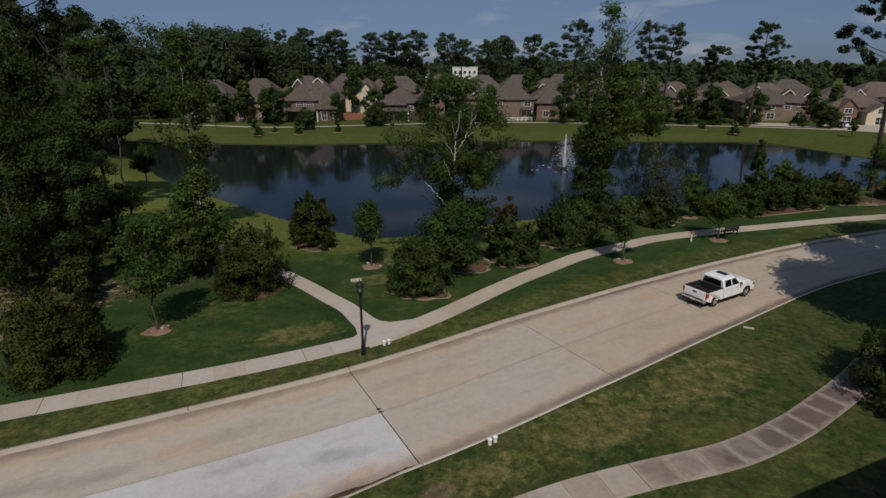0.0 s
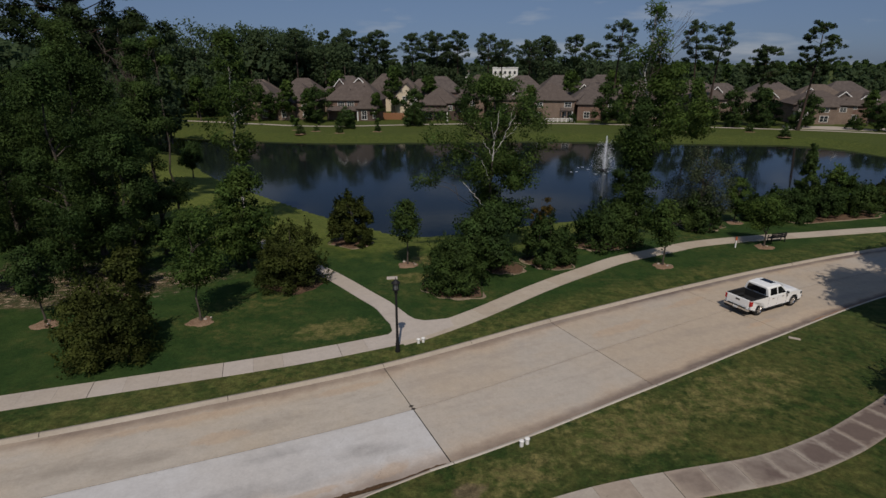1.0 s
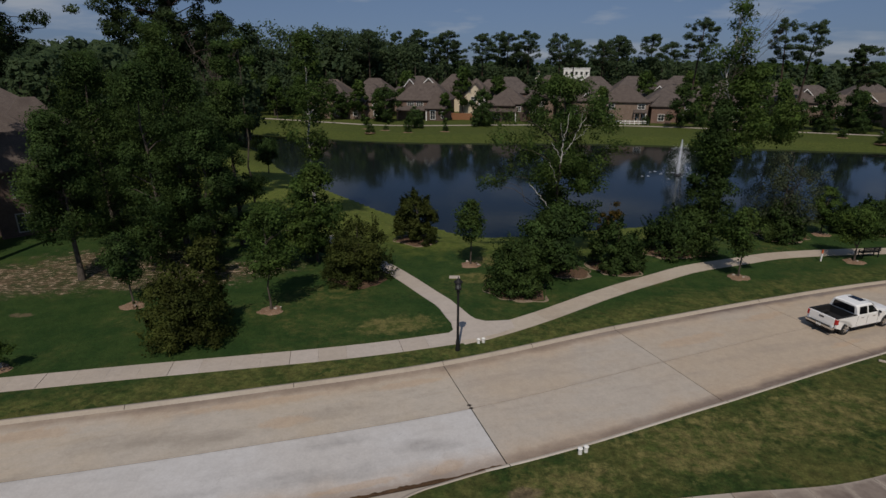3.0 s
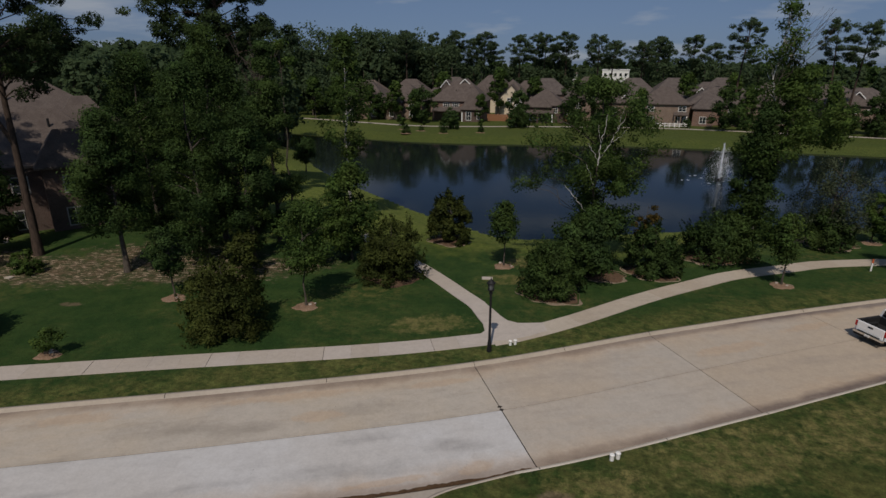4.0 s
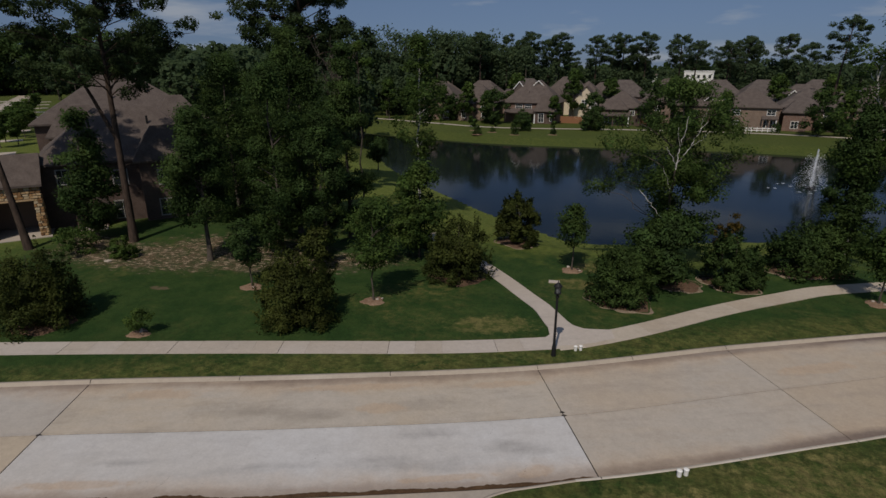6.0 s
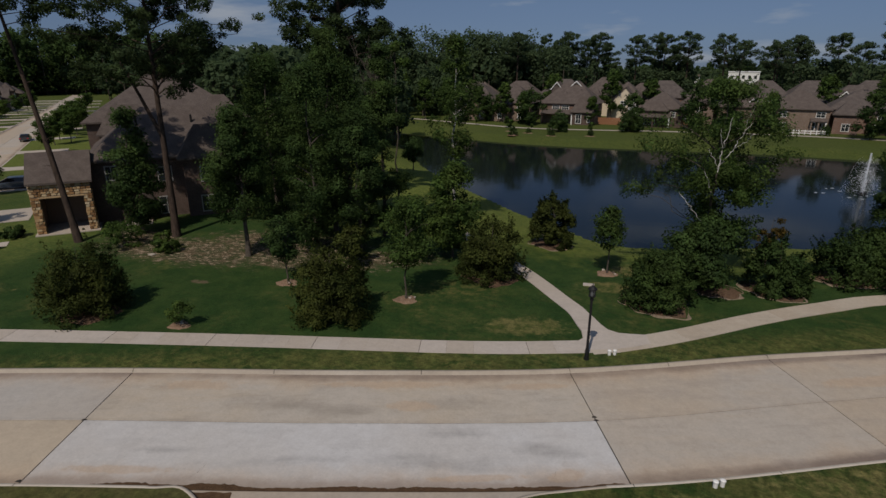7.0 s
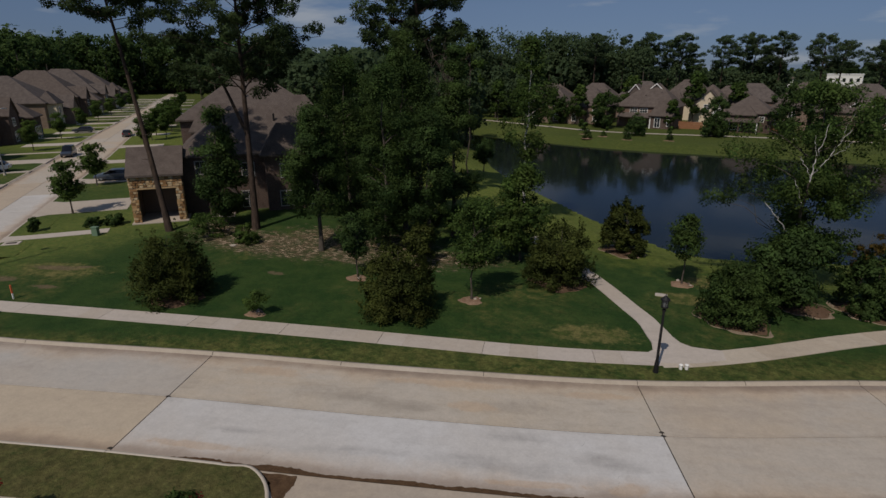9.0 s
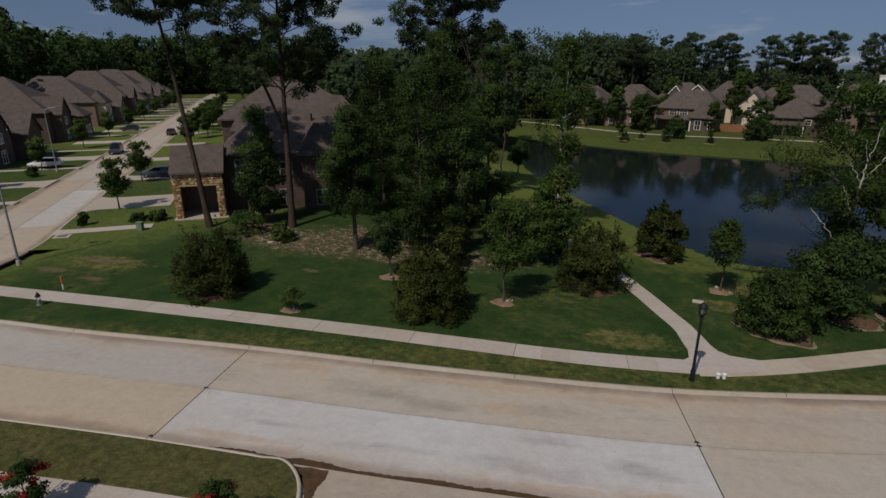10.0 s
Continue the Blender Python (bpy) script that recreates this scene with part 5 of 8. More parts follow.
house(-35.6, 160.5, 0, 14.8, 11, 5.9, 12.0, "brick_red", "two-storey red brick house with a steep brown roof by the lake",
      wings=((4.6, 5.6, 2.2, 3.6, 8.6, "hip", "brick_dark", 0),), dormers=((-4.4, -1.0, 3.0, 10.2, 12.2, 4.0), (1.0, -0.6, 5.0, 10.0, 12.5, 4.0)),
      lean=((-2.4, 9.0, 2.6, 3.0, 4.1),), windows=((-3.2, -5.5, 4.3, 1.8, 1.15, 3, 0), (-0.6, -5.5, 4.3, 1.8, 1.15, 3, 0), (3.6, -7.7, 0.5, 1.3, 2.5, 2, 0), (6.3, -7.7, 0.9, 0.5, 1.8, 1, 0)), chimney=None, vents=((-1.0, -3.0, 8.6), (2.8, -2.0, 9.5)))
house(-23.0, 176, 0, 9, 10, 6.6, 11.0, "stucco", "cream stucco house with a brown roof behind the lake", wings=((0.5, 6.2, 2, 6.2, 9.6, "gable", "stucco", 0), (3.0, 2.4, 3, 4.4, 6.8, "gable", "white_paint", 0)), windows=((0.2, -7, 4.4, 1.6, 1.3, 2, 0), (3.0, -8, 2.0, 0.8, 1.6, 1, 0)))
house(-11.8, 162, -2, 11, 11, 5.0, 9.6, "brick_dark", "low brown house with a deep shaded porch by the lake", wings=((-1.5, 7, 1.4, 4.6, 7.2, "hip", "brick_dark", 0),), lean=((-1.0, 8.4, 3.4, 2.9, 4.0),), windows=((-2, -7, 0.8, 2.4, 1.6, 3, 0), (3.4, -5.5, 3.0, 1.0, 1.3, 2, 0)))
house(-3.2, 170, 0, 8, 9, 6.2, 10.0, "brick_tan", FAR_BRICK, windows=((-2.6, -4.5, 3.8, 1.2, 1.4, 2, 0), (0.5, -4.5, 3.8, 1.2, 1.4, 2, 0), (-2.0, -4.5, 0.8, 1.8, 2.0, 2, 0)))
house(7.0, 164, 0, 10, 11, 6.0, 11.2, "brick_tan", FAR_BRICK, dormers=((-1.5, -3.0, 4.6, 8.2, 10.6, 3.0), (2.6, -4.4, 2.6, 7.2, 8.6, 3.0)), windows=((-0.5, -6.7, 3.4, 1.4, 1.4, 2, 0), (-0.5, -6.7, 0.6, 1.6, 1.8, 2, 0)))
house(19.0, 161, -3, 12.6, 12, 6.1, 10.9, "brick_tan", "two-storey tan brick house with a broad brown roof by the lake", lean=((4.4, 3.4, 1.2, 3.2, 3.9),), windows=((4.6, -6, 4.3, 1.7, 1.3, 2, 0), (3.4, -6, 0.9, 0.8, 2.0, 1, 0), (4.7, -6, 0.9, 0.8, 2.0, 1, 0), (5.7, -6, 0.9, 0.5, 2.0, 1, 0), (-3, -6, 4.2, 1.6, 1.3, 2, 0), (-3, -6, 0.8, 1.6, 1.8, 2, 0)))
house(32.5, 166, -4, 13, 12, 6.0, 11.0, "brick_red", FAR_BRICK, "roof_dark", wings=((-3.0, 5, 3, 4.8, 8.2, "hip", "brick_red", 0), (3.6, 4.5, 1.4, 5.4, 8.2, "hip", "brick_red", 0)), windows=((3.6, -7.5, 3.4, 1.4, 1.3, 2, 0), (-3, -9, 0.8, 1.4, 1.8, 2, 0), (3.6, -7.5, 0.7, 1.8, 1.8, 2, 0)))
house(46.0, 168, 0, 12, 11, 6.0, 10.8, "brick_tan", FAR_BRICK, wings=((-2, 5, 1.6, 5.4, 8.2, "hip", "brick_tan", 0),), windows=((-2, -7.1, 3.2, 1.4, 1.4, 2, 0), (3, -5.5, 3.6, 1.5, 1.3, 2, 0), (3, -5.5, 0.7, 1.8, 1.8, 2, 0)))
house(66.0, 172, -6, 10.5, 11, 6.4, 10.6, "brick_tan", "two-storey tan brick house with a brown roof by the lake", wings=((-2.6, 4.4, 1.5, 5.8, 8.4, "gable", "brick_tan", 0),), windows=((0.9, -5.5, 4.2, 1.3, 1.5, 2, 0), (3.6, -5.5, 4.0, 1.0, 1.3, 2, 0), (1.0, -5.5, 0.8, 1.6, 1.8, 2, 0), (-2.6, -7, 3.6, 1.0, 1.3, 2, 0)))
house(81.5, 176, -8, 15, 11, 4.4, 7.8, "brick_red", "low red brick house with a hipped roof", "roof_warm", wings=((4, 6, 2.2, 4.2, 7.0, "hip", "brick_red", 0),), windows=((4, -7.7, 1.2, 1.6, 1.5, 2, 0), (-3, -5.5, 1.2, 1.6, 1.5, 2, 0)))
house(89.0, 158, -10, 13.5, 12, 5.9, 10.2, "brick_tan", "two-storey brick house with a white arched entry by the lake", wings=((-5.4, 2.6, 3.0, 4.6, 6.8, "gable", "white_paint", 0), (0.2, 5.2, 1.2, 5.4, 8.0, "hip", "brick_tan", 0)), windows=((0.2, -7.2, 3.9, 1.6, 1.2, 2, 0), (0.2, -7.2, 0.8, 1.8, 1.8, 2, 0), (4.6, -6, 3.9, 1.4, 1.2, 2, 0)))
house(101.0, 162, -12, 12, 12, 5.4, 9.8, "brick_red", FAR_BRICK, wings=((-2.0, 5.0, 1.2, 5.4, 7.8, "hip", "brick_red", 0),), dormers=((2.2, -4.0, 4.0, 7.2, 9.4, 3.0), (-3.0, -2.6, 3.4, 7.8, 9.6, 3.0)), windows=((-2.0, -7.2, 4.4, 1.4, 1.2, 3, 0), (-2.0, -7.2, 0.8, 1.8, 1.7, 2, 0)))
house(108.5, 151, -14, 12.5, 12, 5.0, 9.9, "brick_red", "red brick house with two gables beside a concrete drive", "roof_warm", wings=((-2.8, 4.2, 1.6, 4.9, 7.6, "gable", "brick_red", 0), (3.2, 5.6, 4.4, 3.9, 6.2, "gable", "stucco", 0)), windows=((-2.8, -7.6, 3.4, 1.6, 1.3, 2, 0), (-2.8, -7.6, 0.6, 1.8, 1.6, 2, 0), (3.2, -10.4, 3.6, 1.2, 1.4, 2, 0), (3.4, -10.4, 0.2, 1.8, 2.2, 2, 0)))
house(126.0, 150, -14, 13, 12, 5.8, 10.2, "brick_tan", FAR_BRICK, "roof_warm", wings=((-2.8, 4.2, 1.6, 4.9, 7.6, "gable", "brick_tan", 0),), windows=((-2.8, -7.6, 3.4, 1.6, 1.3, 2, 0),))
# the house south of the stained pavement, whose eaves shade the lawn
house(21.2, 7.7, 22.8, 18, 11, 6.5, 10.2, "brick_tan", "brick house beside the stained pavement", windows=((-4, 5.5, 3.6, 1.3, 1.4, 2, 0),), group="")
# a second row of roofs behind
for x, y, r, hh in ((-44, 186, 0, 11.4), (-31, 190, 0, 12.0), (-14, 196, 3, 11.0), (0, 204, -4, 11.4), (14, 200, 0, 11.2), (26, 196, 5, 11.4), (40, 194, -5, 11.6), (56, 200, 0, 11.2), (74, 205, 4, 10.6), (92, 190, -8, 10.8), (112, 186, -8, 11.0), (135, 178, -10, 10.4), (120, 172, -12, 10.2)):
    k = int(x + y) % 4
    house(x, y, r, 15, 12, 5.8, hh, ("brick_tan", "brick_red", "stucco")[int(x) % 3], "house with a brown roof in the rows behind the lake", ("roof", "roof_warm", "roof_dark", "roof")[k], wings=((-3.5, 5.6, 1.6, 5.6, 8.8, "hip", "brick_tan", 0),) if k else (), dormers=((3.2, -4.5, 3.2, 7.4, 9.2, 3.0),) if k < 2 else (), windows=((-3.5, -7.6, 3.8, 1.3, 1.4, 2, 0), (3, -6, 3.8, 1.4, 1.3, 2, 0)))

for x, y, r, hh in ((-71, 178, 3, 10.4), (-57, 180, -3, 10.8), (-18, 180, 2, 10.6), (6, 182, 0, 10.8), (34, 182, 3, 10.6), (57, 186, -4, 10.6), (76, 188, 4, 10.2), (100, 178, -10, 10.2), (86, 172, -6, 9.6)):
    house(x, y, r, 14, 11, 5.4, hh, ("brick_tan", "brick_red")[int(x) % 2], "house with a brown roof between others behind the lake", ("roof", "roof_warm", "roof_dark")[int(y) % 3], wings=((3.0, 5.0, 1.4, 5.0, 8.0, "hip", "brick_tan", 0),), dormers=((-3.0, -4.0, 3.4, 7.2, 9.0, 3.0),), windows=((3.0, -6.9, 3.4, 1.3, 1.4, 2, 0),))

# the white building far behind the roofs
wb = thing("white_building", pose(11.5, 285, 0, 0, 0, -4), "long white building far behind the roofs", "building")
part("wall", wall_shell(bmesh.new(), -6.0, 6.0, -6, 6, 12.6), M["white_paint"], wb)
part("roof", boxed(-6.2, 6.2, -6.2, 6.2, 12.6, 12.9, 0.05), M["white_paint"], wb)
for i in range(5):
    window(wb, -4.6 + 2.3 * i, -6, 10.0, 0.8, 1.1, 1, "black_metal")
for x, y in ((-8.5, 285), (41, 290)):
    wb = thing("white_building", pose(x, y, 0), "small pale building far behind the roofs", "building")
    part("wall", wall_shell(bmesh.new(), -2.2, 2.2, -3, 3, 11.0), M["stucco" if x > 0 else "white_paint"], wb)
    part("roof", hip_roof(bmesh.new(), -2.2, 2.2, -3, 3, 11.0, 12.4), M["roof_warm"], wb)

# the brick house beside the grove; its portico looks at the road
BR = 52.0
O = Vector((-55.6, 28.1, 0))
Q = Matrix.Translation(O) @ Matrix.Rotation(radians(BR), 4, "Z")


def at_house(a, b):
    p = Q @ Vector((a, b, 0))
    return p.x, p.y


bx, by = at_house(12.8, 9.6)
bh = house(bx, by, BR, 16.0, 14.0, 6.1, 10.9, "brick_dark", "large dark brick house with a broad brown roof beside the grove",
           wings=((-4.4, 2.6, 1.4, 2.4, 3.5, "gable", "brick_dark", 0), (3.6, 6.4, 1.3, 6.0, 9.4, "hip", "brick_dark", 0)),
           windows=((-6.2, -7, 4.3, 0.9, 1.3, 2, 0), (-1.4, -7, 3.8, 1.2, 1.4, 2, 0), (-1.6, -7, 0.4, 1.3, 1.7, 2, 0), (2.4, -8.3, 0.5, 1.2, 1.6, 2, 0), (2.6, -8.3, 3.7, 1.2, 1.4, 2, 0), (5.2, -8.3, 3.7, 1.0, 1.4, 2, 0), (5.2, -8.3, 0.5, 1.0, 1.6, 2, 0)),
           vents=((-1.0, -3.4, 8.6), (2.0, -2.6, 9.4), (-3.4, -2.8, 9.4)), frames="trim_grey", name="brick_house", steep=0.75)
part("door_step", boxed(-5.6, -3.2, -9.7, -8.42, -0.05, 0.16, 0.03), M["walk"], bh, "pale concrete step at the entry")
part("entry_door", boxed(-4.9, -3.9, -8.46, -8.38, 0.1, 2.2, 0.02), M["door_brown"], bh, "dark brown entry door")
bx, by = at_house(13.0, 27.6)
house(bx, by, BR, 19, 15, 8.4, 13.7, "brick_dark", "large brick house with a broad brown roof behind another", wings=((-5.0, 6.0, 1.4, 7.0, 10.6, "hip", "brick_dark", 0), (6.0, 5.6, 2.4, 8.2, 11.6, "hip", "brick_red", 0)), windows=((-5.0, -8.9, 4.6, 1.4, 1.5, 2, 0),), vents=((-1, -4, 11.4), (3, -3, 12.2)), name="brick_house", steep=0.95)
for i in range(4):
    bx, by = at_house(12.0, 46.5 + 19 * i)
    house(bx, by, BR, 18, 16, 6.6, 13.6, "brick_tan", "brick house with a brown roof along the side street", wings=((-4.0, 5.0, 2.0, 6.0, 9.0, "hip", "brick_tan", 0),), name="brick_house", group="houses along the side street")

portico = thing("portico", Q, "tan stone portico with a brown hipped roof", "portico")
PW, PD, PH = 4.9, 4.4, 4.85
pm = bmesh.new()
for a, b in ((0, 0.72), (PW - 0.72, PW)):
    box(pm, a + 0.06, b - 0.06, 0.06, 0.66, 0, 3.62)
box(pm, 0.06, PW - 0.06, 0.06, 0.66, 3.62, PH)
part("pier_core", pm, M["mortar"], portico)
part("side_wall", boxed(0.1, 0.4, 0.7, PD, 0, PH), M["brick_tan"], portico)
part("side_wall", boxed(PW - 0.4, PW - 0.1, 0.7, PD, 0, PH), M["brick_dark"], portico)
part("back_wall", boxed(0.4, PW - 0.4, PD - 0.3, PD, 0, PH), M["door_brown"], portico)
part("lintel", boxed(0.6, PW - 0.6, -0.03, 0.5, 3.46, 3.63, 0.02), M["stone_light"], portico, "pale cut-stone lintel")
part("floor", boxed(-0.2, PW + 0.2, -0.4, PD, -0.1, 0.09, 0.02), M["walk"], portico)
bm = gable_roof(bmesh.new(), 0, PD + 1.2, 0.12, PW + 0.22, PH + 0.1, 7.2, 0.26, 0.2)
bm.transform(Matrix(((0, 1, 0, 0), (1, 0, 0, 0), (0, 0, 1, 0), (0, 0, 0, 1))))
bmesh.ops.recalc_face_normals(bm, faces=bm.faces[:])
part("roof", bm, M["roof"], portico)
for xa in (0.12, PW - 0.32):
    bm = bmesh.new()
    v = [bm.verts.new((xa + dx, yy, zz)) for dx in (0, 0.2) for yy, zz in ((0.2, PH), (PD + 1.0, PH), ((PD + 1.2) / 2, 7.05))]
    for q in ((0, 1, 2), (5, 4, 3), (0, 3, 4, 1), (1, 4, 5, 2), (2, 5, 3, 0)):
        bm.faces.new([v[i] for i in q])
    bmesh.ops.recalc_face_normals(bm, faces=bm.faces[:])
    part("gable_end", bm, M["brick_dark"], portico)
rs = random.Random(5)
stone_meshes = []
for k in range(8):
    bm = boxed(-0.5, 0.5, -0.06, 0.06, -0.5, 0.5)
    for v in bm.verts:
        v.co.x += rs.uniform(-0.17, 0.17)
        v.co.z += rs.uniform(-0.17, 0.17)
        v.co.y += rs.uniform(-0.03, 0.03)
    bmesh.ops.bevel(bm, geom=bm.edges[:], offset=0.035, segments=1, affect="EDGES")
    me = bpy.data.meshes.new("stone")
    bm.to_mesh(me)
    bm.free()
    me.materials.append(M["stone"])
    stone_meshes.append(me)


def stones(x0, x1, z0, z1, plane, turn=0):
    """Irregular stones laid up on the face of a pier."""
    z = z0
    while z < z1 - 0.1:
        hh = min(rs.uniform(0.19, 0.34), z1 - z)
        x = x0
        while x < x1 - 0.08:
            ww = min(rs.uniform(0.22, 0.5), x1 - x)
            ob = new("stone", rs.choice(stone_meshes))
            ob.parent = portico
            m = pose((x + x + ww) / 2, plane, z + hh / 2) if not turn else pose(plane, (x + x + ww) / 2, z + hh / 2, 0, 0, 90)
            ob.matrix_basis = m @ Matrix.Diagonal((ww * 0.86, 1, hh * 0.86, 1))
            x += ww
        z += hh


stones(0, 0.72, 0.09, 3.62, 0.02)
stones(PW - 0.72, PW, 0.09, 3.62, 0.02)
stones(0.0, PW, 3.65, PH, 0.02)
stones(0.05, 0.68, 0.09, 3.9, PW - 0.02, 1)
stones(0.05, 0.68, 0.09, PH, 0.02, 1)

# houses across the side street
for i, (s, off, w, hh, wl_) in enumerate(((26, 30, 20, 12.2, "brick_dark"), (66, 30, 20, 12.6, "brick_dark"), (101, 30, 20, 13.3, "brick_dark"), (138, 30, 20, 13.0, "brick_tan"), (173, 30, 20, 14.2, "brick_dark"), (205, 30, 20, 14.6, "brick_tan"), (238, 30, 20, 14.0, "brick_dark"))):
    p, q = STREET.at(s, off), STREET.at(s + 1, off)
    ang = math.degrees(math.atan2(q[1] - p[1], q[0] - p[0]))
    house(p[0], p[1], ang, w, 24, 6.2, hh, wl_, "brick house with a brown roof along the side street", "roof_dark" if i % 2 else "roof", wings=((4.8, 6.6, 3.6, 4.6, 7.6, "gable" if i % 2 else "hip", wl_, 0), (-4.6, 6.0, 2.0, 6.0, 9.2, "gable" if i % 3 else "hip", "stucco" if i == 3 else wl_, 0), (0.2, 2.8, 1.2, 4.4, 6.2, "gable", "brick_tan", i % 2)), windows=((-4.6, -14.0, 3.6, 1.5, 1.5, 2, 0), (-4.6, -14.0, 0.5, 1.7, 1.9, 2, 0), (4.8, -15.6, 0.2, 4.2, 2.3, 4, 0), (2.0, 12.0, 3.6, 1.3, 1.4, 2, 0)), vents=((2.5, -3.5, 11.0), (-1.5, -4.5, 10.2)), group="houses along the side street")

# ---- side street ----
street = thing("side_street", pose(0, 0, 0), "pale concrete side street with driveways", "road", kind="structure")
strip("road_bed", STREET, 2, STREET.length - 2, (-SHALF - 0.1, SHALF + 0.1), (RZ - 0.035, RZ - 0.035), M["joint"], street)
s, k = 1.0, 0
while s < 220:
    L = 9.0 if s < 80 else 18.0
    for o0, o1 in ((0.01, SHALF - 0.05), (-SHALF + 0.05, -0.01)):
        slab("slab", STREET, s + 0.01, s + L - 0.01, o0, o1, RZ, 0.1, M["road_new" if o0 < 0 and 12 < s < 36 else "road"], street)
    s += L
strip("far_slab", STREET, s, STREET.length - 2, (-SHALF, SHALF), (RZ, RZ), M["road"], street)
for side in (1, -1):
    o, z = np.array([SHALF - 0.2, SHALF - 0.05, SHALF + 0.02, SHALF + 0.17, SHALF + 0.18]) * side, [RZ + 0.004, RZ + 0.02, 0.0, 0.012, -0.2]
    o2, z2 = np.array([SHALF + 0.15, SHALF + 1.0, SHALF + 2.9]) * side, [0.002, 0.012, 0.0]
    if side < 0:
        o, z, o2, z2 = o[::-1], z[::-1], o2[::-1], z2[::-1]
    tagged(strip("kerb", STREET, 10.5, STREET.length - 2, o, z, M["kerb"]), "worn concrete kerb of the side street", "kerb", kind="structure")
    tagged(strip("verge", STREET, 10.5, STREET.length - 2, o2, z2, M["grass"]), "strip of mown grass along the side street", "lawn", kind="structure")


def drive(s, side, width, far, label="pale concrete driveway"):
    """A driveway off the side street."""
    a, b = STREET.at(s, side * (SHALF - 0.1)), STREET.at(s, side * (SHALF + far))
    d = (b - a) / np.linalg.norm(b - a)
    n = np.array([-d[1], d[0]]) * width / 2
    bm = prism(bmesh.new(), [tuple(a + n * 1.35), tuple(a - n * 1.35), tuple(a + d * 1.6 - n), tuple(b - n), tuple(b + n), tuple(a + d * 1.6 + n)], -0.25, 0.03)
    bmesh.ops.recalc_face_normals(bm, faces=bm.faces[:])
    return tagged(part("driveway", bm, M["walk"]), label, "driveway", kind="structure")


for s in (19, 43, 67, 91, 115, 139, 163, 187, 208, 229, 250, 271):
    drive(s, 1, 4.4, 9.5)
drive(27.5, -1, 6.2, 9.0)
for s, far in ((44, 8), (62, 8), (82, 8), (104, 8), (126, 8), (148, 8), (170, 8), (192, 8), (214, 8), (236, 8), (258, 8)):
    drive(s, -1, 3.6, far)
drive(15.2, -1, 1.5, 8.6, "narrow concrete path to the stone portico")
for s in (31, 56, 78, 104, 127, 152, 174, 198, 219, 240, 261):
    drive(s, 1, 1.4, 11.5, "narrow concrete path off the side street")
circle = prism(bmesh.new(), [(-303 + 15 * math.cos(a), 189 + 15 * math.sin(a)) for a in np.linspace(0, 2 * math.pi, 40, endpoint=False)], RZ - 0.1, RZ + 0.012)
bmesh.ops.recalc_face_normals(circle, faces=circle.faces[:])
tagged(part("turning_circle", circle, M["road"]), "pale concrete turning circle at the end of the side street", "road", kind="structure")
# brown board fence at the far end of the street
fence = thing("board_fence", pose(-338, 212, 0, 0, 0, 57), "long weathered brown board fence", "fence")
for i in range(24):
    part("panel", boxed(-36 + 3 * i, -33.04 + 3 * i, -0.06, 0.06, 0, 3.0 + 0.05 * (i % 3)), M["fence_grey"], fence)

# cedar fences between the far houses
for x, y, w in ((-24.5, 157, 6.0), (-19.5, 157.5, 3.2), (-4.6, 158, 3.6)):
    f = thing("cedar_fence", pose(x, y, 0), "orange-brown cedar board fence", "fence")
    n = int(w / 0.3)
    for i in range(n):
        part("board", boxed(-w / 2 + i * w / n, -w / 2 + (i + 0.94) * w / n, -0.02, 0.02, 0, 1.85 + 0.03 * (i % 2)), M["fence"], f)
f = thing("white_fence", pose(20.5, 152.5, 0), "low white rail fence", "fence")
part("rail", boxed(-4.6, 4.6, -0.04, 0.04, 0.75, 0.95, 0.01), M["white_paint"], f)
part("rail", boxed(-4.6, 4.6, -0.04, 0.04, 0.28, 0.44, 0.01), M["white_paint"], f)
for i in range(9):
    part("post", boxed(-4.6 + 1.15 * i - 0.08, -4.6 + 1.15 * i + 0.08, -0.08, 0.08, 0, 1.1, 0.01), M["white_paint"], f)

# walk and drive on the far bank
paved = Line([(-120, 152), (-85, 150.5), (-60, 143.5), (-39.5, 138.8), (-9.2, 145.6), (17.7, 149.0), (40, 146), (59.6, 141.5), (80, 136), (100, 127), (125, 110)])
tagged(strip("far_walk", paved, 0, paved.length, (-0.9, 0.9), (0.04, 0.04), M["walk"], step=1.5), "pale path along the far bank", "pavement", kind="structure")
court = prism(bmesh.new(), [(92, 131), (116, 113), (150, 118), (150, 140), (112, 139.5), (96, 143)], -0.25, 0.035)
bmesh.ops.recalc_face_normals(court, faces=court.faces[:])
tagged(part("far_court", court, M["walk"]), "broad pale concrete drive on the far bank", "driveway", kind="structure")
court = prism(bmesh.new(), [(74, 141.5), (92, 136), (94, 139), (88, 146), (76, 147)], -0.25, 0.034)
bmesh.ops.recalc_face_normals(court, faces=court.faces[:])
tagged(part("far_court", court, M["walk"]), "pale concrete drive on the far bank", "driveway", kind="structure")

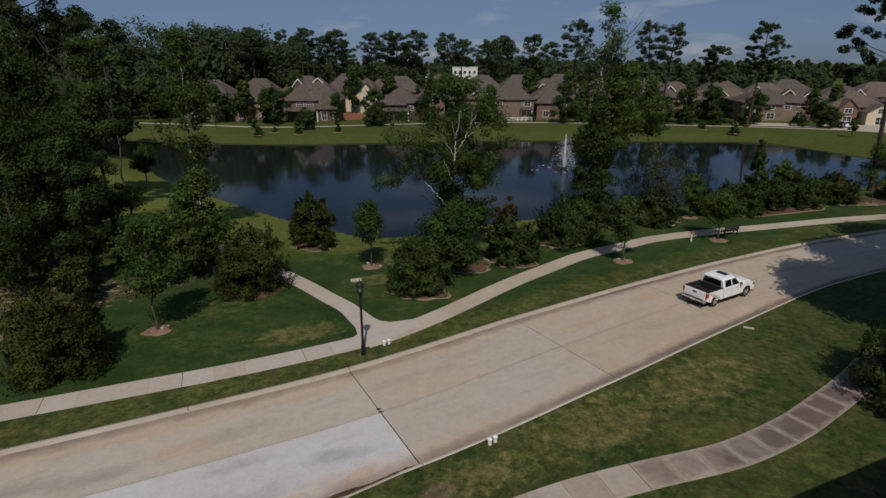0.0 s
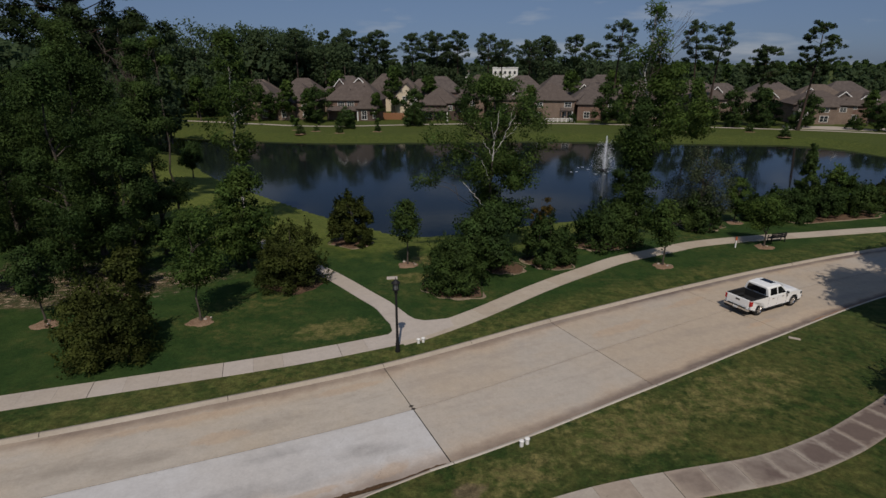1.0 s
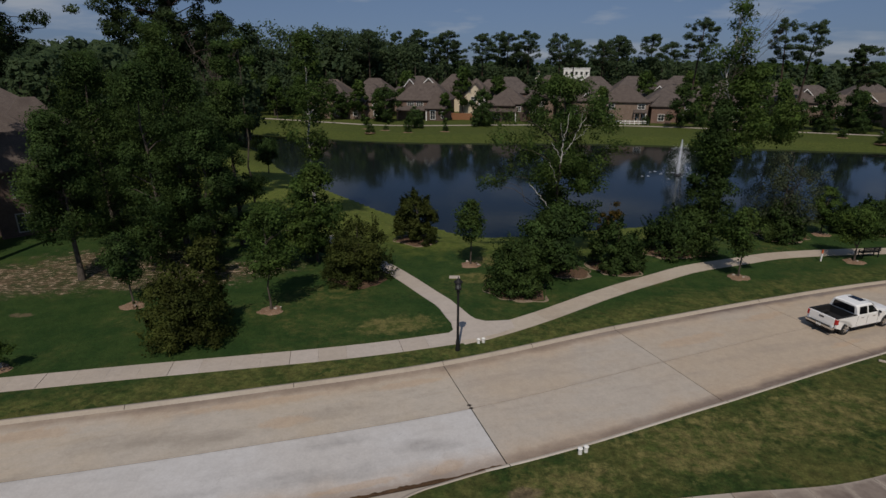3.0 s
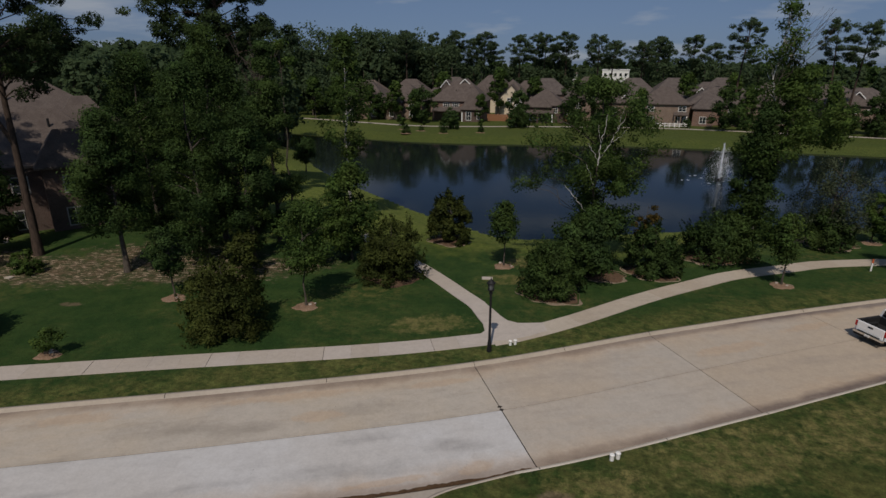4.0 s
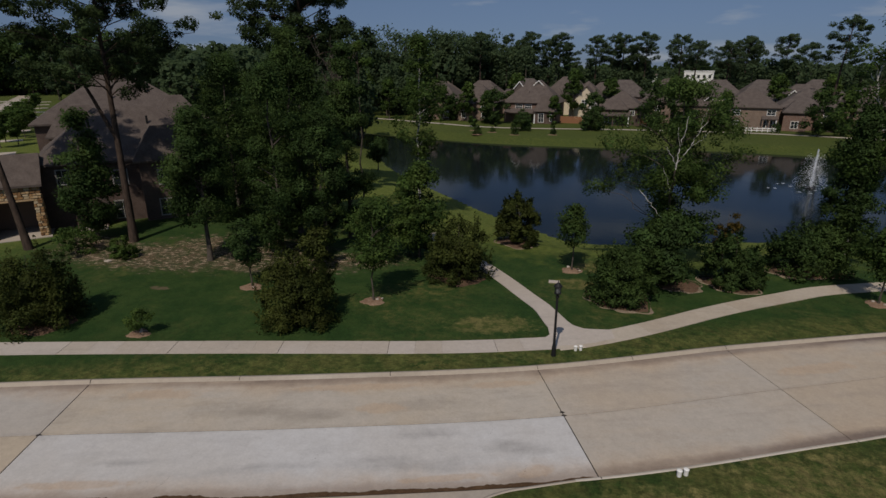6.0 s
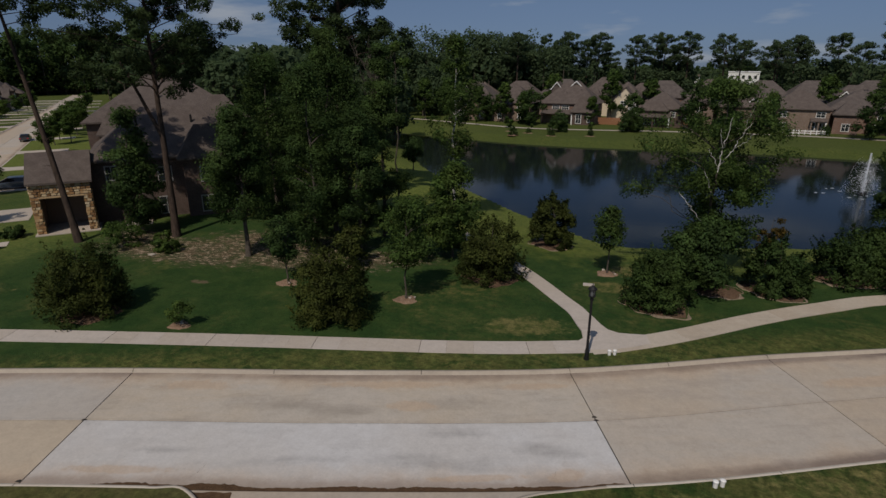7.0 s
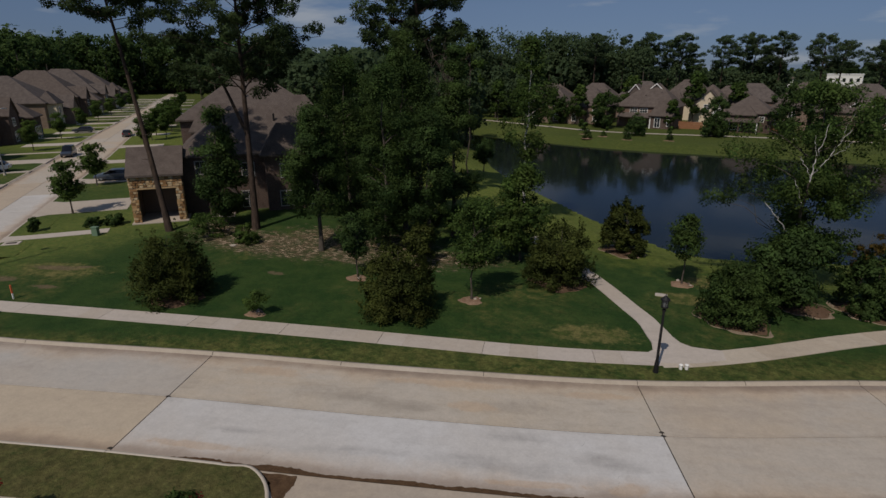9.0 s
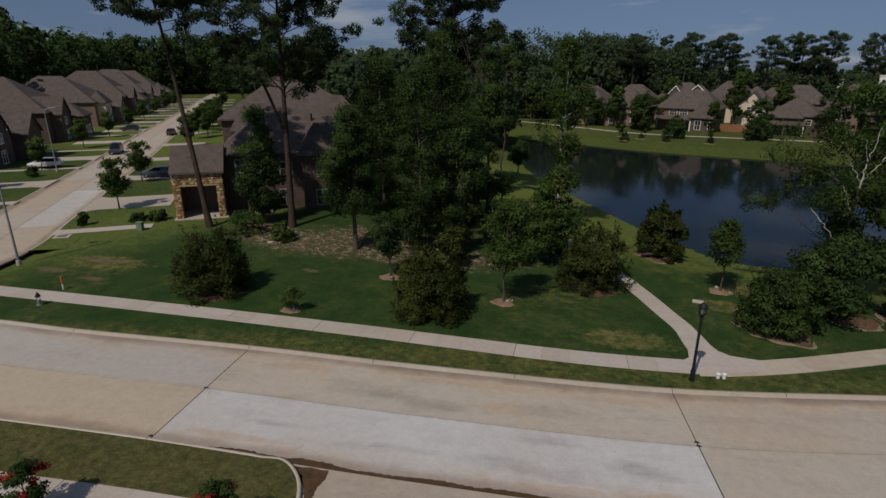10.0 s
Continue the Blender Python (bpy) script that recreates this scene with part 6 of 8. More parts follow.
# ---- trees of the far bank, one of each kind and copies ----
far_a = tree("bank_tree", -52.5, 151, 10.5, 6.5, "leafy tree in front of the far houses", "round", "leaf_mid", bare=0.2, n=44, per=60, size=0.34, fine=1.0, r=0.16, gap=0.35, group="trees on the far bank")
far_b = tree("bank_tree", -3.0, 152, 11.8, 8.6, "broad dark tree in front of the far houses", "round", "leaf_dark", bare=0.1, n=56, per=60, size=0.36, fine=1.0, r=0.18, gap=0.3, group="trees on the far bank")
far_c = tree("bank_shrub", -34.2, 141.0, 4.6, 4.8, "dark rounded shrub on the far bank", "bush", "leaf_dark", bare=0.05, n=46, per=70, size=0.2, fine=1.0, r=0.08, category="shrub", group="shrubs on the far bank")
far_d = tree("bank_sapling", -47.0, 137.5, 2.9, 1.9, "young tree in a mulch ring on the far bank", "round", "leaf_mid", bare=0.3, n=18, per=40, size=0.22, fine=1.0, r=0.05, group="young trees on the far bank")
def plant(src, rows):
    """Copies of a tree: x, y, size."""
    for i, (x, y, k) in enumerate(rows):
        c = copy_thing(src, pose(x, y, gz(x, y), 0, 0, 47 * i + 20))
        c.scale = (k, k, k * (1 + 0.1 * (i % 3 - 1)))


plant(far_a, ((-46.5, 150, 0.9), (-70, 152, 1.1), (-77, 150, 1.0), (-60, 150, 1.0), (-88, 156, 1.3), (13, 153, 0.8), (39, 156, 1.0), (97, 148, 0.8), (104, 150, 0.8), (84, 152, 0.7), (-28.5, 153, 0.7), (58, 158, 0.95), (75, 156, 0.9), (-43, 168, 1.2), (-26, 168, 1.2), (1, 172, 1.25), (27, 176, 1.2), (53, 176, 1.25), (-16, 174, 1.2), (40, 180, 1.2)))
plant(far_b, ((-43.7, 147, 0.9), (-17.5, 147.5, 0.78), (31.9, 147, 0.85), (58, 146, 0.66), (63.5, 147, 0.82), (69, 146, 0.76), (73.5, 148, 0.62), (80, 144, 0.7), (50, 151, 0.9), (4.5, 154, 0.8), (92.5, 137, 0.55), (-57.5, 152, 0.6)))
plant(far_c, ((-17.0, 143.6, 1.05), (52.0, 142, 0.9), (62, 142.5, 0.8), (-46, 150, 0.9), (69, 142, 0.9), (75, 139.5, 0.8), (88.5, 139, 0.8), (94, 135, 1.0), (37, 150, 0.7), (-64, 150, 0.8), (24.5, 153, 0.5), (-40.6, 123.2, 0.46), (-38.6, 128.8, 0.3), (-32.2, 125.6, 0.4), (-24.0, 128.8, 0.32), (-32.6, 134.2, 1.0), (-16.8, 141.0, 1.15), (62.0, 133.4, 0.4), (65.2, 124.6, 0.5), (48, 133, 0.3)))
plant(far_d, ((-43.6, 130.5, 1.1), (-24.6, 133.5, 0.95), (86.5, 117.5, 1.3), (69.5, 132.5, 0.7), (-57, 141, 0.8), (104, 128, 1.2), (-40, 136, 0.6)))
for x, y in ((-40.6, 123.0), (-38.6, 128.6), (-32.2, 125.4), (-24.0, 128.6), (-43.6, 130.3), (65.2, 124.4), (62.0, 133.2), (48, 132.9)):
    disc("mulch_ring", x, y, 1.3, 1.0, M["mulch"], "ragged ring of mulch on the far bank", "mulch ring", kind="")

# street trees by the side street
st = tree("street_tree", -65.5, 26.8, 5.8, 4.6, "young street tree with an open crown", "vase", "leaf_mid", bare=0.3, n=36, per=70, size=0.2, r=0.09, gap=0.35, group="street trees")
for i, (x, y, k) in enumerate(((-79.0, 36.1, 0.98), (-108, 59.6, 1.05), (-119, 67.6, 1.0), (-127, 73.4, 1.1), (-135, 79.3, 1.0), (-143, 85.2, 1.1), (-151, 91.2, 1.0), (-159, 97.0, 1.1), (-168, 103.5, 1.0), (-120, 71.5, 1.0), (-131, 79.8, 1.1), (-147, 91.5, 1.1), (-182, 114, 1.0), (-198, 126, 1.1), (-214, 138, 1.0), (-190, 96, 1.0), (-206, 108, 1.1), (-222, 120, 1.0), (-238, 131, 1.1), (-101, 31.5, 0.9), (-122.5, 46.2, 1.0), (-138, 58, 1.0), (-152, 69, 1.0), (-140, 83, 1.0), (-90.5, 21.0, 0.9), (-170, 82, 1.1))):
    c = copy_thing(st, pose(x, y, 0, 0, 0, 70 * i))
    c.scale = (k, k, k)
for x, y, h, w in ((-61.2, 21.4, 1.4, 1.2), (-58.3, 25.6, 1.3, 1.9), (-57.0, 26.9, 1.2, 1.8), (-45.4, 29.5, 2.8, 3.6), (-41.0, 30.2, 1.8, 2.4), (-95.5, 28.5, 1.5, 1.8), (-88, 20.5, 1.9, 1.6)):
    tree("low_shrub", x, y, h, w, "low clipped green shrub", "bush", "leaf_mid" if w > 2 else "leaf_dark", bare=0.05, n=26, per=70, size=0.13, r=0.04, category="shrub")

# ---- woods ----


def woods(name, trees, label, mat, seed, clump=26, per=16, size=0.75):
    """Far woods: many crowns and trunks in one mesh."""
    rng = np.random.default_rng(seed)
    Vs, Ns, paths = [], [], []
    for x, y, h, w in trees:
        C = crown_points(h * 0.12, h * 0.95, w, "round" if rng.random() < 0.6 else "column", clump, rng, (0, 0), 0.4, 0.0)
        R = rng.uniform(0.7, 1.3, clump) * w * 0.16
        V, _, S = clumps(C + (x, y, 0), R, per, size, 0.6, rng)
        Vs.append(V)
        Ns.append(S)
        paths.append(([(x, y, -0.2), (x, y, h * 0.5), (x, y, h * 0.85)], [0.25, 0.18, 0.06]))
    V = np.concatenate(Vs)
    t = thing(name, pose(0, 0, 0), label, "woods", kind="stuff")
    tagged(fast("crowns", V, np.arange(len(V)).reshape(-1, 4), M[mat], t, normals=np.concatenate(Ns)), kind="stuff")
    V, F = tube(paths, 5)
    tagged(fast("trunks", V, F, M["bark"], t), kind="stuff")
    return t


wr = random.Random(3)


def band(x0, x1, y0, y1, n, h0, h1, curve=0.0):
    out = []
    for _ in range(n):
        x = wr.uniform(x0, x1)
        y = wr.uniform(y0, y1) - curve * (x * x) / 10000.0
        h = wr.uniform(h0, h1)
        if abs(x - 0.04 * y) < 7 and y < 290:
            continue  # a clearing before the white building
        if x > 0.26 * y and y > 270:
            h *= 0.88
        out.append((x, y, h, h * wr.uniform(0.42, 0.62)))
    return out


# haze over these woods lies only in their paled leaf colour
woods("far_woods", band(-140, -84, 188, 225, 30, 25.0, 31.0) + band(-86, -62, 196, 226, 24, 23.0, 28.5) + band(-62, -44, 196, 226, 18, 19.0, 24.0) + band(-104, -76, 158, 178, 16, 12.0, 17.0) + band(-48, 60, 206, 222, 48, 13.0, 18.0), "tall dark trees behind the rows of houses", "leaf_hazed", 9, 36, 26, 0.52)
woods("far_woods", band(-130, 60, 212, 260, 90, 12.0, 15.5) + band(60, 95, 212, 260, 20, 9.5, 12.5) + band(95, 210, 212, 260, 50, 7.0, 10.5), "dark woods behind the rows of houses", "leaf_hazed", 1, 26, 20, 0.62)
woods("far_woods", band(-260, 330, 300, 380, 190, 12.5, 16.5), "dark woods spreading to the horizon", "leaf_hazed", 2, 18, 14, 1.3)
woods("far_woods", band(-520, 760, 480, 680, 260, 13.0, 16.5), "dark woods spreading to the horizon", "leaf_dark", 3, 12, 12, 2.2)
woods("far_woods", band(-1200, 1700, 900, 1400, 420, 14.0, 20.0), "hazy woods on the horizon", "leaf_dark", 4, 9, 10, 4.5)
# tall wood behind the side street and beyond its end
left = []
for _ in range(190):
    s = wr.uniform(0, 300)
    p = STREET.at(s, 0)
    d = STREET.at(s + 1, 0) - p
    o = wr.uniform(42, 78)
    left.append((p[0] - d[1] * o, p[1] + d[0] * o, wr.uniform(34.5, 41.5) * (1 - 0.36 * max(0.0, s - 40) / 260), wr.uniform(11, 15)))
woods("street_woods", left, "tall dark wood behind the side street", "leaf_dark", 5, 30, 12, 0.9)
back = []
for _ in range(230):
    s = wr.uniform(0, 1)
    x, y = -262 + 197 * s, 186 + 18 * s
    o = wr.uniform(-14, 34)
    back.append((x - 0.35 * o + wr.uniform(-6, 6), y + o, wr.uniform(22.5, 27) - 6 * s, wr.uniform(9, 12)))
woods("street_woods", back, "tall dark wood beyond the end of the side street", "leaf_hazed", 6, 30, 12, 0.95)
end = []
for _ in range(230):
    s = wr.uniform(0, 1)
    end.append((-392 + 95 * s + wr.uniform(-30, 14), 95 + 165 * s + wr.uniform(-14, 14), wr.uniform(28, 36), wr.uniform(12, 16)))
woods("street_woods", end, "tall dark wood closing the view along the side street", "leaf_dark", 12, 30, 16, 0.9)
inner = []
for _ in range(46):
    s = wr.uniform(0, 1)
    inner.append((-150 + 78 * s + wr.uniform(-9, 9), 128 - 20 * s + wr.uniform(-16, 26), wr.uniform(15, 21), wr.uniform(7, 10)))
woods("street_woods", inner, "dark wood between the side street and the lake", "leaf_hazed", 8, 32, 16, 0.75)
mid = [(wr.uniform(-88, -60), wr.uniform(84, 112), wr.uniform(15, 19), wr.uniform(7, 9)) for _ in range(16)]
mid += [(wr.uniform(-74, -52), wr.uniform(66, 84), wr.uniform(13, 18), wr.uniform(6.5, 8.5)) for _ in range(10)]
woods("lake_woods", mid, "dark trees at the west end of the lake", "leaf_hazed", 7, 38, 22, 0.5)

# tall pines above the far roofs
# needles take the same haze-paled colour as the woods behind
pa = pine("far_pine", -38, 210, 26, "tall pine above the far roofs", 5.4, 0.6, n=28, per=54, r=0.35, cr=1.2, size=0.28, group="pines above the far roofs", leafmat="leaf_hazed")
pb = pine("far_pine", -21, 216, 25.5, "tall slender pine above the far roofs", 5.2, 0.62, (1.5, 0), n=20, per=60, r=0.33, cr=1.1, size=0.27, group="pines above the far roofs", leafmat="leaf_hazed")
pc = pine("far_pine", 2, 220, 25, "broad pine above the far roofs", 6.8, 0.56, n=34, per=54, r=0.4, cr=1.25, size=0.28, group="pines above the far roofs", leafmat="leaf_hazed")
for i, (src, x, y, k) in enumerate((
    (pa, -52, 212, 1.0), (pa, -46, 205, 1.02), (pb, -33, 215, 1.02), (pa, -27, 208, 0.98),
    (pa, -18, 214, 1.0), (pb, -12, 207, 0.96), (pa, -7, 216, 0.98), (pc, 9, 224, 1.02), (pc, 15, 215, 0.98), (pa, 22, 218, 0.94), (pb, 19, 226, 0.98), (pc, 28, 222, 0.96), (pa, 34, 220, 0.95), (pa, 40, 214, 0.98),
    (pa, -64, 200, 1.0),
    (pc, -95, 205, 1.0), (pa, -41, 222, 1.05), (pb, -60, 208, 1.0))):
    c = copy_thing(src, pose(x + 2.2 * math.sin(5 * i), y + 9 * math.sin(3 * i), 0, 0, 0, 83 * i))
    k *= 0.94 + 0.07 * math.sin(2.3 * i)
    c.scale = (k, k, k)
for src, x, y, k in ((pb, 58.2, 161, 0.98), (pb, 62.2, 160, 0.96), (pb, 36.2, 161, 1.0)):
    c = copy_thing(src, pose(x, y, 0, 0, 0, 40 * x))
    c.scale = (k, k, k)
pine("bank_pine", 74.5, 137, 23.8, "tall pine with a bare leaning trunk on the far bank", 4.8, 0.5, (1.4, 0), n=36, per=70, r=0.3, cr=0.78, size=0.22)
pine("bank_pine", 70.0, 150, 19.0, "tall pine on the far bank", 4.6, 0.52, (0.6, 0), n=36, per=70, r=0.34, cr=0.8, size=0.22)

# ---- lamp, signs and small things ----
lamp = thing("street_lamp", pose(-4.38, 26.9, 0.0), "black cast-iron lantern on a tall slim post", "street lamp")
bm = bmesh.new()
for z0, z1, r0, r1 in ((0, 0.10, 0.15, 0.145), (0.1, 0.5, 0.12, 0.105), (0.5, 0.62, 0.12, 0.09), (0.62, 0.72, 0.09, 0.085)):
    cyl(bm, 0, 0, z0, z1, r0, r1, 14)
part("base", bm, M["black_metal"], lamp)
bm = bmesh.new()
cyl(bm, 0, 0, 0.72, 3.62, 0.075, 0.06, 12)
cyl(bm, 0, 0, 3.5, 3.6, 0.1, 0.1, 12)
cyl(bm, 0, 0, 3.62, 3.74, 0.06, 0.15, 12)
part("post", bm, M["black_metal"], lamp)
bm = bmesh.new()
for i in range(6):
    a = math.pi / 3 * i
    box(bm, 0.155 * math.cos(a) - 0.014, 0.155 * math.cos(a) + 0.014, 0.155 * math.sin(a) - 0.014, 0.155 * math.sin(a) + 0.014, 3.74, 4.12)
cyl(bm, 0, 0, 3.72, 3.76, 0.19, 0.19, 12)
part("cage", bm, M["black_metal"], lamp)
part("glass", cyl(bmesh.new(), 0, 0, 3.77, 4.11, 0.12, 0.15, 12), M["glass_lamp"], lamp, "clear lantern glass")
bm = bmesh.new()
cyl(bm, 0, 0, 4.12, 4.17, 0.24, 0.23, 14)
cyl(bm, 0, 0, 4.17, 4.34, 0.22, 0.05, 14)
cyl(bm, 0, 0, 4.34, 4.46, 0.03, 0.012, 8)
part("cap", bm, M["black_metal"], lamp)

pole = thing("light_pole", pose(-52.7, 13.1, 0), "tall thin grey steel light pole at the corner", "light pole")
part("base", cyl(bmesh.new(), 0, 0, -0.05, 0.35, 0.2, 0.18, 14), M["kerb"], pole)
part("shaft", cyl(bmesh.new(), 0, 0, 0.3, 9.2, 0.1, 0.055, 12), M["grey_metal"], pole)
bm = bmesh.new()
V, F = tube([([(0, 0, 9.1), (-0.5, -0.6, 9.5), (-1.0, -1.3, 9.55)], [0.045, 0.04, 0.035])], 8)
fast("arm", V, F, M["grey_metal"], pole)
bm.free()
part("lamp_head", boxed(-1.35, -0.9, -1.75, -1.15, 9.46, 9.6, 0.04), M["grey_metal"], pole)
copy_thing(pole, pose(-98.0, 32.5, 0, 0, 0, 180))


def marker_pair(x, y, rot):
    """Two white capped utility stubs side by side."""
    for i, o in enumerate((-0.15, 0.15)):
        t = thing("utility_stub", pose(x + o * math.cos(radians(rot)), y + o * math.sin(radians(rot)), 0.0, 0, 0, rot), "short white plastic utility stub in the grass", "utility marker", "white utility stubs")
        bm = cyl(bmesh.new(), 0, 0, -0.02, 0.24, 0.085, 0.09, 14)
        part("tube", bm, M["white_paint"], t)
        bm = cyl(bmesh.new(), 0, 0, 0.24, 0.28, 0.11, 0.11, 14)
        cyl(bm, 0, 0, 0.28, 0.31, 0.11, 0.06, 14)
        part("cap", bm, M["white_paint"], t)


marker_pair(-3.2, 28.0, 30)
marker_pair(2.1, 19.4, 35)
for x, y, rot, w, d in ((18.5, 29.9, -25, 0.6, 0.2), (-6.4, 37.8, 10, 0.8, 0.45), (-58.5, 18.4, 50, 1.4, 1.0), (-41.2, 28.9, 0, 0.5, 0.4)):
    ob = part("concrete_cover", boxed(-w / 2, w / 2, -d / 2, d / 2, -0.04, 0.06, 0.015), M["walk"])
    ob.matrix_basis = pose(x, y, 0.0, 0, 0, rot)
    tagged(ob, "pale flat concrete utility cover in the lawn", "utility cover")
    if w > 1:
        # dark box on the cover: the opening's inner shade put into colour
        part("slot", boxed(-w * 0.3, w * 0.3, -d * 0.22, d * 0.22, 0.04, 0.066), M["joint"], ob, "dark box standing in for the shaded inlet opening")

sign = thing("path_marker", pose(22.3, 46.9, 0), "short white marker post with an orange top beside the path", "marker post")
part("post", boxed(-0.05, 0.05, -0.05, 0.05, -0.05, 0.65, 0.01), M["white_paint"], sign)
part("band", boxed(-0.055, 0.055, -0.055, 0.055, 0.65, 0.95, 0.01), M["orange"], sign, "orange band")
mk = thing("survey_marker", pose(-43.9, 13.0, 0), "orange and white marker stake in the grass", "marker post")
part("stake", boxed(-0.06, 0.06, -0.04, 0.04, -0.05, 0.4, 0.01), M["white_paint"], mk)
part("flag", boxed(-0.07, 0.07, -0.045, 0.045, 0.4, 1.0, 0.01), M["orange"], mk, "orange upper half")

hyd = thing("fire_hydrant", pose(-42.1, 10.9, 0), "black and silver fire hydrant by the pavement", "fire hydrant")
bm = cyl(bmesh.new(), 0, 0, -0.02, 0.06, 0.2, 0.2, 12)
cyl(bm, 0, 0, 0.06, 0.62, 0.13, 0.12, 12)
part("barrel", bm, M["grey_metal"], hyd)
bm = cyl(bmesh.new(), 0, 0, 0.62, 0.68, 0.18, 0.18, 12)
cyl(bm, 0, 0, 0.68, 0.86, 0.15, 0.06, 12)
cyl(bm, 0, 0, 0.86, 0.93, 0.04, 0.04, 6)
part("bonnet", bm, M["black_metal"], hyd)
for s in (-1, 1):
    part("nozzle", boxed(min(0.1 * s, 0.24 * s), max(0.1 * s, 0.24 * s), -0.07, 0.07, 0.42, 0.56, 0.02), M["white_paint"], hyd)

ub = thing("utility_box", pose(-54.8, 23.9, 0, 0, 0, 30), "small pale green utility pedestal on the lawn", "utility box")
part("body", boxed(-0.28, 0.28, -0.22, 0.22, -0.03, 0.75, 0.03), M["green_box"], ub)
part("lid", boxed(-0.31, 0.31, -0.25, 0.25, 0.75, 0.84, 0.03), M["green_box"], ub)

bench = thing("park_bench", pose(26.6, 48.75, 0.0, 0, 0, 200), "dark metal park bench beside the path", "bench")
for i in range(4):
    part("seat_slat", boxed(-0.85, 0.85, -0.24 + 0.12 * i, -0.14 + 0.12 * i, 0.43, 0.46, 0.008), M["black_metal"], bench)
for i in range(3):
    part("back_slat", boxed(-0.85, 0.85, 0.24, 0.28, 0.54 + 0.13 * i, 0.64 + 0.13 * i, 0.008), M["black_metal"], bench)
for s in (-1, 1):
    bm = bmesh.new()
    box(bm, 0.74 * s - 0.03, 0.74 * s + 0.03, -0.22, -0.16, 0, 0.62)
    box(bm, 0.74 * s - 0.03, 0.74 * s + 0.03, 0.2, 0.26, 0, 0.92)
    box(bm, 0.74 * s - 0.03, 0.74 * s + 0.03, -0.16, 0.2, 0.38, 0.43)
    box(bm, 0.74 * s - 0.03, 0.74 * s + 0.03, -0.2, 0.22, 0.6, 0.64)
    part("leg_frame", bm, M["black_metal"], bench)

# red-flowering crape myrtles by the south pavement
for x, y, h, w in ((-21.1, 3.4, 2.3, 1.9), (-14.9, 6.85, 2.2, 1.7)):
    t = tree("crape_myrtle", x, y, h, w, "small crape myrtle with red blossoms", "round", "leaf_dark", bare=0.2, n=34, per=90, size=0.07, r=0.04, category="shrub")
    rng = np.random.default_rng(8)
    C = crown_points(h * 0.55, h * 1.02, w * 0.95, "round", 13, rng, (0, 0), 0.15)
    V, F, S = clumps(C, np.full(13, 0.15), 70, 0.04, 0.8, rng)
    fast("blossoms", V, F, M["petal"], t, "red blossoms", normals=S)

# mulch beds
for x, y, rx, ry, rot in ((-1.6, 36.3, 2.2, 2.15, 0), (2.3, 40.4, 1.6, 1.2, 35), (5.8, 42.3, 2.1, 1.95, 20), (11.4, 47.2, 3.1, 1.8, 15), (-13.4, 36.4, 2.4, 2.1, 0), (-11.3, 46.2, 1.9, 1.7, 0), (-34.8, 19.2, 2.3, 1.7, 0), (21.6, 53.5, 2.2, 1.9, 0), (36, 57.9, 6.6, 1.9, 14), (22.2, 22.2, 2.3, 2.2, 0), (50, 61.8, 5.6, 1.8, 12)):
    bed = disc("mulch_bed", x, y, rx, ry, M["mulch_bed"], "bed of brown mulch under the shrubs", height=0.04, rot=rot)
    if x < -12 or y < 25:
        continue
    rng = np.random.default_rng(int(abs(x * 31 + y * 17)))
    n = 56
    a = np.linspace(0, 2 * np.pi, n, endpoint=False)
    ph = rng.uniform(0, 6.28, 4)
    k = 1 + 0.10 * np.sin(3 * a + ph[0]) + 0.07 * np.sin(5 * a + ph[1]) + 0.05 * np.sin(9 * a + ph[2])
    rim = np.c_[np.cos(a) * rx * k, np.sin(a) * ry * k, np.full(n, 0.0)]
    out = rim / np.linalg.norm(rim, axis=1, keepdims=True)
    w = np.clip(0.16 * (np.sin(2 * a + ph[3]) + 0.6 * np.sin(7 * a + ph[1])) + 0.05 * rng.normal(size=n), 0.004, 0.22)[:, None]
    V = np.concatenate([rim - out * w + (0, 0, 0.03), rim + (0, 0, 0.055), rim + out * w * 0.6 + (0, 0, -0.01)])
    i = np.arange(n)
    j = (i + 1) % n
    F = np.concatenate([np.c_[i + n, i, j, j + n][:, ::-1], np.c_[i + 2 * n, i + n, j + n, j + 2 * n][:, ::-1]])
    fast("edging", V, F, M["edging"], bed, "pale ragged edge of dry soil and chips", smooth=True)

# fountain
ft = thing("fountain", pose(19.9, 89.3, WATER_Z) @ Matrix.Scale(1.27, 4), "tall white spray fountain in the lake", "fountain")
rng = np.random.default_rng(2)
P = []
for i in range(1100):
    z = 4.3 * rng.random() ** 0.75
    P.append((rng.normal() * 0.075 * (1.25 - z / 4.6), rng.normal() * 0.075 * (1.25 - z / 4.6), z))
P = np.array(P)
N = rng.normal(size=P.shape)
N /= np.linalg.norm(N, axis=1, keepdims=True)
V, F = quads(P, N, 0.06, 0.5, rng)
fast("jet", V, F, M["foam"], ft, "white central jet")
# drops thrown up and falling outwards
P = []
for i in range(150):
    a = 2 * math.pi * i * 0.618
    top, reach = rng.uniform(1.0, 3.9), rng.uniform(0.5, 2.1)
    v = math.sqrt(2 * 9.8 * top)
    for u in rng.uniform(0.0, 1.0, 34):
        tt = 2 * v / 9.8 * u
        P.append((math.cos(a) * reach * u + rng.normal() * 0.05, math.sin(a) * reach * u + rng.normal() * 0.05, max(0.02, v * tt - 4.9 * tt * tt + rng.normal() * 0.05)))
P = np.array(P)
N = rng.normal(size=P.shape)
N /= np.linalg.norm(N, axis=1, keepdims=True)
V, F = quads(P, N, 0.026, 0.5, rng)
fast("spray", V, F, M["foam"], ft, "fine fan of white spray")
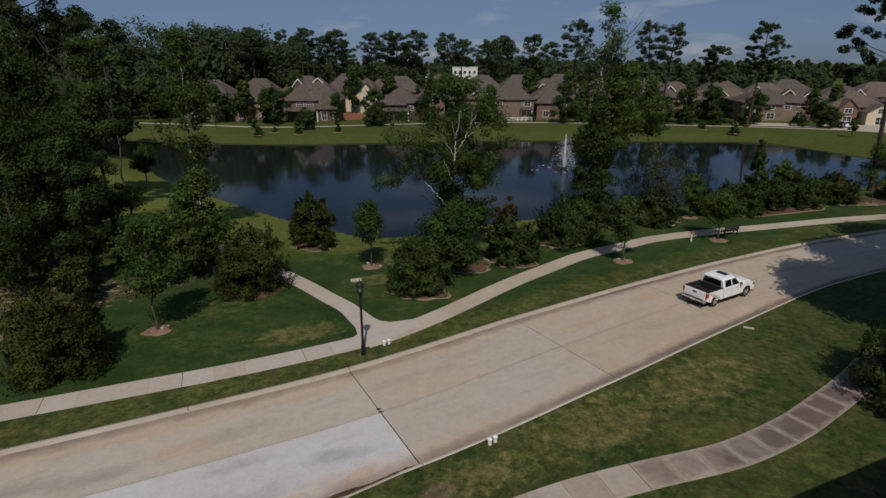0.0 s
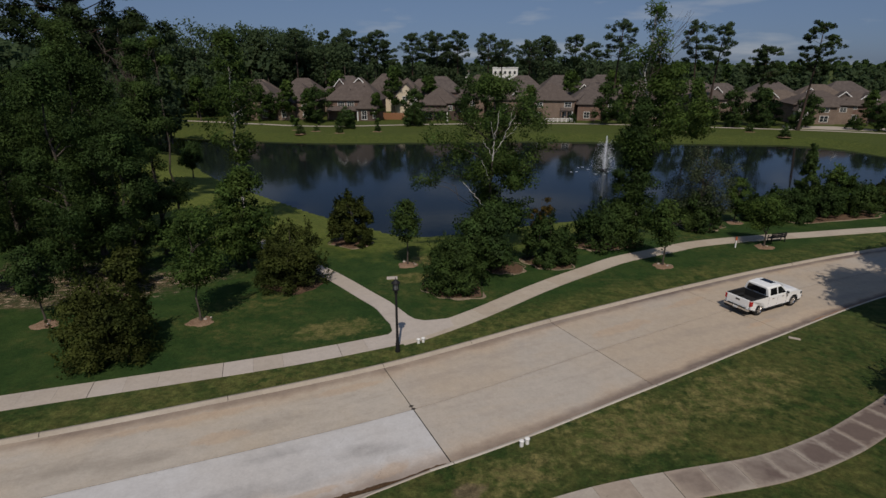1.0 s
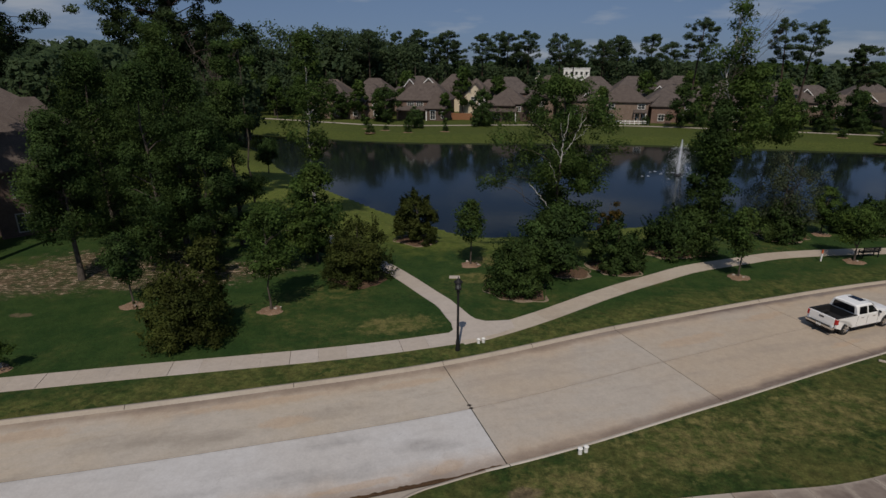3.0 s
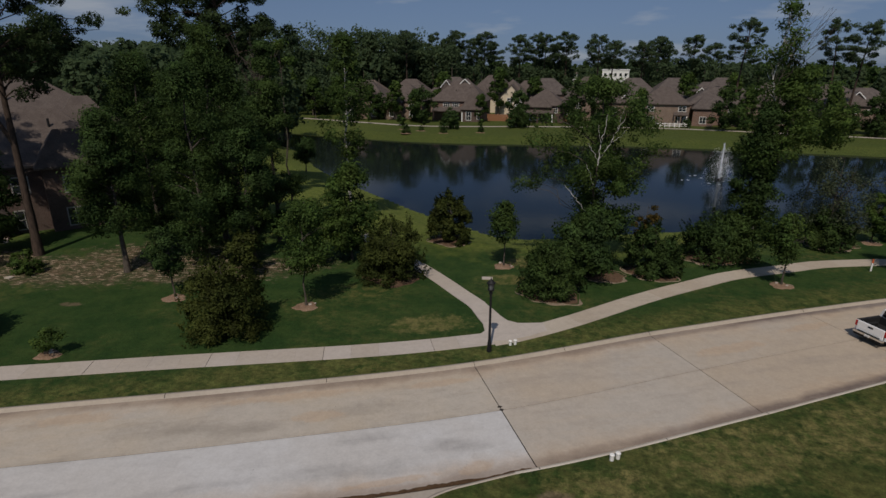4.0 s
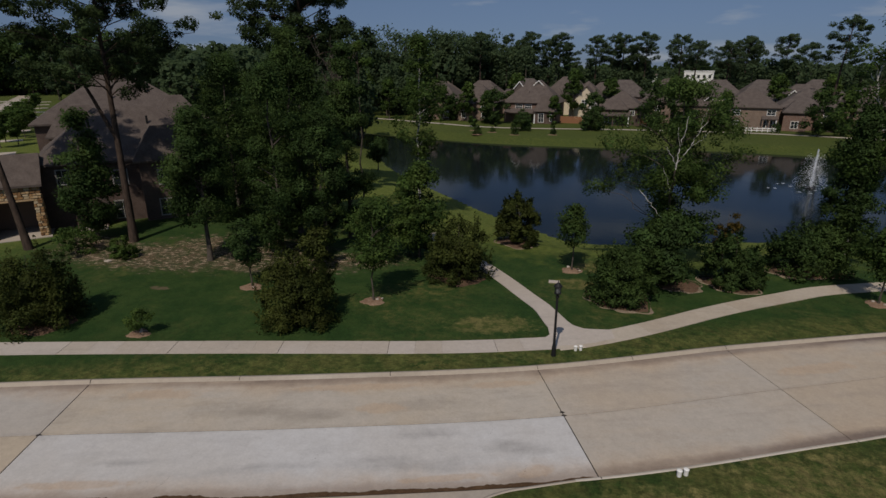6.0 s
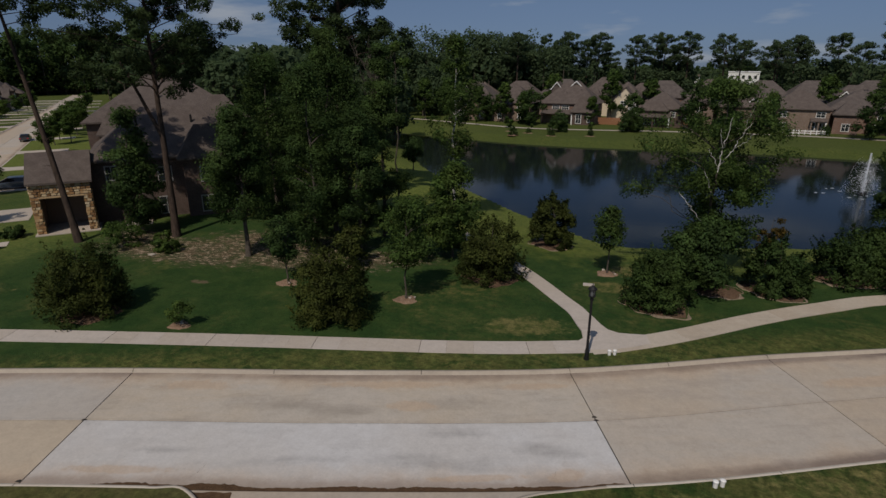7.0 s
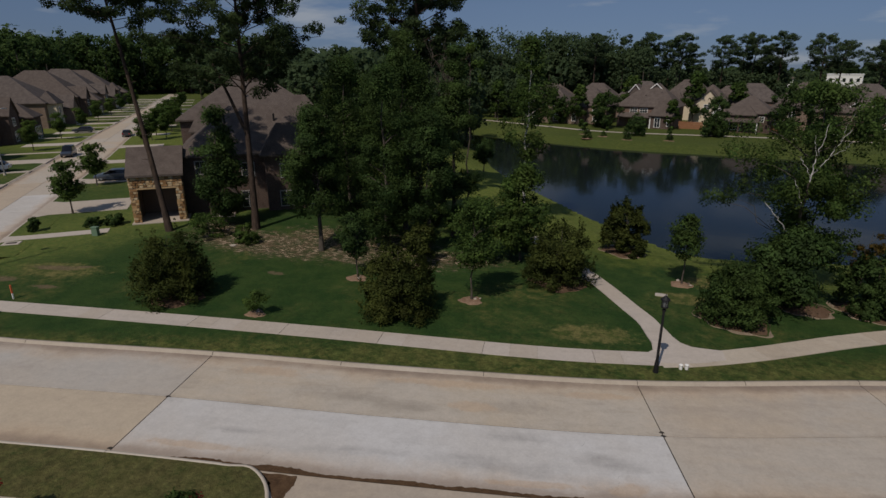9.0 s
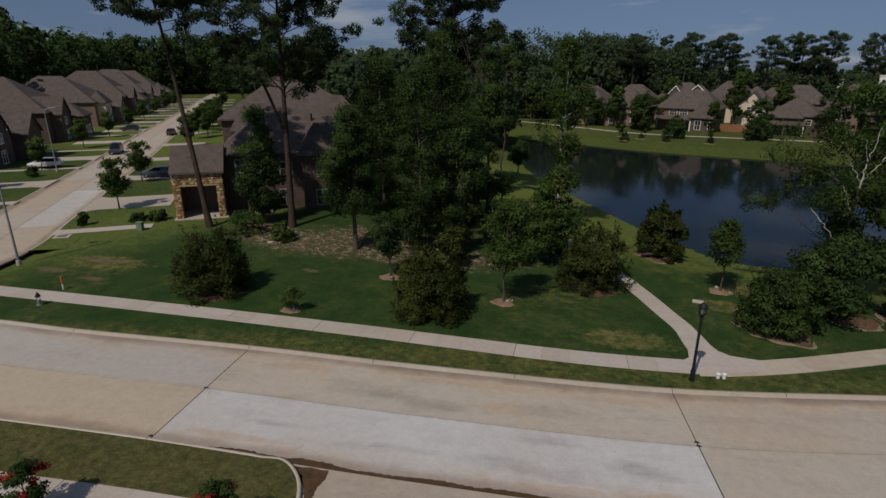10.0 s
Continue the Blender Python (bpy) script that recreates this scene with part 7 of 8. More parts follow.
part("float", cyl(bmesh.new(), 0, 0, -0.1, 0.18, 0.5, 0.42, 16), M["black_metal"], ft)
for i in range(22):
    a, rr = rng.uniform(0, 6.28), rng.uniform(1.0, 5.0)
    x, y = 19.9 - 1.2 + math.cos(a) * rr, 89.3 + math.sin(a) * rr * 0.8
    ob = disc("foam_patch", x, y, rng.uniform(0.12, 0.34), rng.uniform(0.1, 0.22), M["foam_dull"], "patch of white foam on the lake", "foam", 0.015, i, kind="")
    ob.location.z = WATER_Z + 0.012
    ob["group"] = "foam round the fountain"

# side road, its gutter and the silt in it
side = thing("side_road", pose(0, 0, 0), "pale concrete road opening off the main road", "road", kind="structure")
wl_line = Line([tuple(ROAD.at(open_a - 0.4, -HALF - 0.02)), tuple(ROAD.at(open_a + 0.3, -HALF - 0.04)), (-16.5, 10.72), (-15.7, 10.65), (-14.9, 10.3), (-14.2, 9.7), (-13.6, 8.9), (-12.6, 7.2), (-10.6, 3.2), (-6.0, -6), (4.0, -26), (14.0, -46)])
wr_line = Line([tuple(ROAD.at(open_b + 0.5, -HALF - 0.02)), tuple(ROAD.at(open_b - 0.2, -HALF - 0.05)), (-3.2, 16.72), (-4.1, 16.12), (-4.8, 15.4), (-5.15, 14.5), (-5.0, 13.3), (-4.1, 11.0), (-1.6, 5.6), (3.0, -5), (13.0, -25), (23.0, -45)])
mouth = [tuple(ROAD.at(s, -HALF - 0.06)) for s in np.linspace(open_a - 0.2, open_b + 0.4, 12)]
L = [tuple(p) for p in wl_line.p[8::5]]
R = [tuple(p) for p in wr_line.p[8::5]]
bm = prism(bmesh.new(), mouth + R + L[::-1], RZ - 0.1, RZ - 0.012)
bmesh.ops.recalc_face_normals(bm, faces=bm.faces[:])
part("apron", bm, M["road"], side)
for line, s in ((wl_line, 1), (wr_line, -1)):
    o, z = np.array([-0.02, 0.0, 0.14, 0.15]) * -s, [RZ - 0.02, 0.0, 0.012, -0.3]
    if s > 0:
        o, z = o[::-1], z[::-1]
    tagged(strip("kerb", line, 0.2, line.length - 0.2, o, z, M["kerb"], step=0.3), "curved concrete kerb at the mouth of the side road", "kerb", kind="structure")
for line, sg in ((wl_line, -1), (wr_line, 1)):
    o, z = np.array([0.13, 0.9, 3.8]) * sg, [0.004, 0.012, 0.0]
    if sg < 0:
        o, z = o[::-1], z[::-1]
    tagged(strip("verge", line, 0.2, line.length - 0.2, o, z, M["grass"], step=0.3), "mown grass corner at the side road", "lawn", kind="structure")


def film(name, line, s0, s1, off, width, material, label, z=RZ + 0.011, seed=0, least=0.25):
    """A thin ragged film of dirt along a line."""
    rng = np.random.default_rng(seed)
    n = max(6, int((s1 - s0) / 0.12))
    ss = np.linspace(s0, s1, n)
    w = width * (least + (1 - least) * np.abs(np.sin(ss * 0.9 + rng.uniform(0, 6)) * np.sin(ss * 0.37 + rng.uniform(0, 6)))) * np.clip(np.minimum(ss - s0, s1 - ss) / 1.2, 0.02, 1)
    w = w + rng.normal(size=n) * width * 0.07
    e0 = np.full(n, off) if np.isscalar(off) else off
    sgn = 1 if width > 0 else -1
    a, b = line.at(ss), None
    t = np.gradient(a, axis=0)
    t /= np.linalg.norm(t, axis=1, keepdims=True)
    nn = np.stack([-t[:, 1], t[:, 0]], -1)
    k = np.interp(ss, *line.taper) if line.taper else np.ones(n)
    P = np.concatenate([a + nn * (e0 * k)[:, None], a + nn * (e0 * k + w)[:, None]])
    V = np.c_[P, np.full(2 * n, z)]
    i = np.arange(n - 1)
    F = np.c_[i, i + 1, n + i + 1, n + i]
    if sgn < 0:
        F = F[:, ::-1]
    return tagged(fast(name, V, F, material), label, "dirt", kind="structure")


SILT = "brown film of silt washed into the gutter"
film("silt", ROAD, open_a - 3.6, open_a + 5.0, -HALF - 0.02, 0.34, M["silt"], SILT, z=RZ + 0.013, seed=8)
film("silt", ROAD, open_a - 1.0, open_b + 1.6, -HALF - 0.08, 0.26, M["silt"], SILT, z=RZ + 0.017, seed=11, least=0.6)
film("silt", ROAD, open_b - 4.4, S1 - 1.6, -HALF - 0.02, 0.3, M["silt"], SILT, z=RZ + 0.013, seed=9)
film("silt", ROAD, ROAD.where(19.0, 35.6), ROAD.where(25.0, 39.0), -HALF + 0.13, 0.16, M["rust_silt"], "reddish silt along the kerb", z=RZ + 0.014, seed=35, least=0.3)
for i, (u, o, L) in enumerate(((0.88, -3.6, 0.9), (0.84, -1.0, 0.5), (0.28, -3.5, 0.7), (0.52, -2.2, 0.5), (0.5, 2.6, 0.6), (0.66, 1.6, 0.5))):
    s0 = S0 + (S1 - S0) * u
    a, b = ROAD.at(s0, o), ROAD.at(s0 + 0.3, o + L)
    cr_line = Line([tuple(a), tuple((a + b) / 2 + (0.08, -0.05)), tuple(b)])
    film("crack", cr_line, 0.0, cr_line.length, -0.012, 0.03, M["joint"], "hairline crack in the concrete", z=RZ + 0.012, seed=20 + i)
bm = bmesh.new()
rr = random.Random(4)
corners = [(-16.5, 10.62), (-15.7, 10.86), (-14.54, 11.4), (-14.3, 11.08), (-14.2, 10.53), (-13.85, 9.95), (-13.65, 9.4), (-13.95, 9.5), (-14.35, 9.98), (-15.0, 10.4), (-15.1, 10.6), (-15.6, 10.66)]
rim = []
for (x0, y0), (x1, y1) in zip(corners, corners[1:] + corners[:1]):
    for k in range(5):
        rim.append(bm.verts.new((x0 + (x1 - x0) * k / 5 + rr.uniform(-0.035, 0.035), y0 + (y1 - y0) * k / 5 + rr.uniform(-0.035, 0.035), RZ - 0.005)))
bm.faces.new(rim[::-1])
bmesh.ops.triangulate(bm, faces=bm.faces[:])
tagged(part("silt", bm, M["silt"]), "damp brown patch of silt at the mouth of the side road", "dirt", kind="structure")
gut = Line(mouth)
strip("gutter_joint", gut, 0.1, gut.length - 0.1, (-0.03, 0.03), (RZ + 0.006, RZ + 0.006), M["joint"], side)


# ---- vehicles ----


def loft(name, sections, material, parent, label=""):
    """A skin over cross-sections (x, half-width list, z list), mirrored in y."""
    V, F = [], []
    m = len(sections[0][1])
    for x, ys, zs in sections:
        V += [(x, -y, z) for y, z in zip(ys, zs)] + [(x, y, z) for y, z in zip(ys[::-1], zs[::-1])]
    n = 2 * m
    for i in range(len(sections) - 1):
        for j in range(n):
            F.append((i * n + j, i * n + (j + 1) % n, (i + 1) * n + (j + 1) % n, (i + 1) * n + j))
    me = bpy.data.meshes.new(name)
    me.from_pydata(V, [], F + [tuple(range(n))[::-1], tuple(range((len(sections) - 1) * n, len(sections) * n))])
    me.materials.append(material)
    ob = new(name, me)
    ob.parent = parent
    bm = bmesh.new()
    bm.from_mesh(me)
    bmesh.ops.recalc_face_normals(bm, faces=bm.faces[:])
    bm.to_mesh(me)
    bm.free()
    return tagged(ob, label)


def wheel(parent, x, y, r=0.41, w=0.28, rim="chrome"):
    """A wheel whose outside looks along the sign of y."""
    s = 1 if y > 0 else -1
    bm = bmesh.new()
    prof = [(r * 0.62, w / 2), (r * 0.9, w / 2), (r * 0.985, w * 0.4), (r, w * 0.3), (r, -w * 0.3), (r * 0.985, -w * 0.4), (r * 0.9, -w / 2), (r * 0.62, -w / 2)]
    n = 28
    rows = [[bm.verts.new((pr * math.cos(2 * math.pi * i / n), py, pr * math.sin(2 * math.pi * i / n))) for i in range(n)] for pr, py in prof]
    for a, b in zip(rows, rows[1:] + rows[:1]):
        for i in range(n):
            bm.faces.new((a[i], a[(i + 1) % n], b[(i + 1) % n], b[i]))
    bmesh.ops.recalc_face_normals(bm, faces=bm.faces[:])
    ty = part("wheel", bm, M["rubber"], parent, "black tyre with a bright alloy rim")
    ty.matrix_basis = pose(x, y - s * w / 2, r)
    bm = bmesh.new()
    for k in range(6):
        a = math.pi / 3 * k
        q = box(bmesh.new(), 0.02, r * 0.6, -0.02, 0.02, -0.045, 0.045)
        q.transform(Matrix.Rotation(a, 4, "Y"))
        tmp = bpy.data.meshes.new("spoke")
        q.to_mesh(tmp)
        q.free()
        bm.from_mesh(tmp)
        bpy.data.meshes.remove(tmp)
    hub = bmesh.ops.create_cone(bm, cap_ends=True, segments=16, radius1=0.09, radius2=0.07, depth=0.06)
    bmesh.ops.rotate(bm, verts=hub["verts"], cent=(0, 0, 0), matrix=Matrix.Rotation(radians(90), 3, "X"))
    ring0 = [bm.verts.new((r * 0.63 * math.cos(2 * math.pi * i / n), -0.03, r * 0.63 * math.sin(2 * math.pi * i / n))) for i in range(n)]
    ring1 = [bm.verts.new((r * 0.54 * math.cos(2 * math.pi * i / n), 0.01, r * 0.54 * math.sin(2 * math.pi * i / n))) for i in range(n)]
    for i in range(n):
        bm.faces.new((ring0[i], ring0[(i + 1) % n], ring1[(i + 1) % n], ring1[i]))
    rm = part("rim", bm, M[rim], ty)
    rm.location = (0, s * w * 0.36, 0)
    back = bmesh.new()
    d = bmesh.ops.create_cone(back, cap_ends=True, segments=20, radius1=r * 0.6, radius2=r * 0.6, depth=0.03)
    bmesh.ops.rotate(back, verts=d["verts"], cent=(0, 0, 0), matrix=Matrix.Rotation(radians(90), 3, "X"))
    hb = part("brake", back, M["black_metal"], ty)
    hb.location = (0, s * w * 0.2, 0)
    return ty


def arch_side(bm, outline, y0, y1):
    """A side panel: an outline in x and z given a thickness in y."""
    lo = [bm.verts.new((x, y0, z)) for x, z in outline]
    hi = [bm.verts.new((x, y1, z)) for x, z in outline]
    bm.faces.new(lo)
    bm.faces.new(hi[::-1])
    for i in range(len(outline)):
        j = (i + 1) % len(outline)
        bm.faces.new((lo[i], hi[i], hi[j], lo[j]))
    return bm


def half_arch(cx, r, n=12):
    return [(cx + r * math.cos(math.pi * i / n), 0.44 + r * math.sin(math.pi * i / n)) for i in range(n + 1)]


def pickup(m):
    t = thing("pickup_truck", m, "white crew-cab pickup truck on the road with a black bed", "pickup truck")
    W, RX, FX = 1.0, -1.78, 1.86
    floor_z = 0.46
    # flanks with wheel arches
    for s in (-1, 1):
        out = [(2.72, 0.52)] + half_arch(FX, 0.5) + [(0.9, floor_z), (-0.9, floor_z)] + half_arch(RX, 0.5) + [(-2.78, 0.62), (-2.8, 1.24), (-0.98, 1.26), (0.2, 1.24), (1.15, 1.24), (2.2, 1.2), (2.72, 1.08)]
        bm = arch_side(bmesh.new(), out, s * (W - 0.11), s * W)
        bmesh.ops.triangulate(bm, faces=[f for f in bm.faces if len(f.verts) > 4])
        bmesh.ops.recalc_face_normals(bm, faces=bm.faces[:])
        part("flank", bm, M["car_white"], t)
        for cx in (FX, RX):
            arc_pts = half_arch(cx, 0.5)
            bm = bmesh.new()
            v = [[bm.verts.new((x, s * yy, z)) for x, z in arc_pts] for yy in (W - 0.005, 0.55)]
            for i in range(12):
                bm.faces.new((v[0][i], v[0][i + 1], v[1][i + 1], v[1][i]))
            part("wheel_well", bm, M["black_metal"], t)
        part("sill", boxed(-1.2, 1.3, min(s * 0.85, s * 1.02), max(s * 0.85, s * 1.02), 0.36, 0.46, 0.02), M["black_metal"], t, "black side step")
        for a in (-0.62, 0.42):
            part("door_handle", boxed(a, a + 0.24, min(s * 0.99, s * 1.03), max(s * 0.99, s * 1.03), 1.04, 1.09, 0.01), M["chrome"], t)
        for a in (-0.02, 0.98, -0.93):
            part("door_gap", boxed(a - 0.008, a + 0.008, min(s * 0.98, s * 1.002), max(s * 0.98, s * 1.002), 0.5, 1.22), M["black_metal"], t)
        mir = part("mirror", boxed(0.86, 1.02, min(s * 1.0, s * 1.25), max(s * 1.0, s * 1.25), 1.22, 1.44, 0.04), M["car_white"], t)
        part("mirror_glass", boxed(0.852, 0.862, min(s * 1.04, s * 1.22), max(s * 1.04, s * 1.22), 1.25, 1.41), M["glass_dark"], mir)
        part("tail_light", boxed(-2.83, -2.62, min(s * 0.86, s * 1.012), max(s * 0.86, s * 1.012), 0.86, 1.2, 0.02), M["red_lens"], t, "red tail light")
        part("headlight", boxed(2.5, 2.76, min(s * 0.62, s * 1.005), max(s * 0.62, s * 1.005), 0.84, 1.06, 0.03), M["glass_lamp"], t, "clear headlight")
    part("floor_pan", boxed(-2.7, 2.6, -0.86, 0.86, 0.4, 0.52), M["black_metal"], t)
    # bonnet and nose
    loft("bonnet", [(1.02, [0.2, 0.7, 0.93, 0.97], [1.30, 1.29, 1.25, 1.18]), (1.7, [0.2, 0.7, 0.93, 0.97], [1.30, 1.28, 1.22, 1.14]), (2.4, [0.2, 0.66, 0.9, 0.96], [1.22, 1.2, 1.14, 1.06]), (2.74, [0.2, 0.6, 0.84, 0.9], [1.08, 1.07, 1.04, 0.98])], M["car_white"], t)
    part("grille", boxed(2.66, 2.78, -0.64, 0.64, 0.66, 1.04, 0.03), M["chrome"], t, "chrome grille")
    part("front_bumper", boxed(2.6, 2.94, -0.98, 0.98, 0.42, 0.68, 0.06), M["chrome"], t)
    part("air_dam", boxed(2.55, 2.84, -0.9, 0.9, 0.26, 0.42, 0.04), M["black_metal"], t)
    # cab
    loft("cab", [(-0.97, [0.97, 0.955, 0.80, 0.70, 0.3], [1.18, 1.26, 1.74, 1.82, 1.84]), (-0.85, [0.975, 0.96, 0.81, 0.72, 0.3], [1.18, 1.27, 1.80, 1.87, 1.89]), (0.0, [0.98, 0.965, 0.82, 0.73, 0.3], [1.18, 1.27, 1.82, 1.9, 1.92]), (0.42, [0.98, 0.965, 0.81, 0.72, 0.3], [1.18, 1.27, 1.80, 1.87, 1.89]), (1.18, [0.975, 0.955, 0.93, 0.80, 0.3], [1.18, 1.22, 1.26, 1.29, 1.31])], M["car_white"], t)
    # glazing, a few millimetres proud
    def pane(name, pts, lab=""):
        bm = bmesh.new()
        f = bm.faces.new([bm.verts.new(p) for p in pts])
        r = bmesh.ops.extrude_face_region(bm, geom=[f])
        bm.normal_update()
        nrm = f.normal.copy()
        c = f.calc_center_median()
        if nrm.dot(c - Vector((0, 0, 1.3))) < 0:
            nrm = -nrm
        bmesh.ops.translate(bm, vec=nrm * 0.012, verts=[v for v in r["geom"] if isinstance(v, bmesh.types.BMVert)])
        bmesh.ops.recalc_face_normals(bm, faces=bm.faces[:])
        return part(name, bm, M["glass_dark"], t, lab)
    pane("windscreen", [(1.08, -0.84, 1.33), (1.08, 0.84, 1.33), (0.5, 0.68, 1.845), (0.5, -0.68, 1.845)], "dark windscreen")
    pane("rear_window", [(-0.985, -0.76, 1.30), (-0.985, 0.76, 1.30), (-0.972, 0.66, 1.74), (-0.972, -0.66, 1.74)])
    for s in (-1, 1):
        pane("side_window", [(-0.8, s * 0.957, 1.29), (-0.08, s * 0.962, 1.29), (-0.08, s * 0.832, 1.76), (-0.72, s * 0.826, 1.75)])
        pane("side_window", [(0.04, s * 0.962, 1.29), (0.88, s * 0.955, 1.29), (0.42, s * 0.826, 1.75), (0.04, s * 0.832, 1.76)])
    part("sunroof", boxed(-0.18, 0.34, -0.42, 0.42, 1.885, 1.928, 0.01), M["glass_dark"], t)
    # bed
    part("bed_floor", boxed(-2.74, -0.99, -0.87, 0.87, 0.72, 0.78), M["bedliner"], t, "black bed liner")
    for s in (-1, 1):
        part("bed_liner", boxed(-2.74, -0.99, min(s * 0.80, s * 0.885), max(s * 0.80, s * 0.885), 0.78, 1.255, 0.01), M["bedliner"], t)
        part("bed_rail", boxed(-2.78, -0.99, min(s * 0.83, s * 0.985), max(s * 0.83, s * 0.985), 1.25, 1.285, 0.012), M["bedliner"], t)
        part("liner_hump", boxed(-2.2, -1.36, min(s * 0.58, s * 0.8), max(s * 0.58, s * 0.8), 0.78, 1.0, 0.04), M["bedliner"], t)
    part("bulkhead", boxed(-1.03, -0.98, -0.88, 0.88, 0.72, 1.25), M["bedliner"], t)
    part("tailgate", boxed(-2.86, -2.76, -0.84, 0.84, 0.66, 1.26, 0.02), M["car_white"], t)
    part("tailgate_handle", boxed(-2.875, -2.855, -0.16, 0.16, 1.04, 1.14, 0.008), M["black_metal"], t)
    part("rear_bumper", boxed(-3.0, -2.8, -0.95, 0.95, 0.5, 0.66, 0.03), M["chrome"], t)
    part("bumper_valance", boxed(-2.96, -2.78, -0.9, 0.9, 0.34, 0.5, 0.02), M["black_metal"], t, "black plastic valance")
    part("step_pad", boxed(-2.98, -2.82, -0.7, 0.7, 0.66, 0.672), M["black_metal"], t)
    part("hitch", boxed(-3.16, -2.98, -0.06, 0.06, 0.4, 0.5, 0.01), M["black_metal"], t)
    part("number_plate", boxed(-3.012, -2.998, -0.16, 0.16, 0.49, 0.62), M["white_paint"], t)
    for x in (FX, RX):
        for y in (-0.99, 0.99):
            wheel(t, x, y)
    return t


# the truck on the road, heading east
pickup(pose(19.0, 34.86, RZ + 0.004, 0, 0, 29.7) @ Matrix.Scale(0.92, 4))


def saloon(m, paint, label, high=1.46, length=4.7):
    """A parked car, plain but whole."""
    t = thing("parked_car", m, label, "car", "parked cars")
    h, L = high, length / 2
    loft("body", [(-L, [0.72, 0.86, 0.84, 0.5], [0.45, 0.62, 0.92, 0.98]), (-L + 0.5, [0.84, 0.92, 0.9, 0.6], [0.3, 0.6, 0.98, 1.06]), (0, [0.86, 0.93, 0.91, 0.6], [0.28, 0.6, 0.98, 1.04]), (L - 0.9, [0.85, 0.92, 0.88, 0.6], [0.3, 0.6, 0.9, 0.98]), (L, [0.7, 0.82, 0.78, 0.5], [0.4, 0.55, 0.7, 0.76])], paint, t)
    loft("cabin", [(-L + 0.35, [0.84, 0.7, 0.3], [0.96, h - 0.3, h - 0.24]), (-L + 0.9, [0.86, 0.72, 0.3], [0.96, h - 0.06, h]), (0.25, [0.86, 0.72, 0.3], [0.96, h - 0.05, h]), (1.2, [0.84, 0.8, 0.3], [0.94, 0.97, 1.0])], M["glass_dark"], t, "dark glazed cabin")
    loft("roof", [(-L + 0.95, [0.71, 0.66, 0.3], [h - 0.06, h + 0.005, h + 0.02]), (0.2, [0.71, 0.66, 0.3], [h - 0.05, h + 0.01, h + 0.03])], paint, t)
    for x in (-L + 0.85, L - 0.9):
        for y in (-0.88, 0.88):
            wheel(t, x, y, 0.33, 0.22, "grey_metal")
    for s in (-1, 1):
        part("tail_light", boxed(-L - 0.01, -L + 0.12, min(s * 0.5, s * 0.82), max(s * 0.5, s * 0.82), 0.7, 0.88, 0.02), M["red_lens"], t)
    return t


for s, off, turn, mat, lab, hh, ll in ((73, 2.6, 180, "car_dark", "dark pickup parked at the kerb of the side street", 1.85, 5.2), (58, 9.5, 90, "car_white", "white car on a driveway", 1.5, 4.6), (44.2, -9.0, 90, "car_blue", "dark blue car on a driveway", 1.5, 4.8), (114, 7.5, 90, "car_dark", "dark car on a driveway", 1.5, 4.6), (103, -3.4, 0, "car_dark", "dark car parked at the kerb", 1.5, 4.6)):
    p, q = STREET.at(s, off), STREET.at(s + 0.5, off)
    a = math.degrees(math.atan2(q[1] - p[1], q[0] - p[0]))
    saloon(pose(p[0], p[1], RZ + 0.004 if abs(off) < SHALF else 0.034, 0, 0, a + turn), M[mat], lab, hh, ll)
saloon(pose(97.5, 135.5, 0.036, 0, 0, 20), M["car_white"], "white car on the far drive", 1.5, 4.6)

for s0, o in ((S1, 0.0), (S0, 0.0), (S1, 0.25), (S0 - 0.1, -HALF + 0.25)):
    x, y = ROAD.at(s0, o)
    ob = disc("joint_gap", x, y, 0.14, 0.09, M["joint"], "dark broken seal where the joints meet", "road joint", 0.012, int(s0 * 10), rot=25)
    ob.location.z = RZ + 0.004
for s0 in (S0 - 23.2, S0 - 11.6, S0, S0 + 7.4, S0 + 15.2, S1, (S1 + S2) / 2, S2, S2 + 11.6, S2 + 23.2):
    for side in (1, -1):
        if side < 0 and open_a - 1 < s0 < open_b + 0.5:
            continue
        o = np.array([HALF - 0.07, HALF + 0.02, HALF + 0.175]) * side
        z = [RZ + 0.028, 0.004, 0.016]
        if side < 0:
            o, z = o[::-1], z[::-1]
        tagged(strip("kerb_joint", ROAD, s0 - 0.015, s0 + 0.015, o, z, M["joint"], smooth=False), "narrow dark joint cut across the kerb", "kerb joint", kind="structure")

# ---- pieces of the paving ----
S_END = ROAD.length - 8
joints = [S0 - 23.2 * 3, S0 - 23.2 * 2, S0 - 23.2, S0, S1, S2]
while joints[-1] < S_END - 12:
    joints.append(joints[-1] + 11.6)
for a, b in zip(joints[:-1], joints[1:]):
    new_slab = abs(a - S0) < 0.1
    west = a < S0 - 1
    slab("slab", ROAD, a + 0.02, b - 0.02, 0.016, HALF - 0.05, RZ, 0.1, M["road_olive" if new_slab else "road_grey" if west else "road"], road)
    if not new_slab:
        slab("slab", ROAD, a + 0.02, b - 0.02, -HALF + 0.05, -0.016, RZ, 0.1, M["road_tan" if west else "road"], road)
slab("slab", ROAD, S0 + 0.03, S1 - 0.03, -HALF + 0.05, -0.03, RZ + 0.006, 0.1, M["road_new"], road, "newer, paler slab")


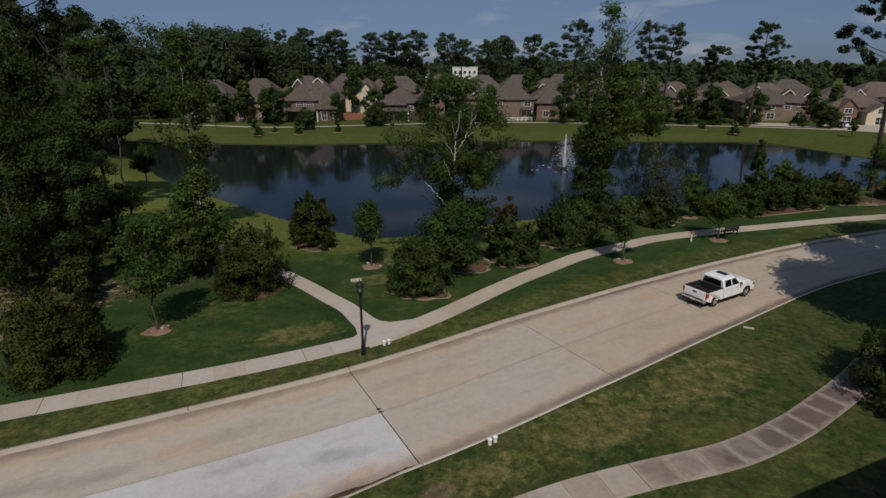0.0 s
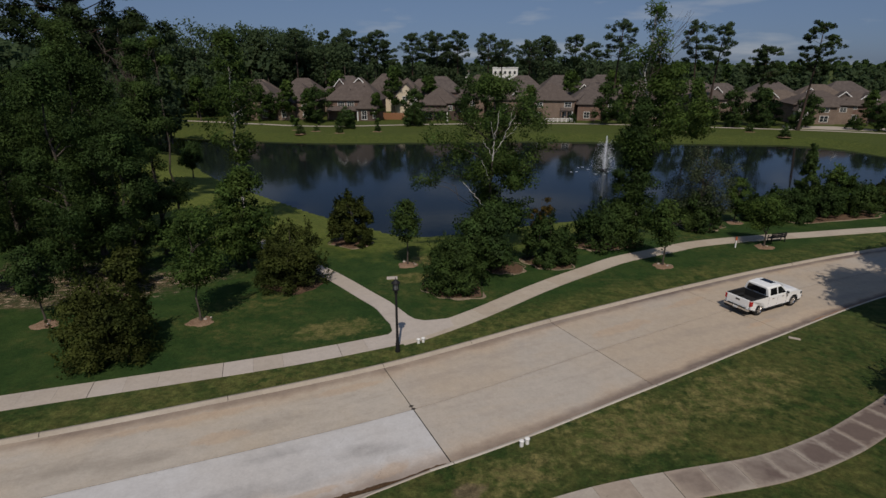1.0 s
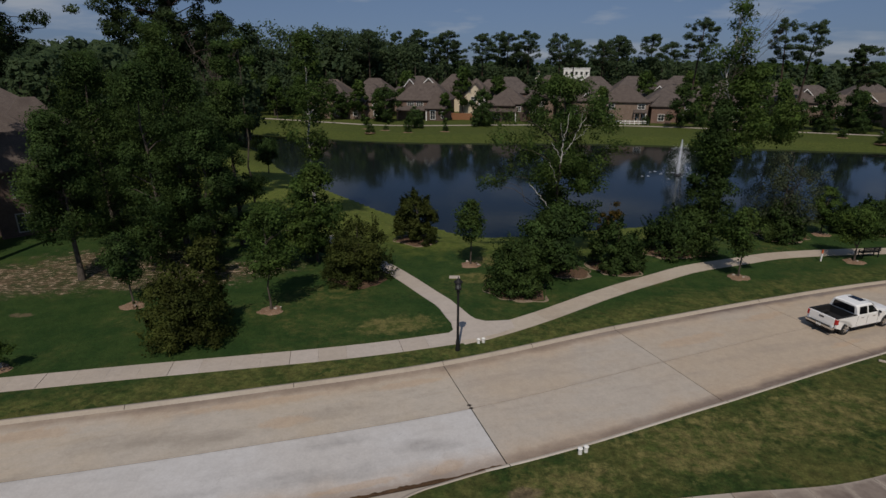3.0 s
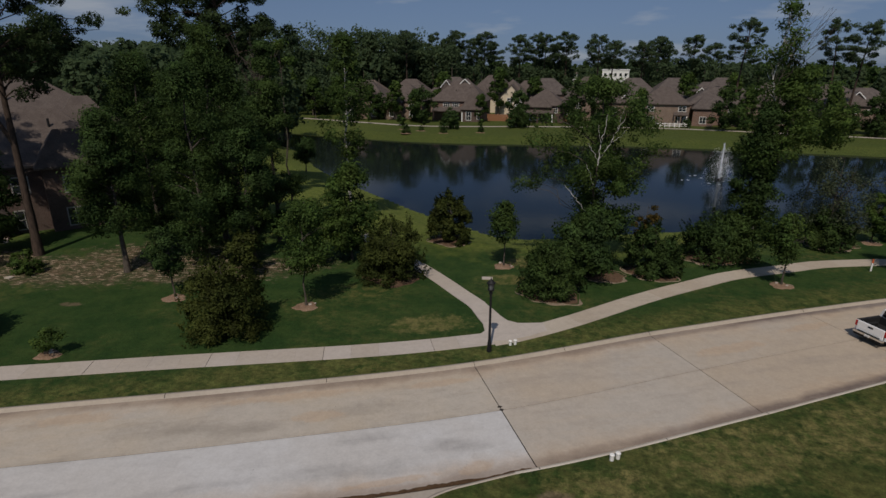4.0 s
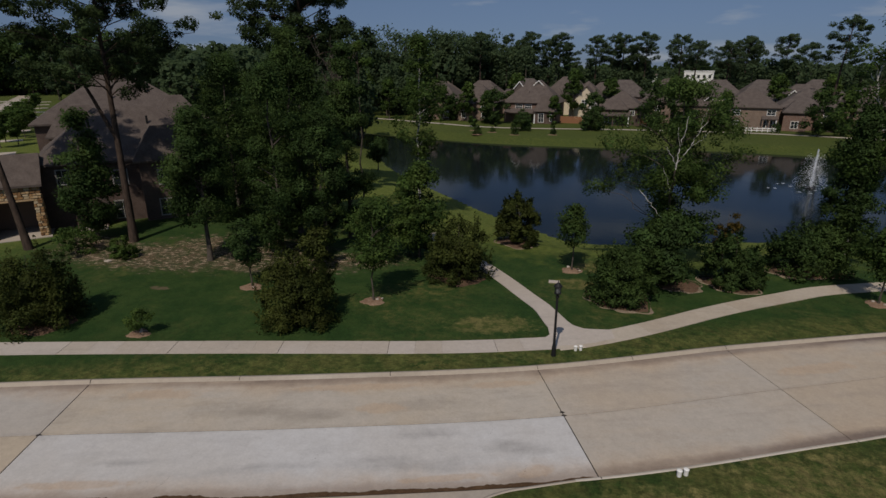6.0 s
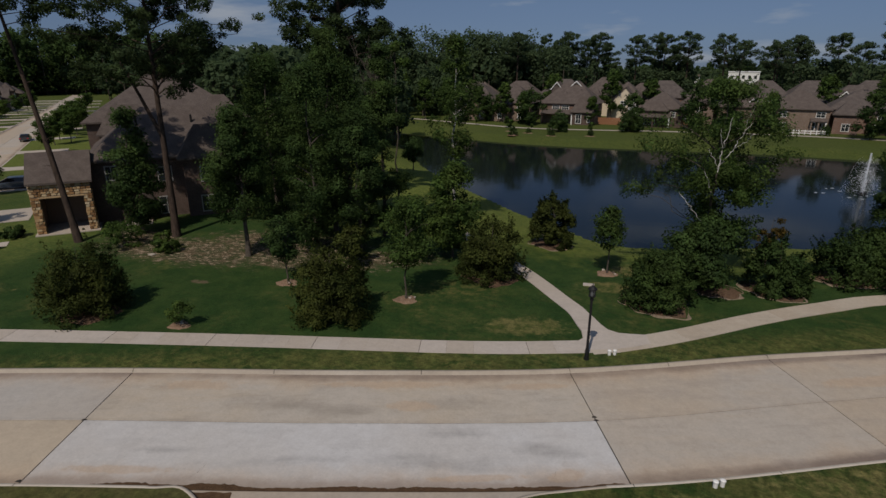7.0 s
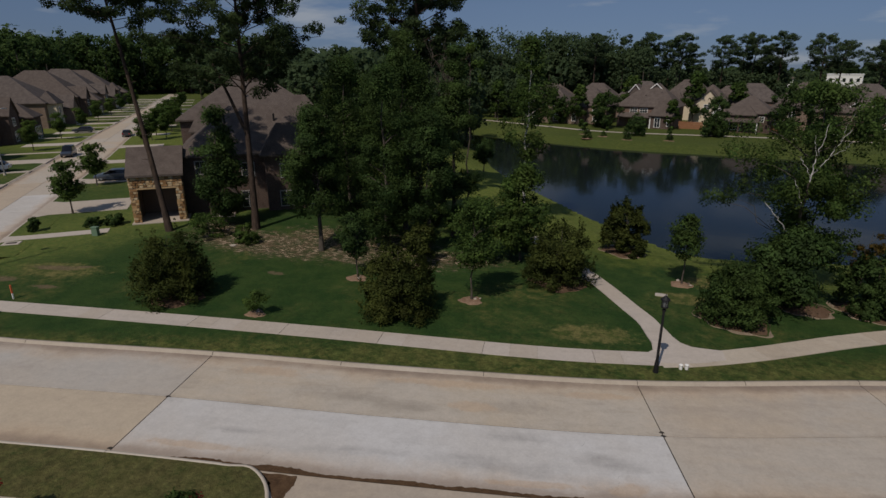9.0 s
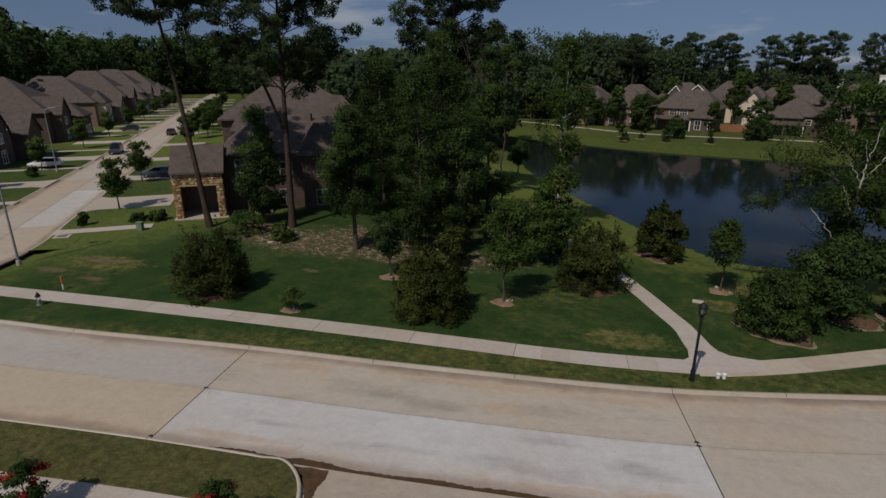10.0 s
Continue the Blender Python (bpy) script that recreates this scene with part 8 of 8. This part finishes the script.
def paved_walk(name, pts, width, label, mat="walk", seg=1.52, z=0.035):
    line = Line(pts)
    t = thing(name, pose(0, 0, 0), label, "pavement", kind="structure")
    strip("walk_bed", line, 0.1, line.length - 0.1, (-width / 2 + 0.03, width / 2 - 0.03), (z - 0.02, z - 0.02), M["joint"], t)
    n = round(line.length / seg)
    seg = line.length / n
    for i in range(n):
        g = 0.02 if i % 4 == 0 else 0.0015
        if mat == "walk_dirty":
            rimmed_slab("slab", line, i * seg + max(g, 0.004), (i + 1) * seg - 0.004, -width / 2, width / 2, z, 0.1, M[mat], t)
            continue
        slab("slab", line, i * seg + g, (i + 1) * seg - 0.0015, -width / 2, width / 2, z, 0.1, M[mat], t, e=0.012 if i % 4 == 0 else 0.004)
    return line


paved_walk("pavement_west", [(-75, -2.5), (-60, 4.5), (-47.2, 10.2), (-34.6, 15.7), (-22.3, 20.8), (-10.7, 25.4), (-5.2, 28.05), (-3.6, 28.95)], 1.45, "pale concrete pavement in even slabs")
paved_walk("pavement_east", [(-4.5, 28.2), (-3.3, 29.0), (-1.66, 30.4), (0.03, 32.0), (1.9, 33.95), (3.9, 36.1), (6.1, 38.25), (8.5, 40.4), (11.2, 42.8), (13.7, 44.4), (16.4, 45.95), (19.2, 47.6), (24.6, 49.5), (30.0, 50.95), (39.7, 53.6), (47, 55.2), (62, 58.5), (90, 64)], 1.45, "pale concrete path curving along the lake", "walk_tan", z=0.039)
paved_walk("lake_path", [(-4.3, 29.0), (-4.85, 30.7), (-6.02, 32.69), (-7.89, 34.7), (-9.65, 36.6), (-12.2, 39.1), (-15.5, 41.8), (-20, 46)], 1.28, "pale concrete path branching towards the lake", z=0.03)
paved_walk("pavement_south", [(-3.5, 12.6), (-0.5, 14.2), (2.4, 15.4), (5.0, 16.5), (8.05, 17.5), (11.9, 18.65), (15.1, 20.2), (17.6, 21.8), (20.6, 23.9), (26, 28.0), (34, 32)], 1.5, "concrete pavement with dark water stains", "walk_dirty")
paved_walk("pavement_southwest", [(-44, -6.6), (-34.0, -1.8), (-24.6, 2.85), (-19.75, 5.3), (-16.1, 7.0), (-13.6, 8.2)], 1.5, "pale concrete pavement ending at the side road")
bm = prism(bmesh.new(), [(-5.29, 32.73), (-4.4, 31.5), (-3.91, 31.0), (-3.26, 30.8), (-2.5, 31.0), (-1.72, 31.25), (-1.4, 30.2), (-2.3, 29.3), (-3.4, 28.5), (-4.6, 27.9), (-5.6, 27.6), (-6.3, 28.2), (-5.68, 28.49), (-5.21, 28.84), (-5.02, 29.33), (-5.17, 29.92), (-5.73, 30.83), (-6.55, 32.3)], -0.08, 0.045)
bmesh.ops.recalc_face_normals(bm, faces=bm.faces[:])
tagged(part("path_junction", bm, M["walk"]), "flared concrete slab where the paths meet", "pavement", kind="structure")
